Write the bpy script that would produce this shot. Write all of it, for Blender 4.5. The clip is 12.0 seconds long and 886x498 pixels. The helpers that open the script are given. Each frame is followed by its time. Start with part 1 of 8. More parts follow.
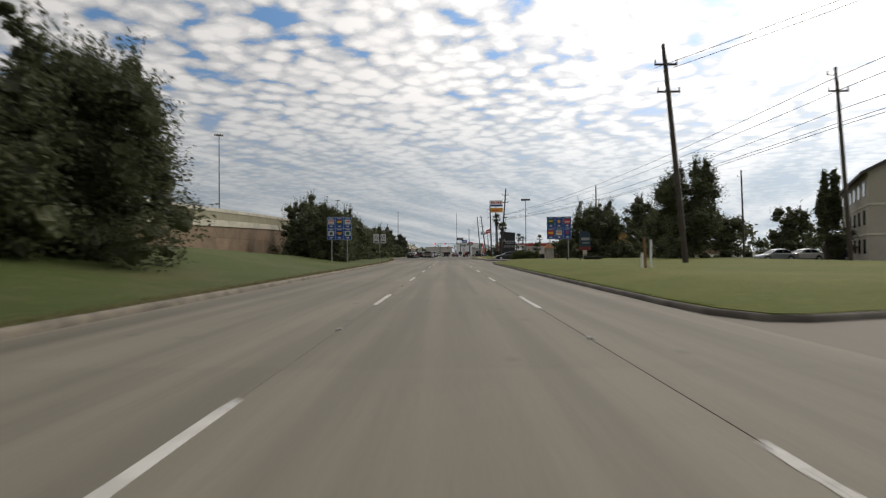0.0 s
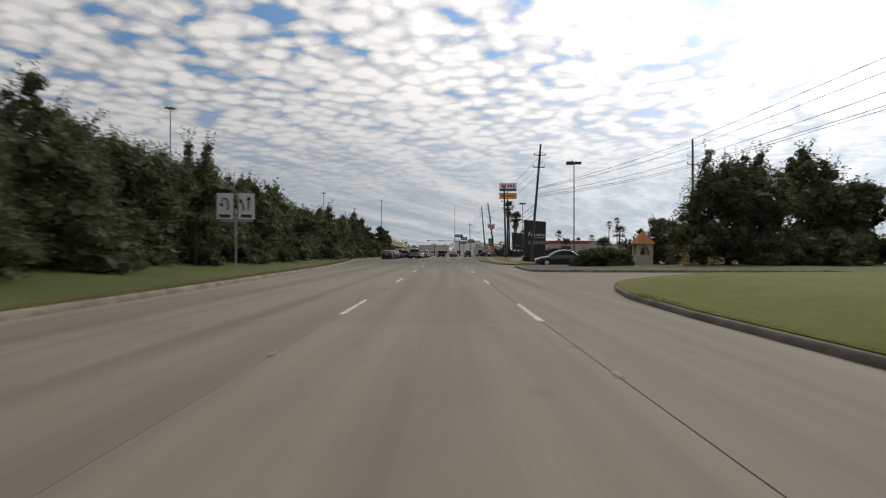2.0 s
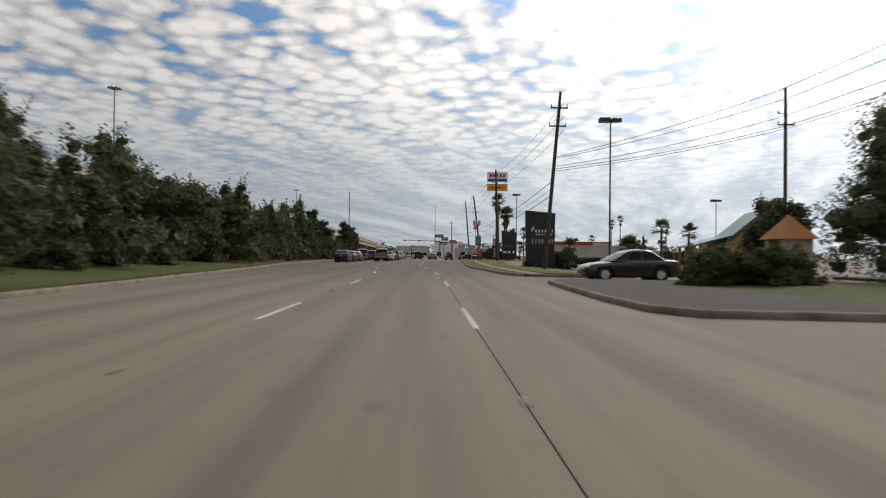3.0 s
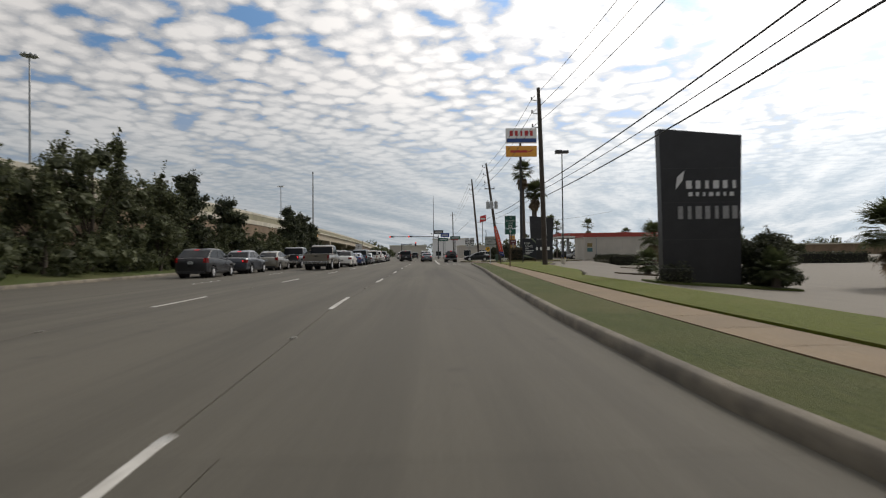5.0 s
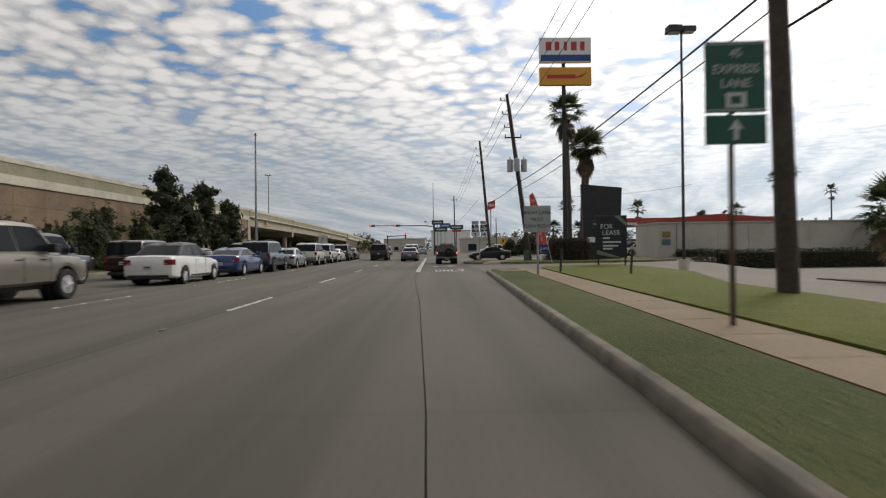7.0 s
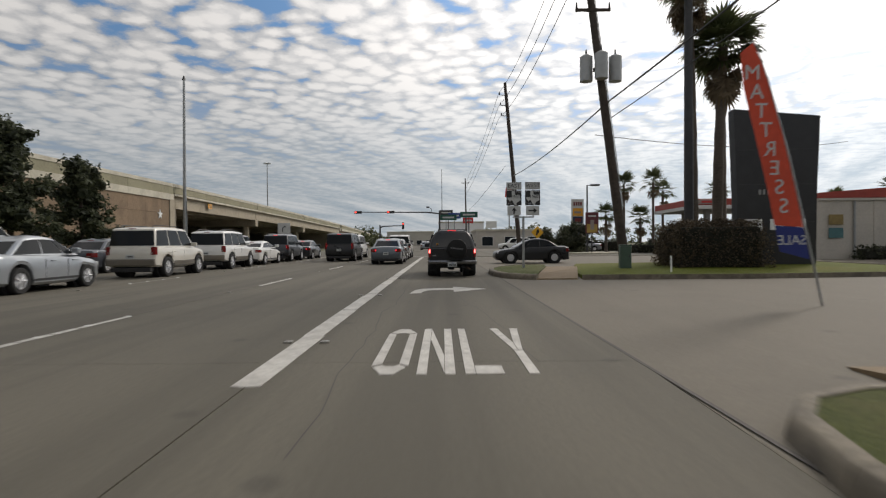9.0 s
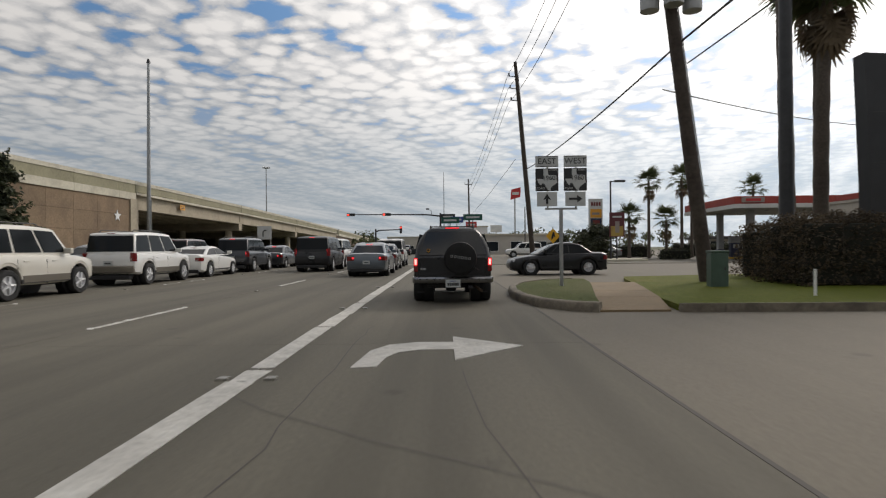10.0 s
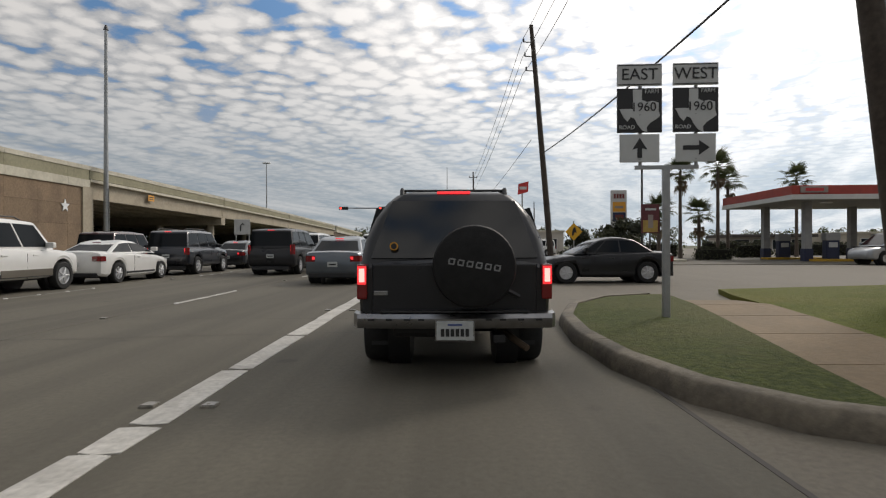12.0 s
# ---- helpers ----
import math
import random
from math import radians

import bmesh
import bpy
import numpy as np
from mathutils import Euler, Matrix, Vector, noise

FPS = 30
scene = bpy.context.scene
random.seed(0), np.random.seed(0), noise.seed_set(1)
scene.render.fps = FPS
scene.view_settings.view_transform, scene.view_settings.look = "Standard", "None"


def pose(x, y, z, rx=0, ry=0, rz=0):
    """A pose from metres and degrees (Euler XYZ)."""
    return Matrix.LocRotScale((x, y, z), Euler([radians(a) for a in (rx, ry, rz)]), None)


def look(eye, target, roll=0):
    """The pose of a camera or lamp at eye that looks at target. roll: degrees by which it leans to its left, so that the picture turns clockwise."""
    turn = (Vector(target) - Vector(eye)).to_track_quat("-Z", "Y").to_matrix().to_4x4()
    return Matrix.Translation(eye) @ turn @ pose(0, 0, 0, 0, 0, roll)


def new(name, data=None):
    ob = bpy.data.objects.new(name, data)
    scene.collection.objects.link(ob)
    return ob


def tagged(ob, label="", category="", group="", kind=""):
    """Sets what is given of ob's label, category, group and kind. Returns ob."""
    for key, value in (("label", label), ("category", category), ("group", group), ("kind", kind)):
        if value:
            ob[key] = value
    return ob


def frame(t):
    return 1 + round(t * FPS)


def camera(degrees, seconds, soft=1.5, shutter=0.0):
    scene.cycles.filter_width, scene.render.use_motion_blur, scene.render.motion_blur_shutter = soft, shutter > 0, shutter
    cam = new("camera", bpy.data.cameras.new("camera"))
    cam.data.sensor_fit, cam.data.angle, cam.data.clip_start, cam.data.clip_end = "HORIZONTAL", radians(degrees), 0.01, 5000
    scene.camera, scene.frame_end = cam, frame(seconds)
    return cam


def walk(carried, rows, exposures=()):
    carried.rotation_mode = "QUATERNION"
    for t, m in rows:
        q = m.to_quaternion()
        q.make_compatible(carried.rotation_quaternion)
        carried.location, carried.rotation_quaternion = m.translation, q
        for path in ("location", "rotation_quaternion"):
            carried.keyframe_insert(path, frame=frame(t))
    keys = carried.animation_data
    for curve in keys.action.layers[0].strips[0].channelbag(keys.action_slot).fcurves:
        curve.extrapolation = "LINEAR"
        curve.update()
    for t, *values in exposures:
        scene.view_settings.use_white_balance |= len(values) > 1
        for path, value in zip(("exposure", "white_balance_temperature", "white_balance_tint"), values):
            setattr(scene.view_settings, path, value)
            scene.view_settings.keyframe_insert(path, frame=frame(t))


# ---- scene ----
cam = camera(76.18, 12.0, soft=1.2, shutter=0.3)
walk(cam, [
    (0, pose(0.119, -0.000, 1.217, 90.468, 0.417, 0.605)),
    (0.5, pose(0.154, 12.936, 1.187, 90.491, -0.015, 0.795)),
    (1, pose(0.179, 25.667, 1.200, 90.103, 0.073, 0.809)),
    (1.5, pose(0.235, 37.589, 1.231, 90.283, 0.137, 0.956)),
    (2, pose(0.402, 51.161, 1.220, 90.379, -0.079, 0.318)),
    (2.5, pose(0.770, 63.618, 1.171, 90.396, 0.176, -0.582)),
    (3, pose(1.316, 76.692, 1.165, 90.575, -0.568, -1.607)),
    (5, pose(2.955, 121.669, 1.196, 90.533, 0.652, -1.506)),
    (5.5, pose(3.531, 131.366, 1.266, 90.350, 0.509, -1.409)),
    (6, pose(4.085, 141.352, 1.259, 90.355, 0.297, -1.459)),
    (6.5, pose(4.627, 149.594, 1.276, 90.114, 0.717, -1.356)),
    (8.5, pose(5.773, 177.874, 1.232, 89.687, 0.221, -0.349)),
    (9, pose(5.936, 183.365, 1.197, 89.393, 0.395, -0.099)),
    (9.5, pose(6.041, 187.431, 1.193, 89.700, 0.420, -0.007)),
    (10, pose(6.118, 191.103, 1.192, 89.949, 0.473, 0.158)),
    (10.5, pose(6.161, 193.644, 1.187, 89.802, 0.275, 0.267)),
    (11, pose(6.197, 195.738, 1.184, 89.676, 0.301, 0.419)),
    (11.5, pose(6.219, 197.218, 1.208, 89.734, 0.106, 0.470)),
    (12, pose(6.235, 198.329, 1.153, 89.728, 0.180, 0.499)),
], [(0, 0.0, 6900, 12), (12, 0.0, 6900, 12)])

# ---- sky, sun ----
SUN_AZ, SUN_EL = radians(42), radians(38)      # from straight ahead to the right, above the horizon
world = bpy.data.worlds.new("world")
scene.world = world
world.use_nodes = True


class Nodes:
    """Short way to add and wire nodes."""

    def __init__(self, tree):
        self.t = tree
        tree.nodes.clear()

    def add(self, kind, ins=None):
        n = self.t.nodes.new(kind)
        if kind == "ShaderNodeMix":
            n.data_type = "RGBA"
        for k, v in (ins or {}).items():
            if isinstance(v, bpy.types.NodeSocket):
                self.t.links.new(v, n.inputs[k])
            else:
                n.inputs[k].default_value = v
        return n

    def math(self, op, a, b=0.0, clamp=False):
        n = self.t.nodes.new("ShaderNodeMath")
        n.operation, n.use_clamp = op, clamp
        for k, v in ((0, a), (1, b)):
            if isinstance(v, bpy.types.NodeSocket):
                self.t.links.new(v, n.inputs[k])
            else:
                n.inputs[k].default_value = v
        return n.outputs[0]

    def vec(self, op, a, b=None, scale=None):
        n = self.add("ShaderNodeVectorMath", {0: a})
        n.operation = op
        if b is not None:
            n.inputs[1].default_value = b
        if scale is not None and isinstance(scale, bpy.types.NodeSocket):
            self.t.links.new(scale, n.inputs["Scale"])
        elif scale is not None:
            n.inputs["Scale"].default_value = scale
        return n.outputs["Value"] if op == "DOT_PRODUCT" else n.outputs[0]

    def mix(self, f, a, b, blend="MIX"):
        n = self.add("ShaderNodeMix", {0: f, 6: a, 7: b})
        n.blend_type = blend
        return n.outputs[2]

    def ramp(self, fac, *stops, ease="EASE"):
        n = self.add("ShaderNodeValToRGB", {0: fac})
        n.color_ramp.interpolation = ease
        el = n.color_ramp.elements
        while len(el) < len(stops):
            el.new(0.5)
        for e, (p, c) in zip(el, stops):
            e.position = p
            e.color = (c, c, c, 1) if isinstance(c, (int, float)) else (*c, 1)
        return n.outputs[0]

    def noise(self, vec, scale, detail=4, rough=0.55, distort=0.0):
        return self.add("ShaderNodeTexNoise", {"Vector": vec, "Scale": scale, "Detail": detail, "Roughness": rough, "Distortion": distort}).outputs[0]


def sky_nodes():
    n = Nodes(world.node_tree)
    sky = n.add("ShaderNodeTexSky")
    sky.sky_type, sky.sun_disc = "NISHITA", False
    sky.sun_elevation, sky.sun_rotation, sky.dust_density = SUN_EL, SUN_AZ, 2.0
    way = n.add("ShaderNodeTexCoord").outputs["Generated"]
    d = n.add("ShaderNodeSeparateXYZ", {0: way})
    # clouds lie on a high sheet, seen in perspective, in banks that run ahead and a little to the right
    far = n.math("DIVIDE", 1.0, n.math("ADD", n.math("MAXIMUM", d.outputs[2], 0.0), 0.075))
    sheet = n.add("ShaderNodeCombineXYZ", {0: n.math("MULTIPLY", d.outputs[0], far), 1: n.math("MULTIPLY", d.outputs[1], far), 2: 0.0}).outputs[0]
    turn = n.add("ShaderNodeMapping", {0: sheet, "Rotation": (0, 0, radians(24)), "Location": (0.35, 0.2, 0)}).outputs[0]
    warp = n.add("ShaderNodeTexNoise", {"Vector": turn, "Scale": 5.0, "Detail": 4, "Roughness": 0.6}).outputs["Color"]
    bent = n.t.nodes.new("ShaderNodeVectorMath")
    bent.operation = "MULTIPLY_ADD"
    n.t.links.new(warp, bent.inputs[0])
    bent.inputs[1].default_value = (0.13, 0.13, 0.0)
    n.t.links.new(turn, bent.inputs[2])
    soft = bent.outputs[0]
    vor = n.add("ShaderNodeTexVoronoi")
    vor.feature = "SMOOTH_F1"
    vor.inputs["Scale"].default_value = 10.5
    vor.inputs["Smoothness"].default_value = 0.5
    n.t.links.new(soft, vor.inputs["Vector"])
    puff = n.math("SUBTRACT", 1.0, n.math("MULTIPLY", vor.outputs[0], 1.25))
    wisp = n.noise(soft, 17.0, 7, 0.66)
    long = n.add("ShaderNodeMapping", {0: turn, "Scale": (1.0, 0.24, 1.0)}).outputs[0]
    bank = n.noise(long, 2.6, 4, 0.55, 0.3)
    broad = n.noise(turn, 0.8, 3, 0.5)
    s = (math.sin(SUN_AZ) * math.cos(SUN_EL), math.cos(SUN_AZ) * math.cos(SUN_EL), math.sin(SUN_EL))
    near = n.math("MAXIMUM", n.vec("DOT_PRODUCT", way, s), 0.0)
    glow = n.math("POWER", near, 4.0)
    dens = n.math("ADD", n.math("MULTIPLY", puff, 0.70), n.math("MULTIPLY", wisp, 0.46))
    dens = n.math("ADD", dens, n.math("MULTIPLY", n.math("SUBTRACT", bank, 0.5), 0.80))
    dens = n.math("ADD", dens, n.math("MULTIPLY", n.math("SUBTRACT", broad, 0.5), 0.30))
    dens = n.math("ADD", dens, n.math("MULTIPLY", glow, 0.16))
    mask = n.ramp(dens, (0.15, 0.0), (0.42, 1.0))
    # thick puffs are bright, thin edges and bases grey-blue
    white = n.mix(n.ramp(dens, (0.30, 0.0), (0.76, 1.0)), (0.45, 0.48, 0.52, 1), (0.79, 0.80, 0.81, 1))
    low = n.ramp(d.outputs[2], (0.06, 1.0), (0.33, 0.0))
    streak = n.mix(n.ramp(n.math("ADD", n.math("MULTIPLY", bank, 0.75), n.math("MULTIPLY", wisp, 0.25)), (0.34, 0.0), (0.70, 1.0)), (0.31, 0.385, 0.455, 1), (0.54, 0.585, 0.625, 1))
    white = n.mix(n.math("MULTIPLY", low, 0.92), white, streak)
    white = n.vec("SCALE", white, scale=n.math("ADD", 0.80, n.math("MULTIPLY", glow, 1.75)))
    blue = n.vec("SCALE", sky.outputs[0], scale=0.055)
    blue = n.mix(0.65, blue, (0.10, 0.25, 0.50, 1))
    blue = n.vec("SCALE", blue, scale=n.math("ADD", 1.0, n.math("MULTIPLY", glow, 2.2)))
    thin = n.math("MULTIPLY", low, 0.95)
    mask = n.math("ADD", mask, n.math("MULTIPLY", thin, n.math("SUBTRACT", 1.0, mask)))
    bg = n.add("ShaderNodeBackground", {0: n.mix(mask, blue, white), 1: 1.0})
    n.add("ShaderNodeOutputWorld", {0: bg.outputs[0]})


sky_nodes()
sun = new("sun", bpy.data.lights.new("sun", "SUN"))
sun.data.energy, sun.data.angle, sun.data.color = 1.3, radians(12), (1.0, 0.95, 0.88)
sun.matrix_world = look((60, 60, 80), (60 - math.sin(SUN_AZ) * math.cos(SUN_EL), 60 - math.cos(SUN_AZ) * math.cos(SUN_EL), 80 - math.sin(SUN_EL)))

# ---- materials ----
def paint(name, color, rough=0.6, metal=0.0, grain=0.0, scale=8.0, blotch=0.0, broad=0.6, bump=0.0, per_object=0.0, per_island=0.0, coat=0.0, tint=None, spec=0.5):
    """A surface: colour with fine grain, broad blotches (towards tint), relief, and a shift from piece to piece."""
    m = bpy.data.materials.new(name)
    m.use_nodes = True
    n = Nodes(m.node_tree)
    at = n.add("ShaderNodeTexCoord").outputs["Object"]
    if per_object:
        at = n.add("ShaderNodeNewGeometry").outputs["Position"]
    col = (*color, 1)
    b = n.add("ShaderNodeBsdfPrincipled", {"Roughness": rough, "Metallic": metal, "Coat Weight": coat, "Coat Roughness": 0.06, "Specular IOR Level": spec})
    last = None
    if grain:
        fine = n.noise(at, scale, 6, 0.65)
        f = n.ramp(fine, (0.3, 1 - grain), (0.7, 1 + grain * 0.6), ease="LINEAR")
        last = n.mix(1.0, col, f, "MULTIPLY")
    if blotch:
        wide = n.noise(at, broad, 5, 0.6, 0.6)
        f = n.ramp(wide, (0.38, 0.0), (0.66, 1.0))
        t = tint or tuple(c * 0.6 for c in color)
        last = n.mix(n.math("MULTIPLY", f, blotch), last or col, n.mix(1.0, (*t, 1), n.ramp(n.noise(at, scale, 3), (0.3, 0.85), (0.7, 1.1)), "MULTIPLY"))
    if per_object:
        r = n.add("ShaderNodeObjectInfo").outputs["Random"]
        last = n.mix(1.0, last or col, n.ramp(r, (0.0, 1 - per_object), (1.0, 1 + per_object), ease="LINEAR"), "MULTIPLY")
    if per_island:
        r = n.add("ShaderNodeNewGeometry").outputs["Random Per Island"]
        last = n.mix(1.0, last or col, n.ramp(r, (0.0, 1 - per_island), (1.0, 1 + per_island), ease="LINEAR"), "MULTIPLY")
    if last is not None:
        m.node_tree.links.new(last, b.inputs["Base Color"])
        r = n.math("ADD", rough, n.math("MULTIPLY", n.math("SUBTRACT", n.noise(at, scale * 0.7, 3), 0.5), 0.2), clamp=True)
        m.node_tree.links.new(r, b.inputs["Roughness"])
    else:
        b.inputs["Base Color"].default_value = col
    if bump:
        bp = n.add("ShaderNodeBump", {"Height": n.noise(at, scale * 1.6, 5, 0.7), "Strength": bump, "Distance": 0.02})
        m.node_tree.links.new(bp.outputs[0], b.inputs["Normal"])
    n.add("ShaderNodeOutputMaterial", {0: b.outputs[0]})
    return m


def lamp_glass(name, color, power):
    m = bpy.data.materials.new(name)
    m.use_nodes = True
    n = Nodes(m.node_tree)
    b = n.add("ShaderNodeBsdfPrincipled", {"Base Color": (*color, 1), "Roughness": 0.2, "Emission Color": (*color, 1), "Emission Strength": power})
    n.add("ShaderNodeOutputMaterial", {0: b.outputs[0]})
    return m


def foliage(name, dark, light, rough=0.6):
    m = bpy.data.materials.new(name)
    m.use_nodes = True
    n = Nodes(m.node_tree)
    r = n.add("ShaderNodeNewGeometry").outputs["Random Per Island"]
    at = n.add("ShaderNodeTexCoord").outputs["Object"]
    f = n.math("ADD", n.math("MULTIPLY", r, 0.6), n.math("MULTIPLY", n.noise(at, 0.7, 3), 0.5))
    col = n.mix(n.ramp(f, (0.25, 0.0), (0.85, 1.0)), (*dark, 1), (*light, 1))
    d = n.add("ShaderNodeBsdfPrincipled", {"Base Color": col, "Roughness": rough, "Specular IOR Level": 0.25})
    t = n.add("ShaderNodeBsdfTranslucent", {0: col})
    mx = n.add("ShaderNodeMixShader", {0: 0.34, 1: d.outputs[0], 2: t.outputs[0]})
    n.add("ShaderNodeOutputMaterial", {0: mx.outputs[0]})
    return m


def lawn(name, a, b, c):
    m = bpy.data.materials.new(name)
    m.use_nodes = True
    n = Nodes(m.node_tree)
    at = n.add("ShaderNodeNewGeometry").outputs["Position"]
    fine = n.noise(at, 14, 6, 0.7)
    mid = n.noise(at, 1.6, 4, 0.6)
    wide = n.noise(at, 0.16, 4, 0.6, 0.5)
    col = n.mix(n.ramp(fine, (0.35, 0.0), (0.68, 1.0)), (*a, 1), (*b, 1))
    col = n.mix(n.math("MULTIPLY", n.ramp(mid, (0.5, 0.0), (0.75, 1.0)), 0.5), col, (*c, 1))
    col = n.mix(n.math("MULTIPLY", n.ramp(wide, (0.42, 0.0), (0.68, 1.0)), 0.5), col, (*c, 1))
    bp = n.add("ShaderNodeBump", {"Height": fine, "Strength": 0.8, "Distance": 0.05})
    d = n.add("ShaderNodeBsdfPrincipled", {"Base Color": col, "Roughness": 0.85, "Specular IOR Level": 0.15, "Normal": bp.outputs[0]})
    n.add("ShaderNodeOutputMaterial", {0: d.outputs[0]})
    return m


def road_concrete(name, base, per, far_tone=0.0, paths=0.62):
    """Worn concrete: aggregate grain, tyre-darkened wheel paths along the road, oil drips, stains."""
    m = bpy.data.materials.new(name)
    m.use_nodes = True
    n = Nodes(m.node_tree)
    at = n.add("ShaderNodeNewGeometry").outputs["Position"]
    fine = n.noise(at, 22, 6, 0.75)
    stretch = n.add("ShaderNodeMapping", {0: at, "Scale": (1.3, 0.035, 1.0)}).outputs[0]
    tracks = n.noise(stretch, 1.0, 4, 0.55)
    wide = n.noise(at, 0.22, 5, 0.65, 0.8)
    col = n.mix(n.ramp(fine, (0.3, 0.0), (0.7, 1.0)), tuple(c * 0.84 for c in base) + (1,), tuple(c * 1.14 for c in base) + (1,))
    col = n.mix(n.math("MULTIPLY", n.ramp(tracks, (0.40, 0.0), (0.66, 1.0)), paths), col, tuple(c * 0.60 for c in base) + (1,))
    col = n.mix(n.math("MULTIPLY", n.ramp(wide, (0.48, 0.0), (0.7, 1.0)), 0.35), col, tuple(c * 0.72 for c in base) + (1,))
    across = n.add("ShaderNodeSeparateXYZ", {0: at}).outputs[0]
    for c, w, k in ((-5.7, 0.75, 0.55), (-3.2, 0.5, 0.22), (0.3, 0.7, 0.30), (3.7, 0.7, 0.30), (6.2, 0.6, 0.30)) if paths > 0.3 else ():
        f = n.ramp(n.math("DIVIDE", n.math("ABSOLUTE", n.math("SUBTRACT", across, c)), w), (0.0, 1.0), (1.0, 0.0))
        f = n.math("MULTIPLY", f, n.math("ADD", 0.35, n.math("MULTIPLY", tracks, 1.1)))
        col = n.mix(n.math("MULTIPLY", f, k), col, tuple(c * 0.42 for c in base) + (1,))
    drips = n.add("ShaderNodeTexVoronoi", {"Vector": at, "Scale": 0.9}).outputs[0]
    col = n.mix(n.math("MULTIPLY", n.ramp(drips, (0.05, 1.0), (0.13, 0.0)), 0.35), col, (0.05, 0.047, 0.042, 1))
    # darker along y from 84 on, easing a little towards 184
    if far_tone:
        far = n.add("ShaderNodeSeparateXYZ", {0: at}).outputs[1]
        far = n.ramp(n.math("MULTIPLY", n.math("SUBTRACT", far, 84.0), 0.01, clamp=True), (0.0, 1.0), (0.42, far_tone), (0.80, far_tone), (1.0, far_tone * 1.22))
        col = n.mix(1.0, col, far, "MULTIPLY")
    r = n.add("ShaderNodeObjectInfo").outputs["Random"]
    col = n.mix(1.0, col, n.ramp(r, (0.0, 1 - per), (1.0, 1 + per), ease="LINEAR"), "MULTIPLY")
    bp = n.add("ShaderNodeBump", {"Height": fine, "Strength": 0.35, "Distance": 0.01})
    d = n.add("ShaderNodeBsdfPrincipled", {"Base Color": col, "Roughness": 0.82, "Specular IOR Level": 0.35, "Normal": bp.outputs[0]})
    n.add("ShaderNodeOutputMaterial", {0: d.outputs[0]})
    return m


def glass_dark(name, color=(0.012, 0.014, 0.016)):
    return paint(name, color, 0.08, 0.0, spec=0.14)


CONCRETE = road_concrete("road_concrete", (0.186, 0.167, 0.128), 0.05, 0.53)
LOT = road_concrete("lot_concrete", (0.150, 0.131, 0.101), 0.04, paths=0.15)
JOINT = paint("joint_sealant", (0.06, 0.053, 0.045), 0.8)
CURB = paint("curb_concrete", (0.205, 0.175, 0.130), 0.85, grain=0.3, scale=12, blotch=0.85, broad=1.6, bump=0.4, per_object=0.08, tint=(0.095, 0.082, 0.064))
WALK = paint("sidewalk_concrete", (0.198, 0.138, 0.074), 0.85, grain=0.18, scale=14, blotch=0.5, broad=0.7, bump=0.3, per_object=0.05, tint=(0.15, 0.106, 0.062))
LAWN = lawn("mown_grass", (0.062, 0.077, 0.009), (0.122, 0.142, 0.015), (0.150, 0.132, 0.032))
STRIP = lawn("strip_grass", (0.040, 0.052, 0.012), (0.082, 0.098, 0.022), (0.11, 0.10, 0.04))
VERGE = lawn("rough_grass", (0.040, 0.062, 0.014), (0.085, 0.11, 0.030), (0.12, 0.105, 0.05))
FAR_GROUND = lawn("far_ground", (0.07, 0.08, 0.04), (0.12, 0.12, 0.07), (0.15, 0.14, 0.10))
SOIL = paint("soil", (0.10, 0.072, 0.045), 0.95, grain=0.35, scale=9, blotch=0.5, bump=0.7)
MULCH = paint("dark_mulch", (0.062, 0.056, 0.050), 0.95, grain=0.4, scale=15, blotch=0.5, bump=0.9)
MARK = paint("road_paint", (0.52, 0.50, 0.455), 0.7, grain=0.25, scale=18, blotch=0.55, broad=3.0, bump=0.2, per_object=0.08, tint=(0.30, 0.28, 0.25))
MARK_OLD = paint("worn_road_paint", (0.47, 0.45, 0.40), 0.75, grain=0.3, scale=14, blotch=0.85, broad=2.2, per_object=0.1, tint=(0.23, 0.21, 0.18))
MARK_FAINT = paint("faint_road_paint", (0.23, 0.22, 0.19), 0.8, grain=0.3, scale=14, blotch=0.9, broad=2.0, tint=(0.14, 0.13, 0.11))
BUTTON = paint("ceramic_button", (0.62, 0.61, 0.57), 0.35, grain=0.2, scale=20)
REFLECTOR = paint("reflector_grey", (0.24, 0.225, 0.19), 0.3, grain=0.4, scale=25)
WHITE = paint("white_paint", (0.75, 0.75, 0.74), 0.4, grain=0.06, scale=4)
SIGN_WHITE = paint("sign_white", (0.52, 0.53, 0.525), 0.45, grain=0.1, scale=3, blotch=0.2)
SIGN_BLACK = paint("sign_black", (0.014, 0.014, 0.015), 0.5)
SIGN_BLUE = paint("sign_blue", (0.014, 0.065, 0.25), 0.45, grain=0.12, scale=3, blotch=0.3)
SIGN_GREEN = paint("sign_green", (0.008, 0.085, 0.06), 0.45, grain=0.12, scale=3, blotch=0.3)
SIGN_YELLOW = paint("sign_yellow", (0.75, 0.40, 0.02), 0.45, grain=0.1, scale=3)
SIGN_ORANGE = paint("sign_orange", (0.72, 0.33, 0.035), 0.4, grain=0.1, scale=3)
SIGN_RED = paint("sign_red", (0.48, 0.03, 0.03), 0.4, grain=0.1, scale=3)
BOARD_RED = paint("board_red", (0.17, 0.022, 0.018), 0.5, grain=0.15, scale=3, blotch=0.3)
FASCIA_DULL = paint("dull_panel", (0.30, 0.25, 0.22), 0.5, grain=0.08, scale=4, blotch=0.4)
NAVY_DULL = paint("pump_navy", (0.016, 0.024, 0.065), 0.45, grain=0.15, scale=5, blotch=0.3)
POSTER_MAROON = paint("poster_maroon", (0.12, 0.026, 0.032), 0.5, grain=0.15, scale=6, blotch=0.5)
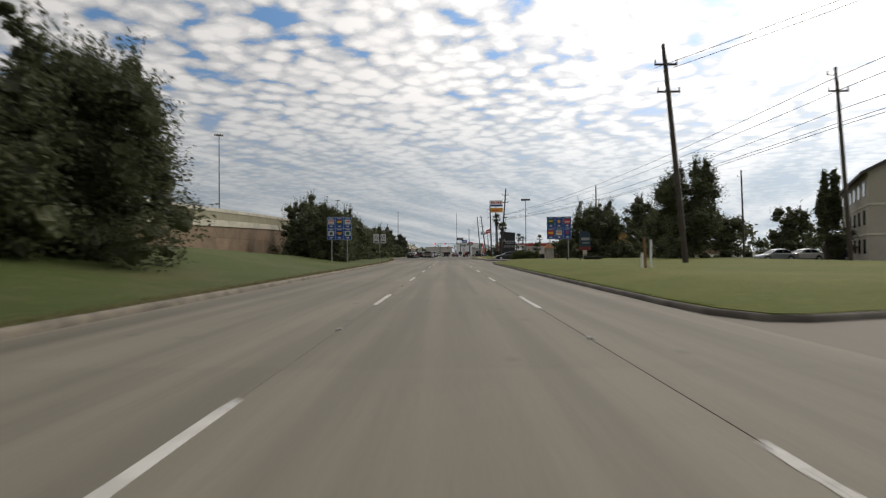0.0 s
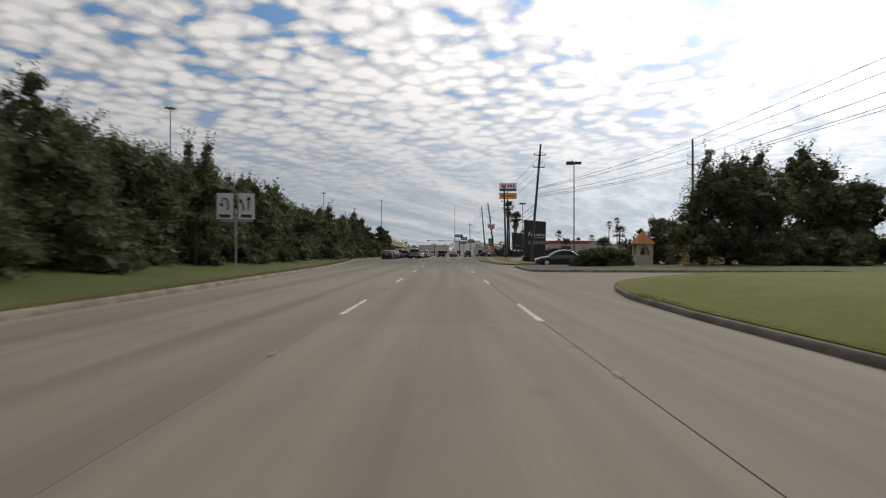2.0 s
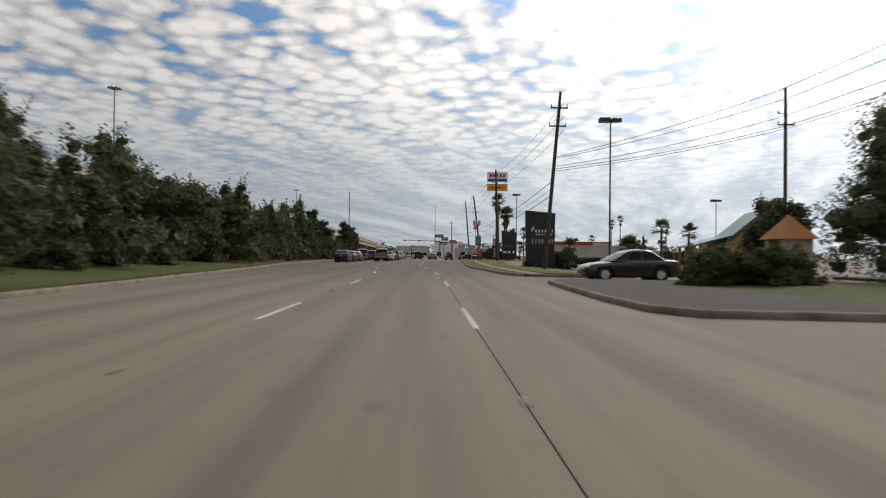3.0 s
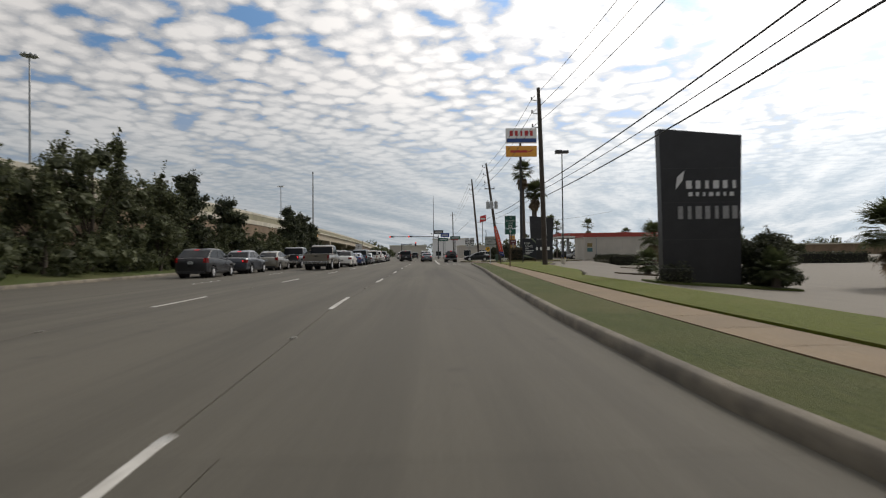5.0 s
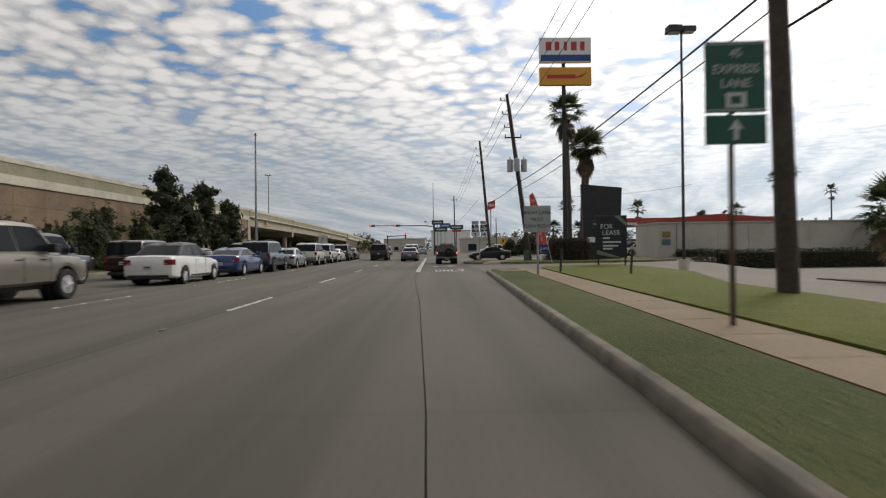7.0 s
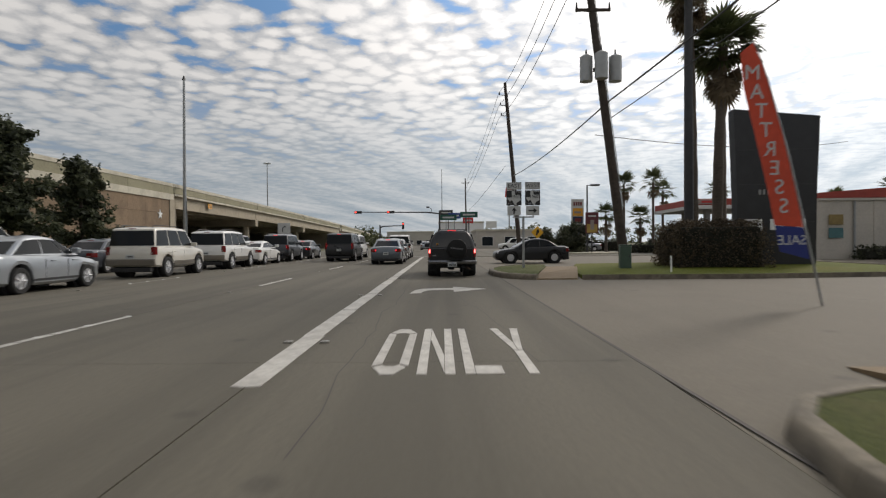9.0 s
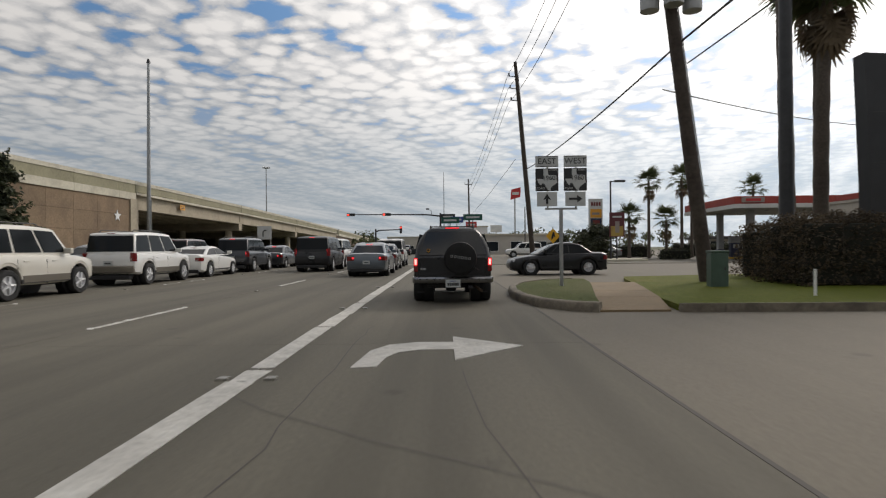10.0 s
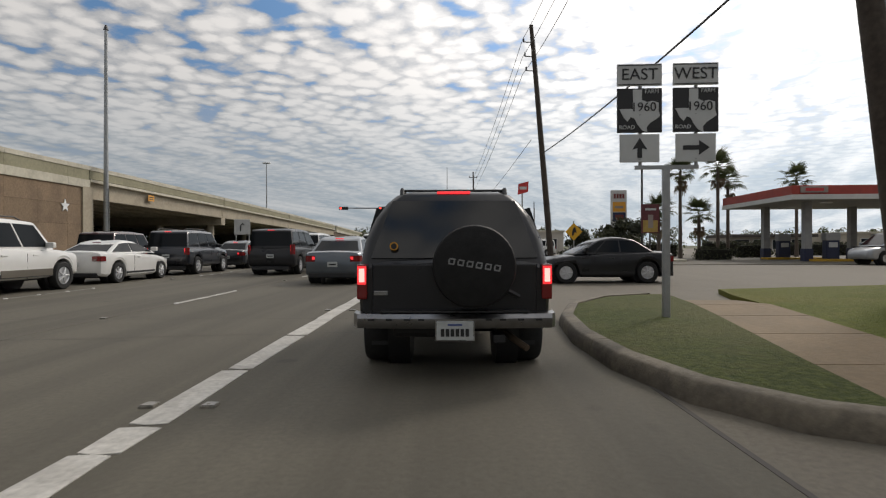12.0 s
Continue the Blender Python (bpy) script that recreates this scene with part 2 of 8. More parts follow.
POSTER_YELLOW = paint("poster_yellow", (0.42, 0.29, 0.07), 0.5, grain=0.15, scale=6, blotch=0.5, tint=(0.30, 0.14, 0.05))
COLUMN_GREY = paint("column_grey", (0.34, 0.345, 0.34), 0.6, grain=0.12, scale=4, blotch=0.4)
SIGN_NAVY = paint("sign_navy", (0.02, 0.05, 0.22), 0.4)
FLAG_RED = paint("flag_red", (0.62, 0.075, 0.035), 0.75, grain=0.12, scale=5, blotch=0.3)
BANNER_BLUE = paint("banner_blue", (0.018, 0.03, 0.17), 0.75)
PYLON = paint("pylon_black", (0.013, 0.013, 0.015), 0.42, grain=0.3, scale=2, blotch=0.3, tint=(0.03, 0.03, 0.033))
GALV = paint("galvanised_steel", (0.36, 0.37, 0.37), 0.45, 0.7, grain=0.2, scale=6, blotch=0.3)
STEEL_DARK = paint("dark_steel", (0.05, 0.05, 0.052), 0.5, 0.4, grain=0.2, scale=5)
RUST = paint("rusty_steel", (0.11, 0.075, 0.05), 0.75, 0.3, grain=0.3, scale=6, blotch=0.5)
STAKE = paint("faded_stake", (0.26, 0.14, 0.06), 0.8, grain=0.3, scale=9, blotch=0.4)
TIMBER = paint("creosoted_timber", (0.055, 0.041, 0.032), 0.85, grain=0.4, scale=9, blotch=0.4, broad=1.0, bump=0.6, tint=(0.10, 0.082, 0.066))
BARK = paint("bark", (0.075, 0.058, 0.045), 0.9, grain=0.4, scale=10, blotch=0.4, bump=0.9)
PALM_BARK = paint("palm_bark", (0.13, 0.105, 0.085), 0.9, grain=0.35, scale=12, blotch=0.4, bump=0.8)
OAK = foliage("oak_leaves", (0.052, 0.060, 0.032), (0.130, 0.142, 0.070))
HEDGE_BROWN = foliage("brown_hedge_leaves", (0.046, 0.037, 0.026), (0.125, 0.094, 0.062))
HEDGE = foliage("hedge_leaves", (0.030, 0.034, 0.022), (0.074, 0.080, 0.044))
SHRUB = foliage("shrub_leaves", (0.045, 0.058, 0.020), (0.115, 0.135, 0.046))
PINE = foliage("pine_needles", (0.036, 0.044, 0.028), (0.09, 0.102, 0.055))
PALM = foliage("palm_leaves", (0.030, 0.040, 0.018), (0.080, 0.095, 0.040))
DEAD = foliage("dead_fronds", (0.07, 0.05, 0.03), (0.16, 0.12, 0.075))
DRY = foliage("dry_grass", (0.13, 0.105, 0.05), (0.24, 0.20, 0.10))
CURB_STAINED = paint("stained_curb", (0.15, 0.13, 0.104), 0.9, grain=0.3, scale=12, blotch=0.7, broad=1.0, bump=0.4, per_object=0.1, tint=(0.045, 0.04, 0.034))
BLADES = foliage("grass_blades", (0.070, 0.098, 0.016), (0.13, 0.165, 0.03))
MSE = paint("retaining_panel", (0.235, 0.165, 0.105), 0.9, grain=0.25, scale=7, blotch=0.55, broad=0.5, bump=0.5, per_object=0.12, tint=(0.135, 0.092, 0.06))
MSE_JOINT = paint("panel_joint", (0.12, 0.085, 0.058), 0.9)
COPING = paint("pale_concrete", (0.57, 0.53, 0.43), 0.85, grain=0.14, scale=5, blotch=0.45, broad=0.5, bump=0.3, tint=(0.30, 0.27, 0.21))
RAIL = paint("weathered_rail", (0.30, 0.28, 0.185), 0.85, grain=0.16, scale=5, blotch=0.5, broad=0.4, bump=0.3, tint=(0.19, 0.175, 0.115))
GIRDER = paint("beam_concrete", (0.40, 0.345, 0.26), 0.85, grain=0.14, scale=4, blotch=0.4, broad=0.4, bump=0.3)
STUCCO = paint("stucco", (0.40, 0.36, 0.29), 0.9, grain=0.1, scale=8, blotch=0.3, broad=0.4, bump=0.2)
STUCCO_GREY = paint("grey_stucco", (0.50, 0.465, 0.41), 0.9, grain=0.1, scale=8, blotch=0.3, broad=0.4, bump=0.2)
STUCCO_OCHRE = paint("ochre_stucco", (0.46, 0.28, 0.09), 0.85, grain=0.12, scale=8, blotch=0.3, bump=0.2)
ROOF_TILE = paint("orange_roof", (0.42, 0.17, 0.055), 0.8, grain=0.2, scale=9, blotch=0.4, bump=0.4)
ROOF_TEAL = paint("teal_metal_roof", (0.045, 0.14, 0.125), 0.4, 0.3, grain=0.15, scale=4, blotch=0.3)
ROOF_RED = paint("red_fascia", (0.36, 0.048, 0.032), 0.55, grain=0.15, scale=4, blotch=0.3)
ROOF_DARK = paint("dark_roof", (0.07, 0.062, 0.056), 0.85, grain=0.2, scale=6)
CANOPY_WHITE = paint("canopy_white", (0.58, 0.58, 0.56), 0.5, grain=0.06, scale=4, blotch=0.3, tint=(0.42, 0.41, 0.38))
# the canopy white again, darkened to paint in the shade of the underside
CANOPY_WHITE_SHADED = paint("canopy_white_shaded", (0.40, 0.40, 0.385), 0.6, grain=0.08, scale=4, blotch=0.3)
PANE = glass_dark("window_glass", (0.02, 0.024, 0.028))
CAR_GLASS = glass_dark("car_glass")
TINTED = paint("tinted_glass", (0.010, 0.011, 0.012), 0.06, 0.0, spec=0.5, coat=0.3)
TYRE = paint("tyre_rubber", (0.016, 0.016, 0.016), 0.85, grain=0.3, scale=20)
TRIM_BLACK = paint("black_trim", (0.015, 0.015, 0.016), 0.55, grain=0.2, scale=14)
CHROME = paint("chrome", (0.33, 0.33, 0.33), 0.26, 1.0, grain=0.08, scale=9)
CHROME_DARK = paint("dull_chrome", (0.26, 0.26, 0.265), 0.3, 1.0, grain=0.15, scale=9, blotch=0.4)
ALLOY = paint("alloy", (0.70, 0.70, 0.71), 0.34, 0.35, grain=0.1, scale=12)
TAIL = paint("tail_lamp_red", (0.17, 0.008, 0.008), 0.2, coat=0.3)
TAIL_HOT = lamp_glass("brake_bulb", (1.0, 0.30, 0.27), 2.2)
TAIL_ON = lamp_glass("brake_lamp_lit", (0.95, 0.040, 0.050), 0.9)
HEADLAMP = paint("headlamp_glass", (0.62, 0.63, 0.64), 0.12, coat=0.6)
AMBER_DULL = paint("pale_lens", (0.30, 0.20, 0.18), 0.25, coat=0.4)
SIGNAL_RED = lamp_glass("signal_red", (1.0, 0.06, 0.04), 2.5)
PLATE = paint("plate_white", (0.46, 0.48, 0.47), 0.4, grain=0.1, scale=20)
CABLE = paint("cable", (0.02, 0.02, 0.02), 0.6)
BOX_GREEN = paint("cabinet_green", (0.055, 0.095, 0.070), 0.5, grain=0.15, scale=5, blotch=0.3)
TRAFO_GREY = paint("transformer_grey", (0.42, 0.43, 0.43), 0.5, 0.2, grain=0.12, scale=5, blotch=0.3)
CURB_YELLOW = paint("yellow_curb", (0.55, 0.33, 0.03), 0.7, grain=0.2, scale=8, blotch=0.4)
BODY = {
    "black": paint("body_black", (0.019, 0.019, 0.021), 0.3, 0.0, coat=0.2, grain=0.2, scale=3, spec=0.3),
    "charcoal": paint("body_charcoal", (0.024, 0.025, 0.029), 0.32, 0.4, coat=0.9, grain=0.1, scale=3),
    "navy": paint("body_navy", (0.012, 0.014, 0.021), 0.3, 0.2, coat=0.9, grain=0.1, scale=3),
    "slate": paint("body_slate", (0.040, 0.046, 0.058), 0.32, 0.4, coat=0.9, grain=0.1, scale=3),
    "silver": paint("body_silver", (0.34, 0.36, 0.38), 0.32, 0.55, coat=0.8, grain=0.08, scale=3),
    "bluegrey": paint("body_bluegrey", (0.105, 0.122, 0.140), 0.32, 0.5, coat=0.8, grain=0.08, scale=3),
    "beige": paint("body_beige", (0.194, 0.173, 0.140), 0.34, 0.5, coat=0.8, grain=0.08, scale=3),
    "taupe": paint("body_taupe", (0.20, 0.185, 0.155), 0.34, 0.5, coat=0.8, grain=0.08, scale=3),
    "white": paint("body_white", (0.70, 0.69, 0.66), 0.32, 0.0, coat=0.8, grain=0.05, scale=3),
    "cream": paint("body_cream", (0.60, 0.57, 0.50), 0.34, 0.0, coat=0.8, grain=0.05, scale=3),
    "blue": paint("body_blue", (0.012, 0.034, 0.14), 0.3, 0.3, coat=0.9, grain=0.1, scale=3),
    "teal": paint("body_teal", (0.012, 0.040, 0.055), 0.3, 0.4, coat=0.9, grain=0.1, scale=3),
    "maroon": paint("body_maroon", (0.040, 0.014, 0.015), 0.3, 0.3, coat=0.9, grain=0.1, scale=3),
    "red": paint("body_red", (0.33, 0.03, 0.025), 0.3, 0.3, coat=0.9, grain=0.1, scale=3),
}

# ---- building blocks ----
def thing(name, label, category, x=0.0, y=0.0, z=0.0, turn=0.0, group="", kind=""):
    ob = new(name)
    ob.empty_display_size = 0.2
    ob.matrix_world = pose(x, y, z, 0, 0, turn)
    return tagged(ob, label, category, group, kind)


def finish(me, mat, smooth=None):
    if mat:
        me.materials.append(mat)
    if smooth is not None:
        me.shade_smooth()
        me.set_sharp_from_angle(angle=radians(smooth))
    return me


def part(name, bm, mat, parent=None, label="", smooth=None):
    me = bpy.data.meshes.new(name)
    bmesh.ops.recalc_face_normals(bm, faces=bm.faces)
    bm.to_mesh(me)
    bm.free()
    ob = new(name, finish(me, mat, smooth))
    if parent:
        ob.parent = parent
    return tagged(ob, label)


def raw(name, verts, faces, mat, parent=None, label="", smooth=None):
    me = bpy.data.meshes.new(name)
    me.from_pydata(verts, [], faces)
    ob = new(name, finish(me, mat, smooth))
    if parent:
        ob.parent = parent
    return tagged(ob, label)


def shared(name, me, parent, m, label=""):
    ob = new(name, me)
    ob.parent = parent
    ob.matrix_local = m
    return tagged(ob, label)


def box(x0, x1, y0, y1, z0, z1, bevel=0.0, bm=None):
    bm = bm or bmesh.new()
    own = bmesh.ops.create_cube(bm, size=1.0)["verts"]
    for v in own:
        v.co = ((x0 + x1) / 2 + v.co.x * (x1 - x0), (y0 + y1) / 2 + v.co.y * (y1 - y0), (z0 + z1) / 2 + v.co.z * (z1 - z0))
    if bevel:
        edges = list({e for v in own for e in v.link_edges})
        bmesh.ops.bevel(bm, geom=edges, offset=bevel, segments=2, affect="EDGES", profile=0.6)
    return bm


def rod(p, q, r0, r1=None, seg=10, bm=None):
    """A round bar from p to q, tapering from r0 to r1."""
    bm = bm or bmesh.new()
    p, q = Vector(p), Vector(q)
    r1 = r0 if r1 is None else r1
    own = bmesh.ops.create_cone(bm, cap_ends=True, segments=seg, radius1=r0, radius2=r1, depth=(q - p).length)["verts"]
    turn = (q - p).to_track_quat("Z", "Y").to_matrix().to_4x4()
    bmesh.ops.transform(bm, matrix=Matrix.Translation((p + q) / 2) @ turn, verts=own)
    return bm


def tube(points, radii, seg=8, bm=None):
    """A bent round bar through the points."""
    bm = bm or bmesh.new()
    rings = []
    pts = [Vector(p) for p in points]
    for i, p in enumerate(pts):
        way = (pts[min(i + 1, len(pts) - 1)] - pts[max(i - 1, 0)]).normalized()
        side = way.orthogonal().normalized() if abs(way.z) > 0.95 else way.cross(Vector((0, 0, 1))).normalized()
        up = side.cross(way)
        r = radii[i] if isinstance(radii, (list, tuple)) else radii
        rings.append([bm.verts.new(p + (side * math.cos(a) + up * math.sin(a)) * r) for a in (2 * math.pi * k / seg for k in range(seg))])
    for a, b in zip(rings, rings[1:]):
        for k in range(seg):
            bm.faces.new((a[k], a[(k + 1) % seg], b[(k + 1) % seg], b[k]))
    bm.faces.new(rings[0][::-1])
    bm.faces.new(rings[-1])
    return bm


def slab(outline, z0, z1, bevel=0.0, bm=None):
    """A flat plate with that outline, seen from above."""
    bm = bm or bmesh.new()
    low = [bm.verts.new((x, y, z0)) for x, y in outline]
    f = bm.faces.new(low)
    up = bmesh.ops.extrude_face_region(bm, geom=[f])["geom"]
    for v in up:
        if isinstance(v, bmesh.types.BMVert):
            v.co.z = z1
    if bevel:
        top = [e for e in bm.edges if all(abs(v.co.z - z1) < 1e-6 for v in e.verts)]
        bmesh.ops.bevel(bm, geom=top, offset=bevel, segments=2, affect="EDGES")
    return bm


def plate(outline, y0, y1, bm=None):
    """An upright plate; the outline is in x and z."""
    bm = bm or bmesh.new()
    a = [bm.verts.new((x, y0, z)) for x, z in outline]
    b = [bm.verts.new((x, y1, z)) for x, z in outline]
    bm.faces.new(a)
    bm.faces.new(b[::-1])
    for i in range(len(a)):
        j = (i + 1) % len(a)
        bm.faces.new((a[i], b[i], b[j], a[j]))
    return bm


def words(name, text, size, mat, parent, x, y, z, mirrored=False, flat=False, depth=0.004, squeeze=1.0, label=""):
    """Lettering, upright and facing the road's start (or flat on the ground), centred at x."""
    cu = bpy.data.curves.new(name, "FONT")
    cu.body, cu.size, cu.align_x, cu.align_y, cu.extrude = text, size, "CENTER", "CENTER", depth
    tmp = bpy.data.objects.new(name, cu)
    me = bpy.data.meshes.new_from_object(tmp)
    bpy.data.objects.remove(tmp)
    m = pose(x, y, z, 0 if flat else 90, 0, 0) @ Matrix.Diagonal((-squeeze if mirrored else squeeze, 1, 1, 1))
    me.transform(m)
    if mirrored:
        me.flip_normals()
    me.materials.clear()
    me.materials.append(mat)
    ob = new(name, me)
    if parent:
        ob.parent = parent
    return tagged(ob, label)


def lerp(x, *pts):
    return float(np.interp(x, [p[0] for p in pts], [p[1] for p in pts]))


# ---- the plan of the road: lines along y ----
def left_edge(y):
    return lerp(y, (-60, -6.2), (0, -6.3), (30, -6.8), (65, -7.5), (95, -9.0), (115, -11.0), (138, -13.6), (160, -14.0), (400, -14.0))


def line_a(y):
    return lerp(y, (-60, -1.66), (108, -1.66), (136, -3.72), (400, -3.72))


def line_b(y):
    return lerp(y, (-60, 2.1), (108, 2.1), (136, 0.68), (400, 0.68))


def line_s(y):
    return lerp(y, (120, 5.3), (150, 5.1), (166, 4.95), (180, 4.35), (185, 4.27), (400, 4.27))


def line_q(y):
    return lerp(y, (110, -7.6), (140, -7.45), (400, -7.45))


def right_edge(y):
    return lerp(y, (-60, 4.95), (64, 5.0), (88, 5.9), (112, 5.9), (128, 5.1), (140, 5.6), (150, 6.15), (162, 6.85), (175, 7.4), (188, 7.9), (400, 7.9))


def lawn_end(y):
    return lerp(y, (106, 10.4), (129, 9.6), (134, 9.9), (142, 10.1), (148, 10.1), (151, 11.0), (156, 12.1), (161, 12.55), (168, 13.3), (174, 13.8), (182, 16.3), (190, 16.6))


def rise(v, a, b):
    u = max(0.0, min(1.0, (v - a) / (b - a)))
    return u * u * (3 - 2 * u)


def lot_z(x, y):
    """The lot beyond the lawn falls gently away from the road for its drains."""
    fall = 0.9 * max(0.0, min(1.0, (x - lawn_end(y) - 0.4) / 13)) * rise(y, 112, 134) * (1 - rise(y, 186, 200))
    dip = 0.8 * rise(x, 25.8, 29.5) * rise(y, 186, 200) * (1 - rise(y, 209, 217))
    return -(fall + dip) * (1 - rise(x, 95, 118))


CROSS = (236, 262)      # the crossing street, from y to y


# ---- ground, road ----
def build_ground():
    xs = [-2500, -900, -300, -120, -60, 8.9, 9.2, 119, 119.8, 300, 900, 2500]
    ys = [-600, -200, -60, 60, 109, 110, 230, 231.5, 400, 700, 1500, 4000]
    v = [(x, y, -1.3 if 9 < x < 119.5 and 109.5 < y < 231 else -0.12) for y in ys for x in xs]
    f = [(j * 12 + i, j * 12 + i + 1, j * 12 + i + 13, j * 12 + i + 12) for j in range(11) for i in range(11)]
    tagged(raw("ground", v, f, FAR_GROUND), "flat dull green and brown land reaching the horizon", "ground", kind="structure")


def build_road():
    road = thing("road", "worn grey concrete multi-lane road with sealed joints", "road", kind="structure")
    ys = list(range(-60, 420, 10))
    v, f = [], []
    for y in ys:
        v += [(left_edge(y) - 0.05, y, -0.028), (right_edge(y) + 0.05, y, -0.028)]
    for i in range(len(ys) - 1):
        f.append((2 * i, 2 * i + 1, 2 * i + 3, 2 * i + 2))
    raw("joint_bed", v, f, JOINT, road)
    return road


def road_slabs(road):
    """Concrete bays, one to a lane and a length, with joints between them."""
    step, gap = 9.15, 0.007
    y = -58.0
    while y < 400:
        y1 = y + step
        if y > CROSS[0] - 2 and y1 < CROSS[1] + 4:
            y = y1
            continue
        def edges(v):
            e = [left_edge(v)]
            if v > 118:
                e += [-11.1] if v > 150 else []
                e.append(line_q(v))
            e += [line_a(v), line_b(v)]
            if v > 139:
                e.append(line_s(v))
            return e + [right_edge(v)]
        a, b = edges(y), edges(y1)
        if len(a) != len(b):
            b = [left_edge(y1)] + a[1:-1] + [right_edge(y1)]
        for (a0, a1), (b0, b1) in zip(zip(a, a[1:]), zip(b, b[1:])):
            g = gap if y > 118 or a1 > 2.0 else 0.003
            h = gap if a0 > 0.5 else 0.003
            top = [(a0 + h, y + 0.003), (a1 - g, y + 0.003), (b1 - g, y1 - 0.003), (b0 + h, y1 - 0.003)]
            v = [(px, py, 0.0) for px, py in top] + [(px, py, -0.10) for px, py in top]
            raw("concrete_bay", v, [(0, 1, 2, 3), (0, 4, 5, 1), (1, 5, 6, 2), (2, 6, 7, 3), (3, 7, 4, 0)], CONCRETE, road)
        y = y1


def build_cross_street():
    st = thing("crossing_street", "wide grey concrete street crossing under the bridge", "road", kind="structure")
    part("street_slab", slab([(-130, CROSS[0] - 3), (130, CROSS[0] - 3), (130, CROSS[1] + 6), (-130, CROSS[1] + 6)], -0.1, -0.006), CONCRETE, st)
    part("stop_line", slab([(-7.2, 233.0), (7.6, 233.0), (7.6, 233.6), (-7.2, 233.6)], -0.004, 0.006), MARK_OLD, st)


def build_lot():
    lot = thing("lot", "pale concrete parking lots and drives beside the road", "pavement", kind="structure")
    right = [(right_edge(y) - 0.02, y) for y in (-60, 64, 88, 112, 128, 140, 150, 162, 175, 188, 232)]
    bm = slab(right[::-1] + [(120, -60), (120, 232)], -0.1, -0.008)
    cuts = [((x, 0, 0), (1, 0, 0)) for x in list(np.arange(9.5, 31, 1.25)) + [36, 44, 60, 80, 95, 100, 106, 112, 117]]
    cuts += [((0, y, 0), (0, 1, 0)) for y in np.arange(112, 220, 3.0)]
    for co, no in cuts:
        bmesh.ops.bisect_plane(bm, geom=bm.verts[:] + bm.edges[:] + bm.faces[:], plane_co=co, plane_no=no)
    for v in bm.verts:
        v.co.z += lot_z(v.co.x, v.co.y)
    part("lot_slab", bm, LOT, lot)
    part("far_lot_slab", slab([(7.9, 269), (140, 269), (140, 420), (7.9, 420)], -0.1, -0.008), LOT, lot)


def curb(name, pts, label, parent=None, h=0.15, w=0.16, mat=None, piece=3.0):
    """A rounded kerb along a line of points; the road is on its right-hand side. Cast in lengths, each a part."""
    th = thing(name, label, "curb", kind="structure")
    P = [Vector((*p, 0)) for p in pts]
    dense = [P[0]]
    for a, b in zip(P, P[1:]):
        k = max(1, int((b - a).length / 0.7))
        dense += [a.lerp(b, (i + 1) / k) for i in range(k)]
    prof = [(0.0, -0.06), (0.0, 0.0), (-0.012, h * 0.55), (-0.035, h * 0.9), (-0.06, h), (-w, h + 0.004), (-w, -0.06)]
    n = len(prof)
    ways = []
    for i in range(len(dense)):
        ways.append((dense[min(i + 1, len(dense) - 1)] - dense[max(i - 1, 0)]).normalized())
    chunk = max(2, int(piece / 0.7))
    for s in range(0, len(dense) - 1, chunk):
        e = min(s + chunk, len(dense) - 1)
        v, f = [], []
        for i in range(s, e + 1):
            d, way = dense[i], ways[i]
            if i == s and s:
                d = d + way * 0.006
            if i == e and e < len(dense) - 1:
                d = d - way * 0.006
            side = Vector((way.y, -way.x, 0))
            v += [tuple(d + side * px + Vector((0, 0, pz))) for px, pz in prof]
        m = e - s + 1
        for i in range(m - 1):
            for k in range(n - 1):
                f.append((i * n + k, i * n + k + 1, (i + 1) * n + k + 1, (i + 1) * n + k))
        f.append(tuple(range(n - 1, -1, -1)))
        f.append(tuple((m - 1) * n + k for k in range(n)))
        raw("curb_stone", v, f, mat or CURB, th, smooth=50)
    return th


def lawn_patch(name, outline, label, height=0.16, mat=None, crown=0.06, cell=1.2):
    """A lawn inside the outline, its top gently swelling away from the edge."""
    from_edge = [Vector(p) for p in outline]
    bm = bmesh.new()
    vs = [bm.verts.new((x, y, 0)) for x, y in outline]
    bm.faces.new(vs)
    xs, ys = [p[0] for p in outline], [p[1] for p in outline]
    for axis, lo, hi in ((0, min(xs), max(xs)), (1, min(ys), max(ys))):
        k = max(1, min(70, int((hi - lo) / cell)))
        for i in range(1, k):
            co = [0, 0, 0]
            co[axis] = lo + (hi - lo) * i / k
            no = [0, 0, 0]
            no[axis] = 1
            bmesh.ops.bisect_plane(bm, geom=bm.verts[:] + bm.edges[:] + bm.faces[:], plane_co=co, plane_no=no)
    for v in bm.verts:
        p = v.co.to_2d()
        d = 9e9
        for a, b in zip(from_edge, from_edge[1:] + from_edge[:1]):
            ab = b - a
            t = max(0.0, min(1.0, (p - a).dot(ab) / ab.length_squared))
            d = min(d, (a + ab * t - p).length)
        v.co.z = height - 0.02 + crown * min(1.0, d / 2.5) + 0.03 * min(1.0, d) * noise.noise((p.x * 0.35, p.y * 0.35, 3.0)) + lot_z(p.x, p.y)
    rim = [e for e in bm.edges if e.is_boundary]
    ext = bmesh.ops.extrude_edge_only(bm, edges=rim)["geom"]
    for v in ext:
        if isinstance(v, bmesh.types.BMVert):
            v.co.z = lot_z(v.co.x, v.co.y) - 0.1
    return tagged(part(name, bm, mat or LAWN, smooth=60), label, "lawn", kind="structure")


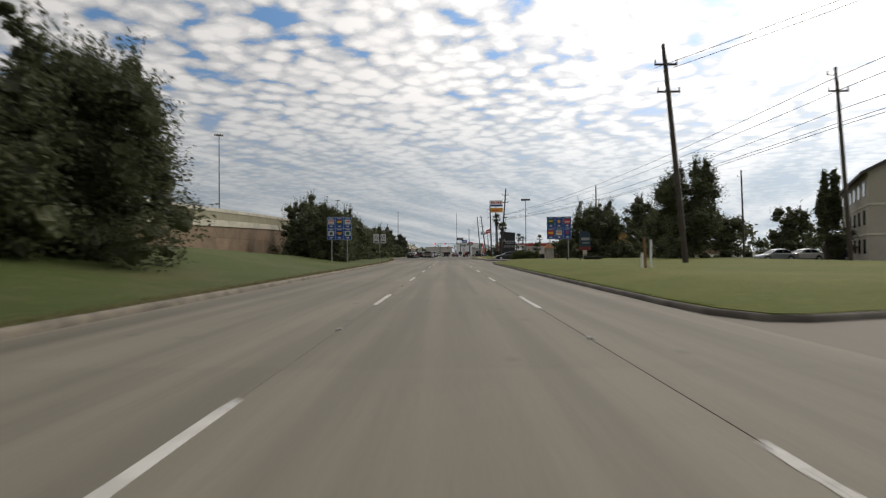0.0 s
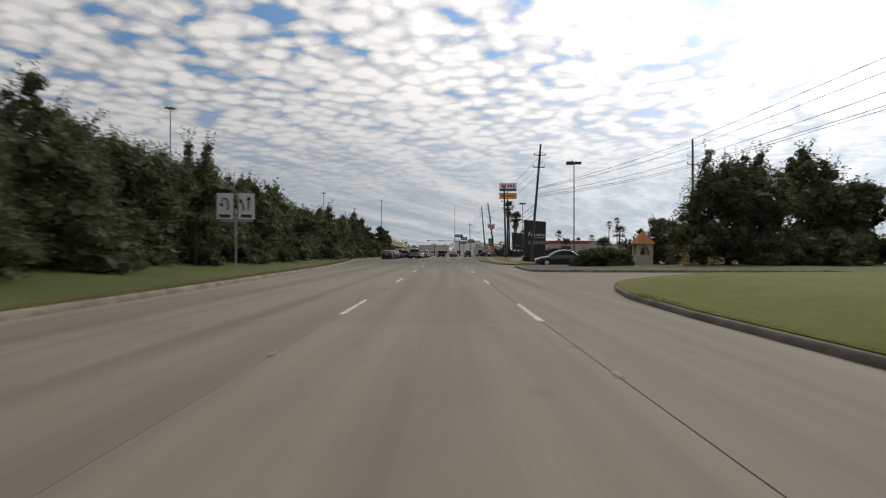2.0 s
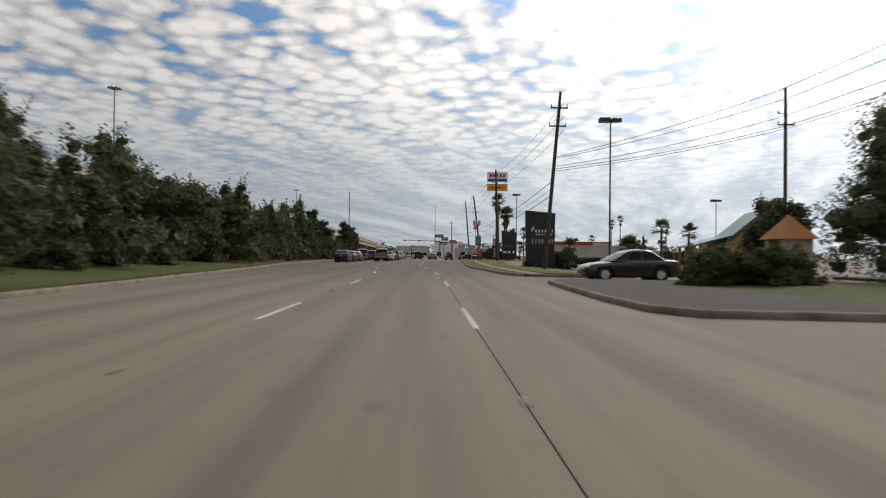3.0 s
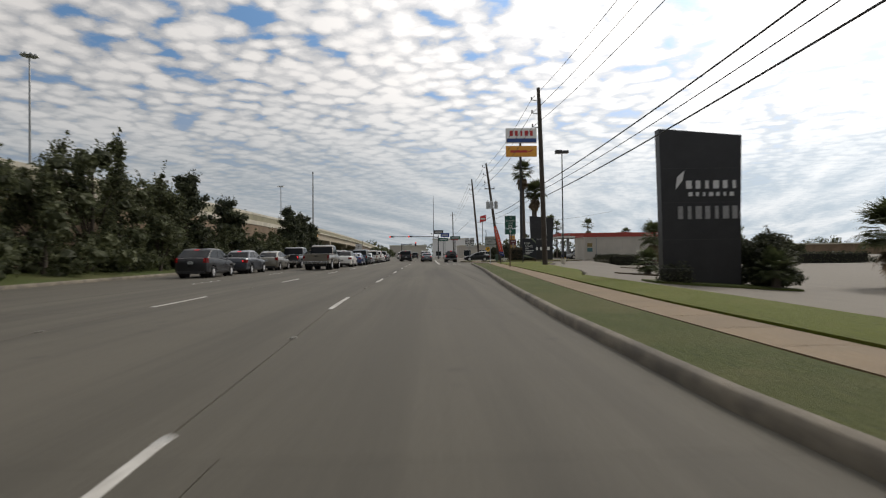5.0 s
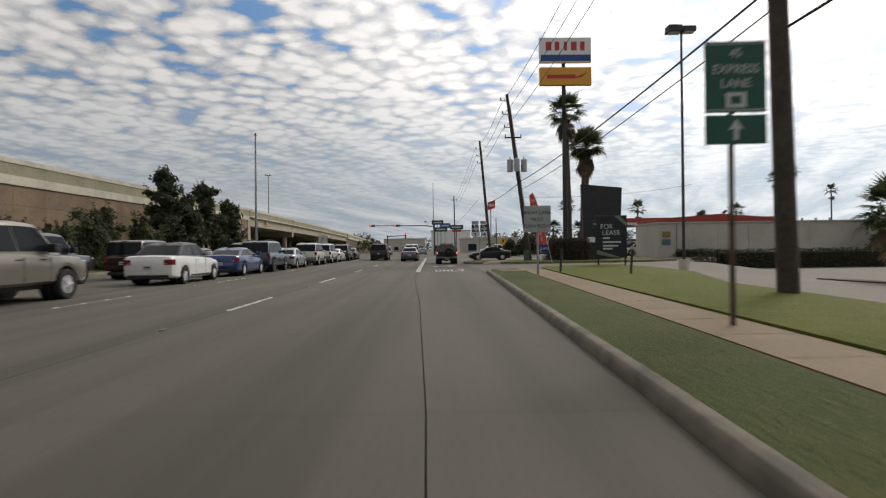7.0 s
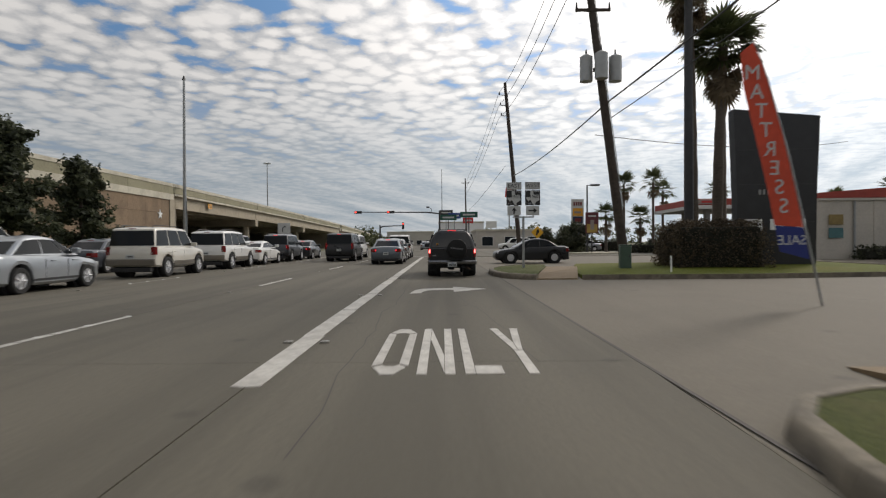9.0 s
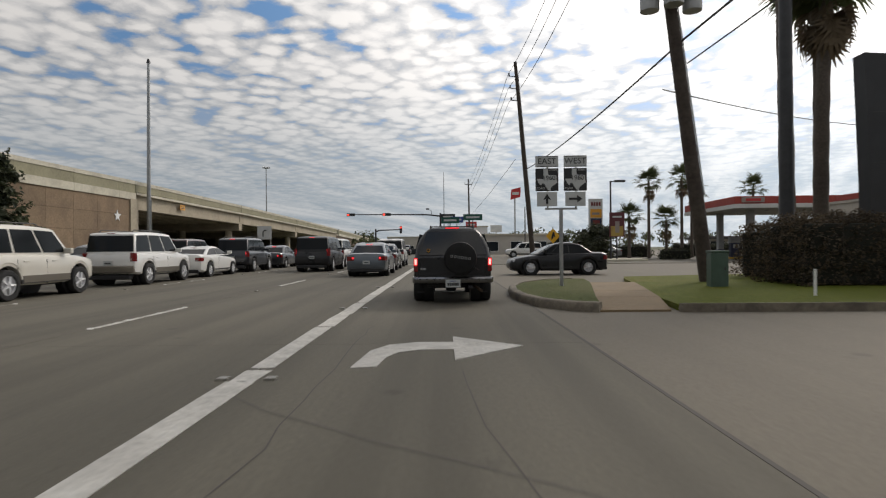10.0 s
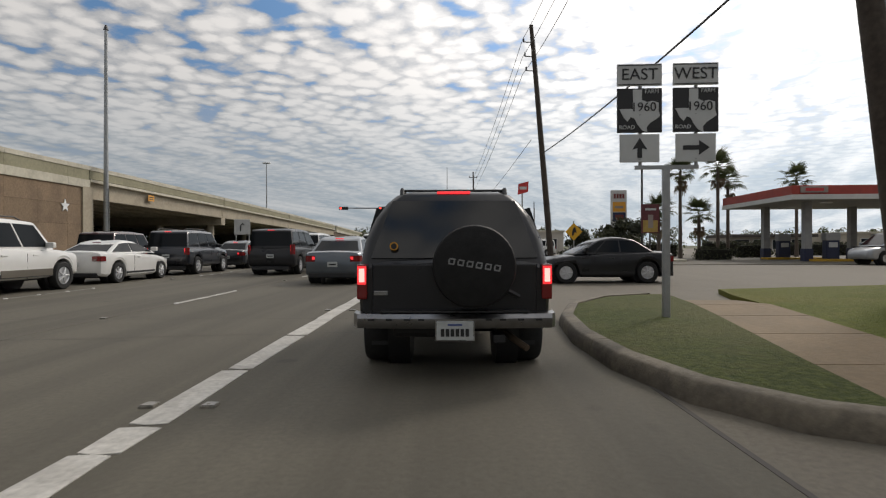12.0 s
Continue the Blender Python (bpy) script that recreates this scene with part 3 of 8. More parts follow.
def verge_height(x, y):
    """The bank on the freeway side rises from the kerb to the foot of the wall."""
    u = max(0.0, min(1.0, (left_edge(y) - 0.2 - x) / max(3.0, 22.0 + left_edge(y))))
    top = lerp(y, (-60, 2.6), (40, 1.9), (70, 1.1), (110, 0.7), (160, 0.4), (235, 0.2))
    return 0.14 + top * u * u * (3 - 2 * u) + 0.05 * u * noise.noise((x * 0.3, y * 0.3, 1.0))


def build_verge():
    v, f = [], []
    ys = np.arange(-60, 234.1, 2.0)
    n = 22
    for y in ys:
        e = left_edge(y) - 0.14
        for i in range(n):
            x = e + (-25.0 - e) * (i / (n - 1)) ** 1.2
            v.append((x, y, verge_height(x, y)))
    for j in range(len(ys) - 1):
        for i in range(n - 1):
            a = j * n + i
            f.append((a, a + n, a + n + 1, a + 1))
    tagged(raw("verge", v, f, VERGE, smooth=60), "rough green grass bank between curb and retaining wall", "verge", kind="structure")


build_ground()
road = build_road()
build_cross_street()
build_lot()
build_verge()
curb("curb_left", [(left_edge(y), y) for y in range(-60, 233, 4)], "sand-coloured weathered concrete curb along the grass bank")

# right-hand lawns and their curbs
lawn_1 = [(5.0, 13), (5.0, 62), (5.3, 66.5), (5.85, 69.4), (6.7, 72.3), (7.6, 74.3), (9.8, 75.6), (34, 77), (34, 12.6), (8.5, 10.4), (6.3, 9.7), (5.6, 9.9), (5.15, 11.0)]
curb("curb_lawn", [(34, 12.6), (8.5, 10.4), (6.3, 9.7), (5.6, 9.9), (5.15, 11.0), (5.0, 13), (5.0, 62), (5.3, 66.5), (5.85, 69.4), (6.7, 72.3), (7.6, 74.3), (9.8, 75.6), (34, 77)][::-1],
     "low dark-stained concrete curb round the lawn", mat=CURB_STAINED, h=0.12)
lawn_patch("lawn_1", [(x + 0.12, y) if x < 6 else (x, y + (0.12 if y < 30 else -0.12)) for x, y in lawn_1], "bright mown green lawn", crown=0.35)
bed = [(6.6, 87.4), (5.95, 88.6), (5.85, 91), (6.1, 96), (6.35, 100.2), (7.0, 101.5), (8.5, 101.8), (24, 99.5), (24, 86.6), (10, 86.9)]
curb("curb_bed", (bed[-2:] + bed[:-2])[::-1], "pale concrete curb round a dark planting bed")
lawn_patch("planting_bed", [(x + 0.14 if x < 7 else x, y + 0.12 if y < 92 else y - 0.12) for x, y in bed[:7] + [(11.5, 101.35), (11.5, 86.87), (10, 86.9)]], "dark bare mulch bed with a clipped hedge", mat=MULCH, crown=0.05)
lawn_patch("lawn_2", [(11.52, 87.0), (24.2, 86.72), (24.2, 79), (60, 79), (60, 108), (24.2, 108), (24.2, 99.4), (11.52, 101.2)], "rough grass under the trees", height=0.16, mat=VERGE)


def strip(x_of, ys, w_of):
    return [(x_of(y), y) for y in ys] + [(x_of(y) + w_of(y), y) for y in reversed(ys)]


def walk_x(y):
    return lerp(y, (106, 6.95), (127, 6.7), (133, 6.85), (140, 7.2), (150, 7.85), (160, 8.35), (166, 8.65), (180, 9.35), (189, 9.8))


def walk_w(y):
    return lerp(y, (130, 1.0), (160, 1.08), (180, 1.12), (187, 1.2))


run = [110, 118, 126, 132, 138, 144, 150, 156, 162, 168, 174, 180, 186]
curb("curb_right", ([(12.5, 106.6), (8.2, 107.0), (6.6, 108.2), (6.0, 110)] + [(right_edge(y), y) for y in run[1:]] + [(8.02, 186.8), (8.35, 187.25), (8.9, 187.5), (9.66, 187.6)])[::-1],
     "grey stained concrete curb between road and grass strip")
lawn_patch("grass_strip", [(6.1, 110)] + [(right_edge(y) + 0.12, y) for y in run[1:]] + [(8.14, 186.75), (8.42, 187.12), (8.95, 187.36), (9.66, 187.45)] + [(walk_x(y) - 0.02, y) for y in (187, 180, 166, 160, 150, 140, 133, 127, 110)] + [(6.9, 107.9), (6.6, 108.3)],
           "mown grass strip between curb and sidewalk", crown=0.04, mat=STRIP)
lawn_patch("lawn_3", [(walk_x(y) + walk_w(y) + 0.02, y) for y in (108, 127, 133, 140, 150, 160, 166, 180, 187.6)] + [(11.2, 188.7), (12.2, 190.0), (14.0, 191.1), (16.4, 191.9)] + [(lawn_end(y), y) for y in (190, 182, 174, 168, 161, 156, 151, 148, 142, 134, 129, 107)],
           "bright mown lawn between sidewalk and parking lot", height=0.21, crown=0.08)
curb("curb_drive", [(16.6, 192.0), (14.0, 191.22), (12.1, 190.12), (11.05, 188.8), (10.96, 187.7)], "low pale concrete curb at the corner of the drive", h=0.14)
curb("curb_lot", [(16.6, 192.0)] + [(lawn_end(y) + 0.14, y) for y in (190, 182, 174, 168, 161, 156, 151, 148, 142, 134, 129, 120, 107)], "low concrete curb edging the parking lot")


sign_bed = [(13.0, 146.2), (14.2, 145.6), (16.6, 145.6), (19.4, 146.0), (20.2, 147.6), (19.2, 149.4), (15.0, 149.6), (13.2, 148.6)]
lawn_patch("sign_bed", sign_bed, "rough grass bed round the foot of the black sign", height=0.1, mat=VERGE, crown=0.05)


def build_sidewalk():
    sw = thing("sidewalk", "tan concrete sidewalk in short bays", "sidewalk", kind="structure")
    y = 108.0
    while y < 186.4:
        y1 = y + 1.52
        g = 0.008
        o = [(walk_x(y), y + g), (walk_x(y) + walk_w(y), y + g), (walk_x(y1) + walk_w(y1), y1 - g), (walk_x(y1), y1 - g)]
        v = [(a, b, 0.152) for a, b in o] + [(a, b, -0.05) for a, b in o]
        raw("paving_bay", v, [(0, 1, 2, 3), (0, 4, 5, 1), (1, 5, 6, 2), (2, 6, 7, 3), (3, 7, 4, 0)], WALK, sw)
        y = y1
    o = [(walk_x(y), y + 0.008), (walk_x(y) + 1.2, y + 0.008), (walk_x(y + 1.6) + 1.25, y + 1.6), (walk_x(y + 1.6) - 0.05, y + 1.6)]
    v = [(a, b, z) for (a, b), z in zip(o, (0.152, 0.152, 0.012, 0.012))] + [(a, b, -0.05) for a, b in o]
    raw("paving_bay", v, [(0, 1, 2, 3), (0, 4, 5, 1), (1, 5, 6, 2), (2, 6, 7, 3), (3, 7, 4, 0)], WALK, sw)
    # ramp across the corner island
    way = [(8.95, 201.55), (9.35, 203.2), (9.75, 204.9), (10.15, 206.6), (10.5, 208.2), (10.8, 210.0)]
    for (ax, ay), (bx, by) in zip(way, way[1:]):
        za, zb = (0.03 if ay < 202 else 0.13), (0.03 if by > 209 else 0.13)
        w = 1.35
        v = [(ax, ay + 0.01, za), (ax + w, ay + 0.01, za), (bx + w, by - 0.01, zb), (bx, by - 0.01, zb)]
        v += [(px, py, -0.05) for px, py, _ in v]
        raw("paving_bay", v, [(0, 1, 2, 3), (0, 4, 5, 1), (1, 5, 6, 2), (2, 6, 7, 3), (3, 7, 4, 0)], WALK, sw)


build_sidewalk()
island = [(8.95, 201.5), (8.45, 201.8), (8.0, 202.5), (7.75, 203.6), (7.7, 205.0), (7.85, 206.6), (8.3, 208.2), (9.2, 209.6), (10.3, 210.2)]
curb("curb_island", island[::-1], "rounded pale concrete curb of the corner island", h=0.17, w=0.2)
lawn_patch("island_grass", [(x + 0.18 * (1 if x < 8.6 else 0.3), y + (0.1 if y < 202.6 else 0)) for x, y in island] + [(10.76, 210.0), (10.49, 208.2), (10.14, 206.6), (9.74, 204.9), (9.34, 203.2)], "small dark green grass island at the drive", mat=STRIP, height=0.17, crown=0.12, cell=0.5)
curb("curb_corner", [(25.5, 213.0), (25.5, 204.5), (22.5, 202.4), (16.0, 201.5), (10.45, 201.6)], "low pale concrete curb along the drive")
lawn_patch("corner_grass", [(10.5, 201.75), (16.0, 201.65), (22.4, 202.55), (25.3, 204.6), (25.3, 212.9), (18, 213.3), (12.7, 211.9), (12.2, 210.2), (11.5, 206.6), (11.1, 204.9), (10.7, 203.2)], "green grass corner round pole and hedge", height=0.13, crown=0.05, cell=0.8)

# ---- markings ----
def build_marks():
    chip = random.Random(12)
    for name, line, first, mat, label in (("lane_line", line_a, 13.7, MARK, "broken white lane line, worn paint"), ("lane_line", line_b, 12.6, MARK, "broken white lane line, worn paint")):
        th = thing(name, label, "road marking", kind="structure")
        starts = [first + 12.19 * k for k in range(-5, 13)] + [first + 156.9 + 10.1 * k for k in range(6)]
        for y in starts:
            studded = y > 140
            mat_ = MARK_FAINT if line is line_a and y > 165 else mat
            a, b = line(y), line(y + 3.05)
            w = 0.055
            # the paint has broken into short lengths, a button at each end
            ends = [0.0] + sorted(chip.uniform(0.12, 0.88) for _ in range(3)) + [1.0]
            for u0, u1 in zip(ends, ends[1:]):
                c0, c1 = a + (b - a) * u0, a + (b - a) * u1
                j = [chip.uniform(-0.012, 0.012) for _ in range(4)]
                o = [(c0 - w + j[0], y + 3.05 * u0 + 0.03), (c0 + w + j[1], y + 3.05 * u0 + 0.02), (c1 + w + j[2], y + 3.05 * u1 - 0.03), (c1 - w + j[3], y + 3.05 * u1 - 0.02)]
                part("dash", slab(o, 0.001, 0.005), mat_, th)
            for u in (0.0, 0.33, 0.66, 1.0) if studded else (0.0, 1.0):
                xx, yy = a + (b - a) * u, y - 0.05 + 3.15 * u
                part("marker_button", rod((xx, yy, 0.0), (xx, yy, 0.016), 0.055, 0.04, 10), BUTTON, th)
            # raised reflectors half way to the next dash
            yb = y + 7.6
            xb = line(yb)
            part("marker_button", slab([(xb - 0.05, yb - 0.05), (xb + 0.05, yb - 0.05), (xb + 0.04, yb + 0.05), (xb - 0.04, yb + 0.05)], 0.0, 0.022, 0.006), REFLECTOR, th)
    th = thing("lane_line", "broken white lane line, worn paint", "road marking", kind="structure")
    for k in range(8):
        y = 147.0 + 12.19 * k
        x = line_q(y)
        part("dash", slab([(x - 0.05, y), (x + 0.05, y), (x + 0.05, y + 3.05), (x - 0.05, y + 3.05)], 0.001, 0.004), MARK_FAINT, th)
        for i in range(4):
            part("marker_button", rod((x, y + i * 1.0, 0.0), (x, y + i * 1.0, 0.018), 0.06, 0.045, 10), BUTTON, th)
    # solid line of the turn lane, laid in lengths with chipped ends
    th = thing("solid_line", "wide solid white line of the turn lane, chipped paint", "road marking", kind="structure")
    y = 188.1
    rnd = random.Random(5)
    while y < 231:
        n = rnd.uniform(0.35, 0.9) if rnd.random() < 0.3 else rnd.uniform(1.4, 3.0)
        a, b = line_s(y), line_s(y + n)
        w = 0.125
        j = [rnd.uniform(-0.018, 0.018) for _ in range(6)]
        o = [(a - w + j[0], y), (a + j[1], y - 0.03), (a + w + j[2], y), (b + w + j[3], y + n - 0.015), (b + j[4], y + n + 0.005), (b - w + j[5], y + n - 0.015)]
        part("paint_length", slab(o, 0.001, 0.007), MARK, th)
        y += n + (rnd.uniform(0.03, 0.12) if rnd.random() < 0.6 else 0.0)
    for y in (190.2, 196.3, 202.4, 208.5):
        for dx in (-0.2, 0.24):
            x = line_s(y) + dx
            part("marker_button", slab([(x - 0.055, y - 0.055), (x + 0.055, y - 0.055), (x + 0.045, y + 0.055), (x - 0.045, y + 0.055)], 0.0, 0.022, 0.006), REFLECTOR, th)
    # the word on the turn lane
    only = thing("lane_word", "large white word painted on the turn lane", "road marking", kind="structure")
    w, h, t, e = 0.36, 2.7, 0.095, 0.34
    strokes = {
        "O": [[(0, 0.36), (t, 0.45), (t, h - 0.45), (0, h - 0.36)], [(w - t, 0.45), (w, 0.36), (w, h - 0.36), (w - t, h - 0.45)], [(0.02, 0.30), (0.12, 0), (w - 0.12, 0), (w - 0.02, 0.30), (w - t, 0.40), (w - 0.14, e), (0.14, e), (t, 0.40)],
              [(0.02, h - 0.30), (t, h - 0.40), (0.14, h - e), (w - 0.14, h - e), (w - t, h - 0.40), (w - 0.02, h - 0.30), (w - 0.12, h), (0.12, h)]],
        "N": [[(0, 0), (t, 0), (t, h), (0, h)], [(w - t, 0), (w, 0), (w, h), (w - t, h)], [(t + 0.006, h - 0.02), (t + 0.006, h - 0.85), (w - t - 0.006, 0.02), (w - t - 0.006, 0.85)]],
        "L": [[(0, 0), (t, 0), (t, h), (0, h)], [(t + 0.006, 0), (w, 0), (w, e), (t + 0.006, e)]],
        "Y": [[(w / 2 - t / 2, 0), (w / 2 + t / 2, 0), (w / 2 + t / 2, 1.1), (w / 2 - t / 2, 1.1)], [(w / 2 - t / 2, 1.13), (w / 2 - 0.004, 1.13), (w / 2 - 0.004, 1.6), (t, h), (-0.01, h)], [(w / 2 + 0.004, 1.13), (w / 2 + t / 2, 1.13), (w + 0.01, h), (w - t, h), (w / 2 + 0.004, 1.6)]],
    }
    for i, ch in enumerate("ONLY"):
        bm = bmesh.new()
        for o in strokes[ch]:
            o = [(5.24 + i * 0.452 + px, 188.5 + py) for px, py in o]
            lo = [bm.verts.new((px, py, 0.001)) for px, py in o]
            hi = [bm.verts.new((px, py, 0.006)) for px, py in o]
            bm.faces.new(hi)
            for k in range(len(o)):
                j = (k + 1) % len(o)
                bm.faces.new((lo[k], lo[j], hi[j], hi[k]))
        part("letter", bm, MARK, only)
    # right-turn arrow
    arrow = thing("turn_arrow", "white right-turn arrow painted on the lane", "road marking", kind="structure")
    stem = [(5.16, 196.75), (5.42, 196.80), (5.47, 197.30), (5.58, 197.60), (5.82, 197.74), (6.22, 197.76), (6.22, 197.12), (7.06, 197.98), (6.22, 198.72), (6.22, 198.28), (5.76, 198.28), (5.42, 198.10), (5.24, 197.70)]
    part("arrow_paint", slab(stem, 0.001, 0.007), MARK, arrow)
    # cracks that wander along and across the turn lane
    th = thing("road_cracks", "thin dark wandering cracks in the concrete", "crack", kind="structure")
    for x, y, n, way, w in ((5.05, 186.5, 26, 89, 0.006), (6.9, 189.0, 14, 95, 0.005), (-1.2, 196.0, 18, 80, 0.010), (2.4, 176.0, 20, 96, 0.010), (-2.8, 204.5, 16, 12, 0.010), (1.2, 150.0, 22, 92, 0.010), (7.2, 193.5, 8, 140, 0.008), (0.7, 40.0, 26, 90, 0.008)):
        left, right, px, py, a = [], [], x, y, radians(way)
        for _ in range(n):
            left.append((px - math.sin(a) * w, py + math.cos(a) * w, 0.002))
            right.append((px + math.sin(a) * w, py - math.cos(a) * w, 0.002))
            step = chip.uniform(0.35, 0.75)
            px, py = px + math.cos(a) * step, py + math.sin(a) * step
            a = radians(way) + chip.uniform(-0.14, 0.14)
        raw("crack", left + right, [(i, i + n, i + n + 1, i + 1) for i in range(n - 1)], JOINT, th)
    # joint line at the gutter across the drives
    th = thing("gutter_joint", "dark sealed joint at the road edge", "joint", kind="structure")
    part("sealant", slab([(7.88, 186), (7.92, 186), (7.92, 215), (7.88, 215)], 0.0, 0.003), JOINT, th)


build_marks()

# ---- freeway wall and bridge ----
WALL_X = -22.6


def deck_top(y):
    return lerp(y, (-60, 3.6), (0, 4.7), (42, 5.5), (71, 6.2), (130, 7.0), (190, 7.6), (245, 7.7), (273, 7.5), (330, 6.9), (381, 5.9), (460, 4.0))


def build_wall():
    w = thing("retaining_wall", "brown panelled concrete retaining wall of the freeway", "wall", kind="structure")
    def face(y0, y1):
        ys = np.arange(y0, y1 + 0.1, 3.05)
        v, f = [], []
        for y in ys:
            t = deck_top(y)
            v += [(WALL_X - 0.12, y, -0.2), (WALL_X - 0.12, y, t - 1.75), (WALL_X - 1.0, y, t - 1.75), (WALL_X - 1.0, y, -0.2)]
        for i in range(len(ys) - 1):
            a = 4 * i
            f += [(a, a + 1, a + 5, a + 4), (a + 1, a + 2, a + 6, a + 5)]
        f += [(0, 3, 2, 1), tuple(4 * (len(ys) - 1) + k for k in range(4))]
        raw("wall_core", v, f, MSE_JOINT, w)
    face(-58, 243.5)
    face(342, 452)
    # parapet above, in lengths
    y = -58.0
    while y < 452:
        y1 = y + 6.1
        if 240 < y < 246:
            y1 = 243.55
        if not (241 < y < 340):
            for name, lo, hi, out, mat in (("coping", 1.76, 1.14, 0.10, COPING), ("rail_wall", 1.13, 0.32, 0.02, RAIL), ("rail_cap", 0.33, 0.0, 0.07, COPING)):
                v = []
                for yy in (y + 0.01, y1 - 0.01):
                    t = deck_top(yy)
                    v += [(WALL_X + out, yy, t - lo), (WALL_X + out, yy, t - hi), (WALL_X - 0.4, yy, t - hi), (WALL_X - 0.4, yy, t - lo)]
                raw(name, v, [(0, 1, 5, 4), (1, 2, 6, 5), (2, 3, 7, 6), (3, 0, 4, 7), (0, 3, 2, 1), (4, 5, 6, 7)], mat, w)
        y = y1 if y1 != 243.55 else 246.7
    # abutment pilaster with a star, the pole stands before it
    part("pilaster", box(WALL_X - 0.5, WALL_X + 0.12, 242.6, 243.9, -0.2, deck_top(243) - 1.7, 0.03), GIRDER, w)
    star = []
    for k in range(10):
        r = 0.52 if k % 2 == 0 else 0.22
        star.append((r * math.sin(math.pi * k / 5), r * math.cos(math.pi * k / 5)))
    bm = plate(star, -0.02, 0.03)
    bmesh.ops.transform(bm, matrix=pose(WALL_X + 0.06, 240.6, 4.3, 0, 0, 90), verts=bm.verts)
    part("star_relief", bm, WHITE, w, "white five-pointed star")
    return w


def wall_panels(w):
    """Precast panels, each proud of the joints."""
    y = -58.0
    k = 0
    while y < 243:
        y1 = min(y + 3.05, 243.2)
        z0 = -0.15
        row = 0
        while True:
            lim0, lim1 = deck_top(y) - 1.76, deck_top(y1) - 1.76
            a0, a1 = z0, z0 + 1.55
            if a0 > min(lim0, lim1) - 0.1:
                break
            g = 0.007
            v = [(WALL_X, y + g, a0 + g), (WALL_X, y1 - g, a0 + g), (WALL_X, y1 - g, min(a1, lim1) - g), (WALL_X, y + g, min(a1, lim0) - g)]
            v += [(WALL_X - 0.15, b, c) for _, b, c in v]
            if a1 > verge_height(WALL_X, y) or y > 100:
                raw("wall_panel", v, [(0, 1, 2, 3), (0, 4, 5, 1), (1, 5, 6, 2), (2, 6, 7, 3), (3, 7, 4, 0)], MSE, w)
            z0 = a1
            row += 1
        y = y1
        k += 1


def build_bridge():
    b = thing("overpass_bridge", "pale concrete freeway bridge on round columns", "bridge", kind="structure")
    spans = [(243.6, 270.8), (271.0, 300.8), (301.0, 342.0)]
    for y0, y1 in spans:
        t0, t1 = deck_top(y0), deck_top(y1)
        def bar(name, lo, hi, xa, xb, mat, label=""):
            v = []
            for yy, t in ((y0, t0), (y1, t1)):
                v += [(xa, yy, t - lo), (xa, yy, t - hi), (xb, yy, t - hi), (xb, yy, t - lo)]
            raw(name, v, [(0, 1, 5, 4), (1, 2, 6, 5), (2, 3, 7, 6), (3, 0, 4, 7), (0, 3, 2, 1), (4, 5, 6, 7)], mat, b, label)
        bar("rail_cap", 0.33, 0.0, WALL_X + 0.07, WALL_X - 0.4, COPING)
        bar("rail_wall", 1.0, 0.33, WALL_X + 0.02, WALL_X - 0.4, RAIL)
        bar("deck_slab", 1.28, 1.06, WALL_X + 0.14, WALL_X - 48.0, COPING)
        for i in range(17):
            x = WALL_X - 0.25 - i * 2.8
            bar("girder", 2.45, 1.28, x, x - 0.55, GIRDER)
            bar("girder_foot", 2.62, 2.40, x + 0.1, x - 0.65, GIRDER)
    for y in (270.9, 300.9):
        t = deck_top(y)
        pier = part("pier_cap", box(WALL_X - 48, WALL_X - 0.1, y - 0.6, y + 0.6, t - 3.55, t - 2.62, 0.03), GIRDER, b)
        for x in (-24.4, -31.0, -38.0, -45.0, -52.0, -59.0, -66.0):
            part("column", rod((x, y, -0.1), (x, y, t - 3.5), 0.48, seg=20), GIRDER, b, smooth=40)
    part("abutment", box(WALL_X - 48, WALL_X - 0.2, 241.0, 243.5, -0.1, deck_top(243) - 1.4), GIRDER, b)
    part("abutment", box(WALL_X - 48, WALL_X - 0.2, 342.1, 344.0, -0.1, deck_top(342) - 1.4), GIRDER, b)
    # unseen wall, added to keep light from entering under the deck
    part("far_abutment", box(WALL_X - 49.5, WALL_X - 48.2, 243.6, 342, -0.1, 6.0), GIRDER, b)
    for y0, y1 in [(-58.0 + 25.0 * k, min(-33.0 + 25.0 * k, 243.4)) for k in range(13)] + spans + [(342.1, 396.0), (396.0, 450.0)]:
        if y1 <= y0:
            continue
        v = []
        for yy in (y0 + 0.01, y1 - 0.01):
            t = deck_top(yy)
            v += [(WALL_X - 0.41, yy, t - 1.05), (WALL_X - 0.41, yy, t - 0.98), (WALL_X - 47.6, yy, t - 0.98), (WALL_X - 47.6, yy, t - 1.05)]
        raw("freeway_slab", v, [(0, 1, 5, 4), (1, 2, 6, 5), (2, 3, 7, 6), (3, 0, 4, 7), (0, 3, 2, 1), (4, 5, 6, 7)], LOT, b)
    part("fill", box(WALL_X - 50, WALL_X - 1.1, -58, 241.2, -0.1, 3.0), SOIL, b)
    sg = thing("height_sign", "small orange clearance sign on the bridge beam", "sign", WALL_X + 0.02, 253.0, deck_top(253) - 1.75, 90)
    part("panel", box(-0.55, 0.55, -0.03, 0.0, -0.28, 0.28, 0.01), SIGN_ORANGE, sg)
    for dz in (0.08, -0.1):
        part("bar", box(-0.35, 0.35, -0.04, -0.031, dz - 0.04, dz + 0.04), SIGN_BLACK, sg)


wall = build_wall()
build_bridge()

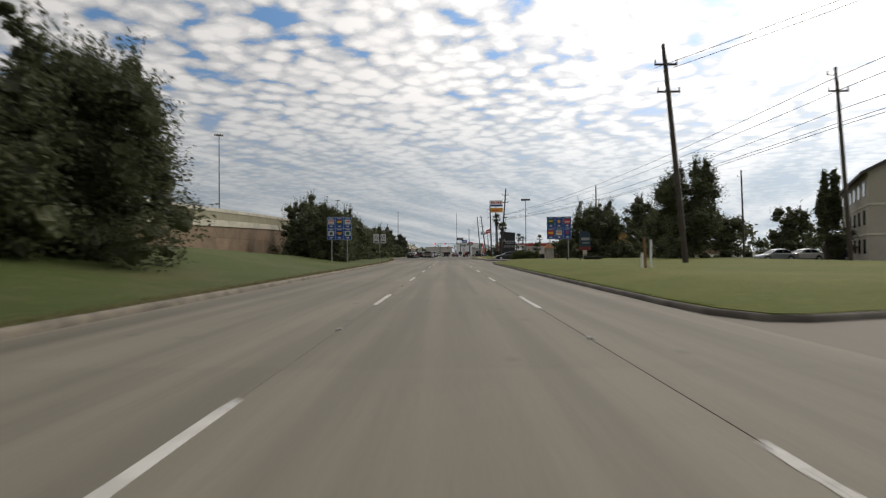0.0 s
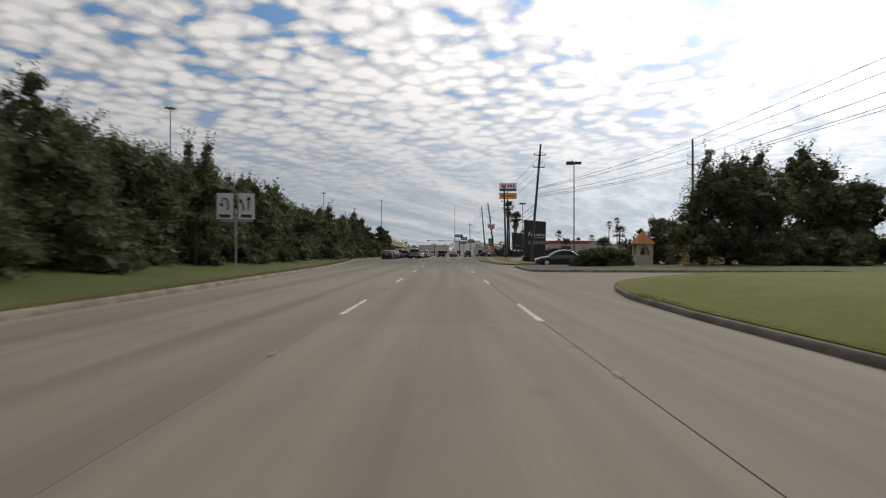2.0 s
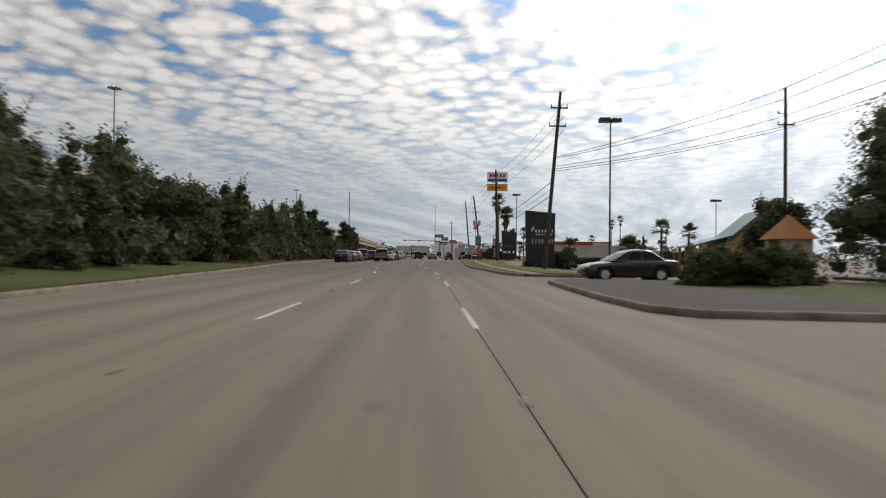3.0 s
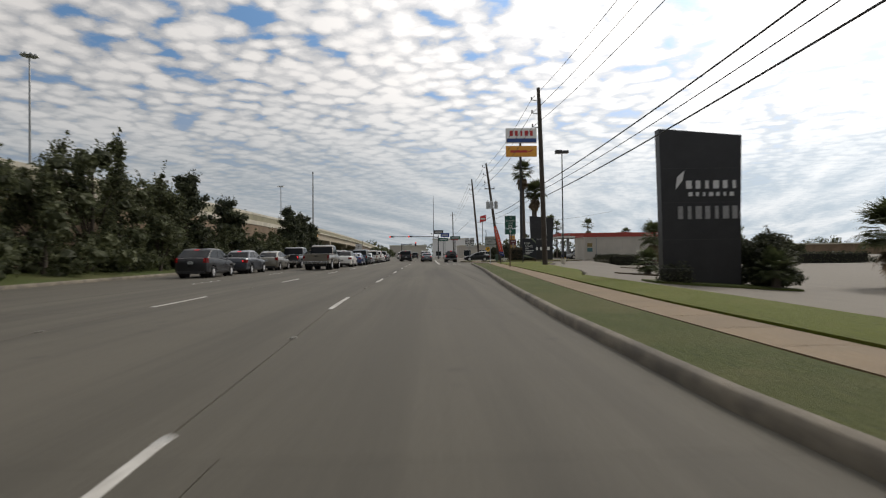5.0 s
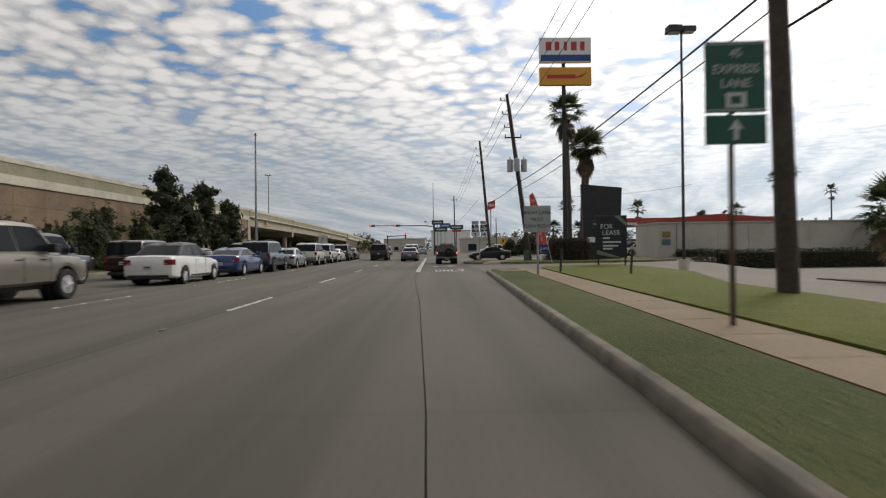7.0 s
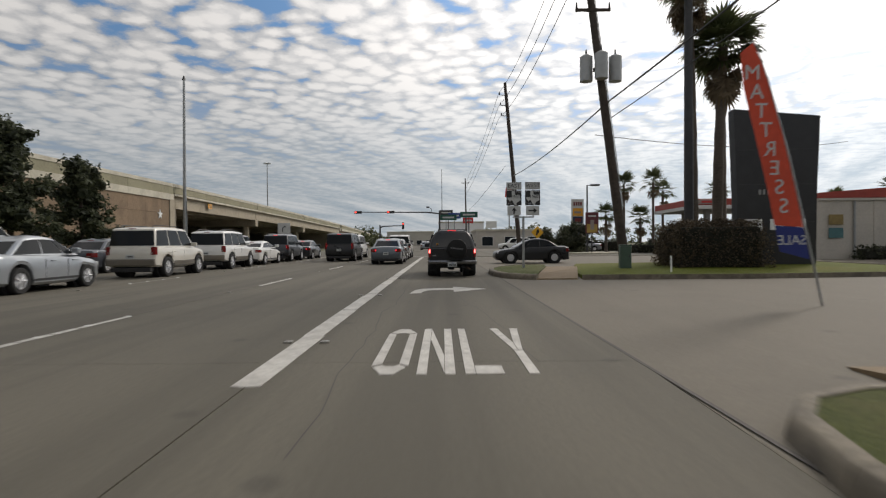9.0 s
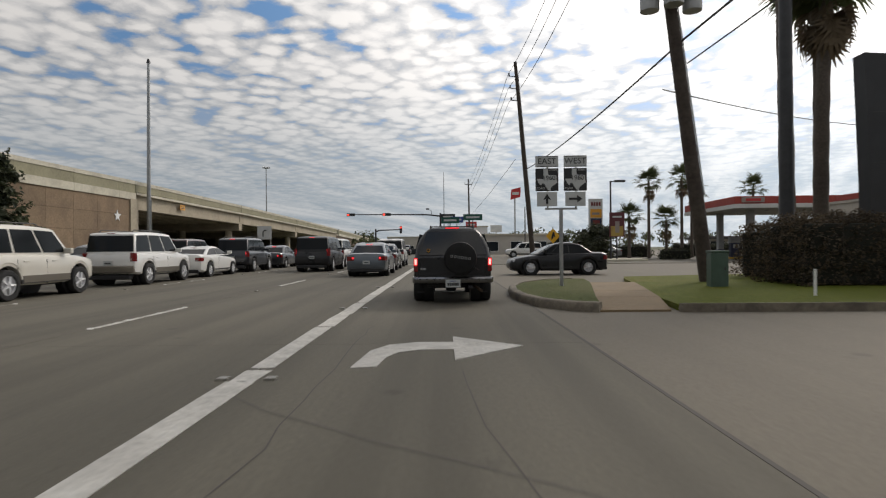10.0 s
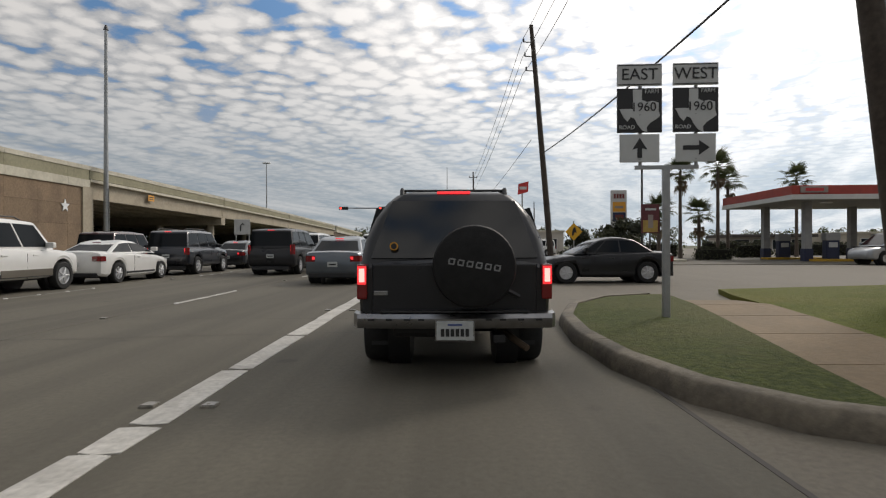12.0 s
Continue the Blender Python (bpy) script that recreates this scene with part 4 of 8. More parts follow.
# ---- poles, cables, lamps ----
def utility_pole(base, top, label, r=0.19, arms=(), brackets=(), cans=0, group="utility poles"):
    """A timber pole leaning from base to top. arms: heights of crossbars; brackets: heights of standoff insulators; cans: transformers."""
    th = thing("utility_pole", label, "utility pole", *base, group=group)
    d = Vector(top) - Vector(base)
    part("pole", rod((0, 0, -0.3), d, r, r * 0.62, 12), TIMBER, th, smooth=40)
    at = lambda h: d * (h / d.z)
    for h in arms:
        c = at(h)
        a = part("crossarm", box(c.x - 0.75, c.x + 0.75, c.y - 0.17, c.y - 0.06, h - 0.06, h + 0.06, 0.01), TIMBER, th)
        for dx in (-0.7, 0.7):
            bm = rod((c.x + dx, c.y - 0.11, h + 0.06), (c.x + dx, c.y - 0.11, h + 0.32), 0.05, 0.035, 8)
            part("insulator", bm, STEEL_DARK, th)
    for h in brackets:
        c = at(h)
        part("bracket", tube([(c.x, c.y, h), (c.x - 0.45, c.y, h + 0.02), (c.x - 0.62, c.y, h + 0.05)], 0.035, 6), STEEL_DARK, th)
        part("insulator", rod((c.x - 0.62, c.y, h + 0.03), (c.x - 0.62, c.y, h + 0.30), 0.07, 0.05, 8), STEEL_DARK, th)
    if cans:
        h = cans
        c = at(h)
        for dx, dy in ((-0.62, -0.1), (0.62, -0.1), (0.0, -0.62)):
            if dx == 0:
                dx, dy = -0.1, -0.55
            can = part("transformer", rod((c.x + dx, c.y + dy, h - 0.55), (c.x + dx, c.y + dy, h + 0.5), 0.27, seg=16), TRAFO_GREY, th, "pale grey transformer can", smooth=40)
            part("lid", rod((c.x + dx, c.y + dy, h + 0.5), (c.x + dx, c.y + dy, h + 0.6), 0.28, 0.12, 16), TRAFO_GREY, can)
            part("bushing", rod((c.x + dx, c.y + dy, h + 0.58), (c.x + dx, c.y + dy, h + 0.82), 0.05, 0.03, 6), STEEL_DARK, can)
        part("mount_ring", rod((c.x, c.y, h - 0.05), (c.x, c.y, h + 0.05), 0.3, seg=12), STEEL_DARK, th)
    part("ground_wire", rod(at(2.5) + Vector((r * 0.9, -0.05, 0)), at(d.z - 1) + Vector((r * 0.7, -0.05, 0)), 0.02, seg=5), GALV, th)
    return th


POLE_A, POLE_A_TOP = (11.6, 126.0, 0.15), (12.9, 126.0, 15.6)
POLE_D, POLE_D_TOP = (12.9, 169.5, 0.2), (12.5, 169.5, 15.3)
POLE_B, POLE_B_TOP = (13.85, 207.7, 0.2), (11.95, 207.7, 15.0)
POLE_C, POLE_C_TOP = (13.5, 238.0, 0.0), (12.1, 238.0, 16.6)
POLE_R, POLE_R_TOP = (32.8, 125.6, -0.7), (32.8, 125.6, 16.2)
POLE_0, POLE_0_TOP = (15.8, 37.5, 0.2), (14.4, 37.5, 15.0)
POLE_L, POLE_L_TOP = (29.8, 42.0, 0.2), (28.8, 42.0, 14.8)
utility_pole(POLE_A, POLE_A_TOP, "leaning dark timber utility pole with crossarms", arms=(14.0, 12.4))
utility_pole(POLE_D, POLE_D_TOP, "dark timber utility pole with standoff brackets on the lawn", r=0.23, brackets=(14.0, 12.9, 11.7))
utility_pole(POLE_B, POLE_B_TOP, "leaning timber utility pole carrying three grey transformers", r=0.22, brackets=(14.2, 13.0, 11.8), arms=(10.9,), cans=8.4)
utility_pole(POLE_C, POLE_C_TOP, "tall dark timber utility pole at the corner", r=0.22, brackets=(15.4, 14.4, 13.4))
utility_pole(POLE_R, POLE_R_TOP, "timber utility pole standing among trees", r=0.17, brackets=(14.6,), arms=(13.6,))
utility_pole(POLE_0, POLE_0_TOP, "leaning timber utility pole with two crossarms beside a tree", arms=(13.4, 11.6))
utility_pole(POLE_L, POLE_L_TOP, "timber utility pole beside a tan building", r=0.16, arms=(12.8,), brackets=(14.0,))
utility_pole((11.0, 300.0, 0.0), (10.8, 300.0, 14.5), "distant timber utility pole past the crossing", r=0.18, arms=(13.5,))
utility_pole((20.5, 292.0, 0.0), (20.5, 292.0, 8.5), "short distant timber pole", r=0.12)
utility_pole((50.0, 96.0, 0.0), (49.6, 96.0, 15.0), "timber utility pole behind the trees", r=0.16, brackets=(13.8,))


def cable(points, sag, r=0.018, label="thin black overhead cable"):
    pts = []
    for a, b in zip(points, points[1:]):
        a, b = Vector(a), Vector(b)
        for k in range(14):
            u = k / 14
            p = a.lerp(b, u)
            p.z -= 4 * sag * u * (1 - u)
            pts.append(p)
    pts.append(Vector(points[-1]))
    tagged(part("overhead_cable", tube(pts, r, 5), CABLE), label, "cable", group="overhead cables")


def shift(p, dx, dz):
    return (p[0] + dx, p[1], p[2] + dz)


for za, zr, dx in ((9.8, 16.0, -0.5), (9.7, 15.4, 0.5), (9.0, 13.6, -0.4), (8.8, 12.9, 0.3), (8.6, 12.7, 0.5)):
    cable([(12.4, 126.0, za), (POLE_R_TOP[0] + dx, POLE_R_TOP[1], zr), (POLE_L_TOP[0] + dx, 42.0, zr - 2.2), (27.0, -40.0, zr - 2.6)], 0.35, 0.024)
for dx, dz in ((-0.6, -1.6), (0.6, -1.6)):
    cable([(40.0, -30.0, 13.0), shift(POLE_0_TOP, dx, dz)], 1.0)
for dz in (-1.0, -2.2, -3.4):
    cable([shift(POLE_A_TOP, 0.3, dz), shift(POLE_D_TOP, -0.6, dz), shift(POLE_B_TOP, -0.6, dz), shift(POLE_C_TOP, -0.6, dz), (10.6, 300.0, 14.0 + dz)], 0.7)
cable([(12.2, 126.0, 7.7), (12.8, 169.3, 7.1), (13.1, 207.5, 7.2), (12.8, 237.8, 7.6)], 0.3, 0.032, "thick black overhead cable")
cable([(12.35, 126.0, 7.2), (12.95, 169.3, 6.7), (13.2, 207.5, 6.5)], 0.3, 0.02)
cable([(12.25, 126.0, 6.5), (12.85, 169.3, 6.0)], 0.25, 0.032, "thick black overhead cable")
cable([shift(POLE_C_TOP, 0, -8.0), (9.5, 330.0, 7.0)], 0.8, 0.02)
cable([shift(POLE_B_TOP, 0.6, -9.2), (38.0, 228.0, 9.0)], 0.5)


def shoebox_lamp(x, y, z, h, label, w=0.9):
    th = thing("parking_lot_light", label, "lamp post", x, y, z + lot_z(x, y), group="parking lot lights")
    part("footing", rod((0, 0, -0.1), (0, 0, 0.55), 0.28, seg=14), COPING, th, smooth=40)
    part("mast", rod((0, 0, 0.5), (0, 0, h - 0.1), 0.085, 0.06, 10), STEEL_DARK, th, smooth=40)
    for s in (-1, 1):
        head = part("lamp_head", box(s * w * 0.08, s * w, -0.26, 0.26, h - 0.2, h + 0.12, 0.04), STEEL_DARK, th, "dark boxy lamp head")
        part("lens", box(s * w * 0.15, s * w * 0.92, -0.22, 0.22, h - 0.215, h - 0.2), HEADLAMP, head)
    part("arm", box(-0.15, 0.15, -0.04, 0.04, h - 0.08, h), STEEL_DARK, th)


shoebox_lamp(17.2, 125.5, 0.1, 13.3, "tall dark parking lot light with two boxy heads", 0.95)
shoebox_lamp(18.9, 188.0, 0.1, 13.2, "dark two-headed parking lot light on a concrete footing", 0.75)
shoebox_lamp(51.7, 174.0, 0.0, 12.0, "distant dark parking lot light behind a restaurant")


def high_mast(x, y, z, h, label):
    th = thing("high_mast_light", label, "lamp post", x, y, z, group="freeway lights")
    part("mast", rod((0, 0, -0.5), (0, 0, h), 0.55, 0.25, 12), GALV, th, smooth=40)
    ring = part("lamp_ring", rod((0, 0, h - 0.6), (0, 0, h), 1.3, seg=16), GALV, th)
    for k in range(8):
        a = k * math.pi / 4
        c = (2.0 * math.cos(a), 2.0 * math.sin(a))
        part("luminaire", rod((*c, h - 0.35), (*c, h + 0.3), 0.75, 0.35, 10), GALV, ring)


high_mast(-125.0, 307.0, 0.0, 67.0, "tall galvanised freeway light with a ring of lamps")
high_mast(-110.0, 560.0, 0.0, 55.0, "distant tall freeway light")

tw = thing("lattice_tower", "distant grey lattice power tower behind the freeway", "tower", -152.0, 228.0, 0.0)
bm = bmesh.new()
prof = [(0, 5.0), (14, 3.4), (26, 2.2), (34, 1.5), (46, 1.1)]
for (za, wa), (zb, wb) in zip(prof, prof[1:]):
    n = 3
    for k in range(n):
        z0, z1 = za + (zb - za) * k / n, za + (zb - za) * (k + 1) / n
        w0, w1 = wa + (wb - wa) * k / n, wa + (wb - wa) * (k + 1) / n
        for sx, sy, ex, ey in ((-1, -1, 1, -1), (1, -1, 1, 1), (1, 1, -1, 1), (-1, 1, -1, -1)):
            rod((sx * w0, sy * w0, z0), (sx * w1, sy * w1, z1), 0.16, seg=4, bm=bm)
            rod((sx * w0, sy * w0, z0), (ex * w1, ey * w1, z1), 0.09, seg=4, bm=bm)
            rod((ex * w0, ey * w0, z0), (sx * w1, sy * w1, z1), 0.09, seg=4, bm=bm)
part("frame", bm, GALV, tw)
for z in (33.0, 38.5, 44.5):
    part("arm", tube([(-4.5, 0, z), (0, 0, z + 0.9), (4.5, 0, z)], 0.16, 5), GALV, tw)

tall = thing("tall_pole", "slender tall grey steel pole beside the bridge abutment", "pole", -21.9, 244.6, 0.0)
part("mast", rod((0, 0, -0.2), (0.1, 0, 19.0), 0.22, 0.12, 12), GALV, tall, smooth=40)
part("cap", rod((0.1, 0, 19.0), (0.1, 0, 19.4), 0.2, 0.08, 8), STEEL_DARK, tall)
part("conduit", rod((0.28, 0, 0), (0.25, 0, 6.0), 0.04, seg=6), GALV, tall)

lp = thing("street_lamp", "dark street lamp with a flat arm head", "lamp post", 20.5, 240.0, 0.0)
part("mast", rod((0, 0, -0.1), (0, 0, 6.9), 0.09, 0.07, 10), STEEL_DARK, lp, smooth=40)
part("arm", rod((0, 0, 6.85), (0.5, 0, 6.9), 0.04, seg=6), STEEL_DARK, lp)
part("lamp_head", box(0.35, 1.25, -0.18, 0.18, 6.8, 6.98, 0.04), STEEL_DARK, lp)

# ---- signs ----
def post(th, x, y, z1, r=0.045, mat=None):
    return part("post", rod((x, y, -0.25), (x, y, z1), r, seg=8), mat or GALV, th, smooth=40)


def logo_tile(th, x, z, w, h, bg, marks, y=-0.035):
    t = part("logo_tile", box(x - w / 2, x + w / 2, y - 0.012, y, z - h / 2, z + h / 2, 0.004), bg, th)
    for mx, mz, mw, mh, mm in marks:
        part("logo_mark", box(x + mx - mw / 2, x + mx + mw / 2, y - 0.018, y - 0.0125, z + mz - mh / 2, z + mz + mh / 2), mm, t)


def service_sign(x, y, z, turn, label, tiles, posts=(-0.8, 0.8)):
    """A blue motorist-service board with six logo tiles over arrows."""
    th = thing("service_sign", label, "road sign", x, y, z, turn, group="blue service signs")
    w, h, b = 2.55, 2.4, 2.3
    part("panel", box(-w / 2, w / 2, -0.03, 0.02, b, b + h, 0.015), SIGN_BLUE, th)
    for i, e in enumerate((-w / 2 + 0.03, w / 2 - 0.03, -w / 6, w / 6)):
        part("border", box(e - 0.012, e + 0.012, -0.036, -0.031, b + 0.04, b + h - 0.04), SIGN_WHITE, th)
    for e in (b + 0.03, b + h - 0.03, b + h / 2):
        part("border", box(-w / 2 + 0.045, w / 2 - 0.045, -0.0365, -0.0315, e - 0.012, e + 0.012), SIGN_WHITE, th)
    for r in range(2):
        for c in range(3):
            cx, cz = (c - 1) * w / 3, b + h * (0.75 if r == 0 else 0.25)
            part("title_bar", box(cx - 0.22, cx + 0.22, -0.036, -0.031, cz + 0.44, cz + 0.5), SIGN_WHITE, th)
            bg, marks = tiles[r * 3 + c]
            logo_tile(th, cx, cz + 0.08, 0.6, 0.5, bg, marks)
            ar = [(cx - 0.16, cz - 0.42), (cx + 0.02, cz - 0.42), (cx + 0.02, cz - 0.49), (cx + 0.17, cz - 0.37), (cx + 0.02, cz - 0.25), (cx + 0.02, cz - 0.33), (cx - 0.16, cz - 0.33)]
            part("arrow", plate(ar, -0.037, -0.031), SIGN_WHITE, th)
    for px in posts:
        part("post", box(px - 0.05, px + 0.05, 0.021, 0.12, -0.3, b + h - 0.2), GALV, th)


R, Y, K, W, O, G, N = SIGN_RED, SIGN_YELLOW, SIGN_BLACK, SIGN_WHITE, SIGN_ORANGE, SIGN_GREEN, SIGN_NAVY
tiles_l = [(W, [(0, 0.1, 0.5, 0.12, R), (0, -0.12, 0.4, 0.08, R)]), (G, [(0, 0.0, 0.5, 0.16, Y), (0, 0.17, 0.4, 0.07, R)]), (W, [(0.02, 0.05, 0.42, 0.1, R)]),
           (W, [(0, 0, 0.28, 0.28, K)]), (K, [(0, 0.05, 0.5, 0.12, O), (0, -0.12, 0.3, 0.06, W)]), (W, [(0, 0, 0.36, 0.34, G)])]
tiles_r = [(G, [(0, 0.05, 0.4, 0.14, Y)]), (N, [(0, 0, 0.26, 0.3, Y), (0, 0.02, 0.16, 0.1, R)]), (R, [(0, -0.05, 0.48, 0.14, W)]),
           (R, [(0, 0, 0.5, 0.2, Y), (-0.15, -0.18, 0.1, 0.1, K)]), (W, [(0, 0.08, 0.44, 0.1, R), (0, -0.1, 0.36, 0.1, Y)]), (N, [(0, 0.02, 0.2, 0.3, R)])]
service_sign(-11.3, 58.9, 0.42, 6, "blue motorist-service board with six logo tiles in front of trees", tiles_l)
service_sign(11.8, 60.0, 0.35, -10, "blue motorist-service board with six logo tiles on the lawn", tiles_r, posts=(-0.95, 0.95))


def lane_use_sign():
    th = thing("lane_use_sign", "pair of white lane-use arrow signs on one post", "road sign", -9.35, 77.3, 0.76, 4)
    th.scale = (0.74, 0.74, 0.78)
    part("post", rod((0, 0.02, -1.2), (0, 0.02, 3.2), 0.05, seg=8), GALV, th, smooth=40)
    part("beam", box(-1.0, 1.0, -0.02, 0.04, 2.42, 2.5), GALV, th)
    for s, kind in ((-0.66, 0), (0.66, 1)):
        p = part("panel", box(s - 0.5, s + 0.5, -0.045, -0.021, 2.55, 4.1, 0.012), SIGN_WHITE, th)
        part("legend_bar", box(s - 0.34, s + 0.34, -0.052, -0.0455, 2.66, 2.84), SIGN_BLACK, p)
        if kind == 0:
            part("u_turn_arrow", tube([(s + 0.2, -0.05, 3.1), (s + 0.2, -0.05, 3.55), (s + 0.12, -0.05, 3.75), (s - 0.05, -0.05, 3.82), (s - 0.18, -0.05, 3.7), (s - 0.2, -0.05, 3.45)], 0.05, 6), SIGN_BLACK, p)
            part("arrow_head", plate([(s - 0.36, 3.48), (s - 0.04, 3.48), (s - 0.2, 3.24)], -0.058, -0.046), SIGN_BLACK, p)
        else:
            part("turn_arrow", tube([(s - 0.18, -0.05, 3.1), (s - 0.18, -0.05, 3.4), (s - 0.3, -0.05, 3.6)], 0.05, 6), SIGN_BLACK, p)
            part("arrow_head", plate([(s - 0.44, 3.52), (s - 0.20, 3.66), (s - 0.42, 3.80)], -0.058, -0.046), SIGN_BLACK, p)
            part("through_arrow", tube([(s + 0.14, -0.05, 3.1), (s + 0.14, -0.05, 3.72)], 0.05, 6), SIGN_BLACK, p)
            part("arrow_head", plate([(s - 0.02, 3.7), (s + 0.30, 3.7), (s + 0.14, 3.96)], -0.058, -0.046), SIGN_BLACK, p)


lane_use_sign()

# freeway guide sign on the grass strip
gs = thing("guide_sign", "green express-lane guide sign on a thin post", "road sign", 9.3, 165.0, 0.15, -4)
part("post", rod((-0.05, 0.03, -0.3), (-0.05, 0.03, 3.0), 0.04, seg=8), RUST, gs, smooth=40)
up = part("panel", box(-0.42, 0.42, -0.025, 0.0, 2.96, 3.96, 0.012), SIGN_GREEN, gs)
part("border", box(-0.39, 0.39, -0.029, -0.0255, 3.915, 3.93), SIGN_WHITE, up)
part("border", box(-0.39, 0.39, -0.029, -0.0255, 2.99, 3.005), SIGN_WHITE, up)
words("lettering", "45", 0.17, SIGN_WHITE, up, 0, -0.03, 3.78)
words("lettering", "EXPRESS", 0.17, SIGN_WHITE, up, 0, -0.03, 3.56)
words("lettering", "LANE", 0.17, SIGN_WHITE, up, 0, -0.03, 3.36)
part("symbol", box(-0.14, 0.14, -0.031, -0.0255, 3.03, 3.24), SIGN_WHITE, up)
part("symbol_core", box(-0.07, 0.07, -0.034, -0.0312, 3.08, 3.19), SIGN_GREEN, up)
dn = part("arrow_panel", box(-0.42, 0.42, -0.025, 0.0, 2.52, 2.93, 0.012), SIGN_GREEN, gs)
part("arrow", plate([(-0.03, 2.58), (0.03, 2.58), (0.03, 2.74), (0.10, 2.72), (0.0, 2.87), (-0.10, 2.72), (-0.03, 2.74)], -0.031, -0.0255), SIGN_WHITE, dn)

# route markers on the corner island
TEXAS = [(-0.09, 0.27), (0.03, 0.27), (0.03, 0.13), (0.10, 0.10), (0.17, 0.115), (0.25, 0.09), (0.25, -0.02), (0.27, -0.09), (0.22, -0.13), (0.14, -0.18), (0.09, -0.24), (0.10, -0.31), (0.03, -0.28), (-0.03, -0.20), (-0.07, -0.12), (-0.12, -0.10), (-0.16, -0.16), (-0.21, -0.11), (-0.27, 0.01), (-0.09, 0.01)]


def route_assembly(th, x, word, arrow, turn):
    z = 2.34
    a = part("arrow_panel", box(x - 0.265, x + 0.265, -0.028, 0.0, z, z + 0.38, 0.012), SIGN_WHITE, th)
    m = part("route_marker", box(x - 0.30, x + 0.30, -0.028, 0.0, z + 0.40, z + 1.0, 0.012), SIGN_BLACK, th)
    d = part("direction_panel", box(x - 0.30, x + 0.30, -0.028, 0.0, z + 1.03, z + 1.33, 0.012), SIGN_WHITE, th)
    for zz in (z + 1.05, z + 1.31):
        part("border", box(x - 0.28, x + 0.28, -0.032, -0.0285, zz - 0.006, zz + 0.006), SIGN_BLACK, d)
    words("lettering", word, 0.22, SIGN_BLACK, d, x, -0.032, z + 1.18)
    part("state_outline", plate([(x + px, z + 0.71 + pz) for px, pz in TEXAS], -0.034, -0.0285), SIGN_WHITE, m)
    words("lettering", "1960", 0.17, SIGN_BLACK, m, x + 0.05, -0.038, z + 0.74)
    words("lettering", "FARM", 0.075, SIGN_WHITE, m, x + 0.16, -0.032, z + 0.95)
    words("lettering", "ROAD", 0.075, SIGN_WHITE, m, x - 0.17, -0.032, z + 0.47)
    zc = z + 0.19
    if arrow == "up":
        o = [(x - 0.03, zc - 0.13), (x + 0.03, zc - 0.13), (x + 0.03, zc + 0.0), (x + 0.10, zc - 0.02), (x, zc + 0.14), (x - 0.10, zc - 0.02), (x - 0.03, zc + 0.0)]
    else:
        o = [(x - 0.17, zc - 0.03), (x + 0.04, zc - 0.03), (x + 0.04, zc - 0.10), (x + 0.18, zc), (x + 0.04, zc + 0.10), (x + 0.04, zc + 0.03), (x - 0.17, zc + 0.03)]
    part("arrow", plate(o, -0.034, -0.0285), SIGN_BLACK, a)
    for zz in (z + 0.1, z + 0.7, z + 1.2):
        part("bolt", rod((x, -0.034, zz - 0.06), (x, -0.028, zz - 0.06), 0.012, seg=6), GALV, th)
    part("stub_post", rod((x + 0.02, 0.03, 2.27), (x + 0.02, 0.03, z + 1.2), 0.025, seg=6), GALV, th)


rt = thing("route_sign", "twin black and white farm-road route markers on a steel post", "road sign", 9.2, 206.0, -0.06, -3)
part("post", box(-0.045, 0.045, 0.0, 0.09, -0.1, 2.28, 0.01), GALV, rt)
part("cross_bar", box(-0.42, 0.42, 0.0, 0.05, 2.25, 2.30), GALV, rt)
route_assembly(rt, -0.37, "EAST", "up", 0)
route_assembly(rt, 0.37, "WEST", "right", 0)


def stroke_shape(x, z, w, h, y0, y1, k):
    """A plain raised bar the size of one letter, every third one narrower."""
    v = w * (0.42, 0.34, 0.24)[k % 3]
    return box(x - v, x + v, y0, y1, z - h * 0.42, z + h * 0.42, 0.006)


def monument(name, x, y, w, h, label, bars, turn=0, depth=0.55, flare=0.35):
    """A tall dark tenant sign, flaring outwards a little to the top; names become bars."""
    th = thing(name, label, "sign", x, y, 0.1 + lot_z(x, y), turn, group="black tenant signs")
    o = [(-w / 2 + flare * 0.5, -0.2), (w / 2 - flare * 0.5, -0.2), (w / 2 - flare * 0.4, h * 0.45), (w / 2, h - 0.35), (-w / 2, h), (-w / 2 + flare * 0.4, h * 0.45)]
    part("slab", plate(o, -depth / 2, depth / 2), PYLON, th)
    part("plinth", box(-w / 2 + 0.3, w / 2 - 0.3, -depth / 2 + 0.04, depth / 2 - 0.04, -0.2, 0.06, 0.02), COPING, th, "pale concrete footing")
    for i, (bx, bz, bw, bh, mat) in enumerate(bars):
        part("name_bar", stroke_shape(bx, bz, bw, bh, -depth / 2 - 0.035, -depth / 2 - 0.002, i), mat, th)
    for bz in (h * 0.28, h * 0.52, h * 0.74):
        part("panel_joint", box(-w / 2 + flare * 0.5, w / 2 - flare * 0.5, -depth / 2 - 0.008, -depth / 2 - 0.002, bz - 0.012, bz + 0.012), STEEL_DARK, th)
    return th


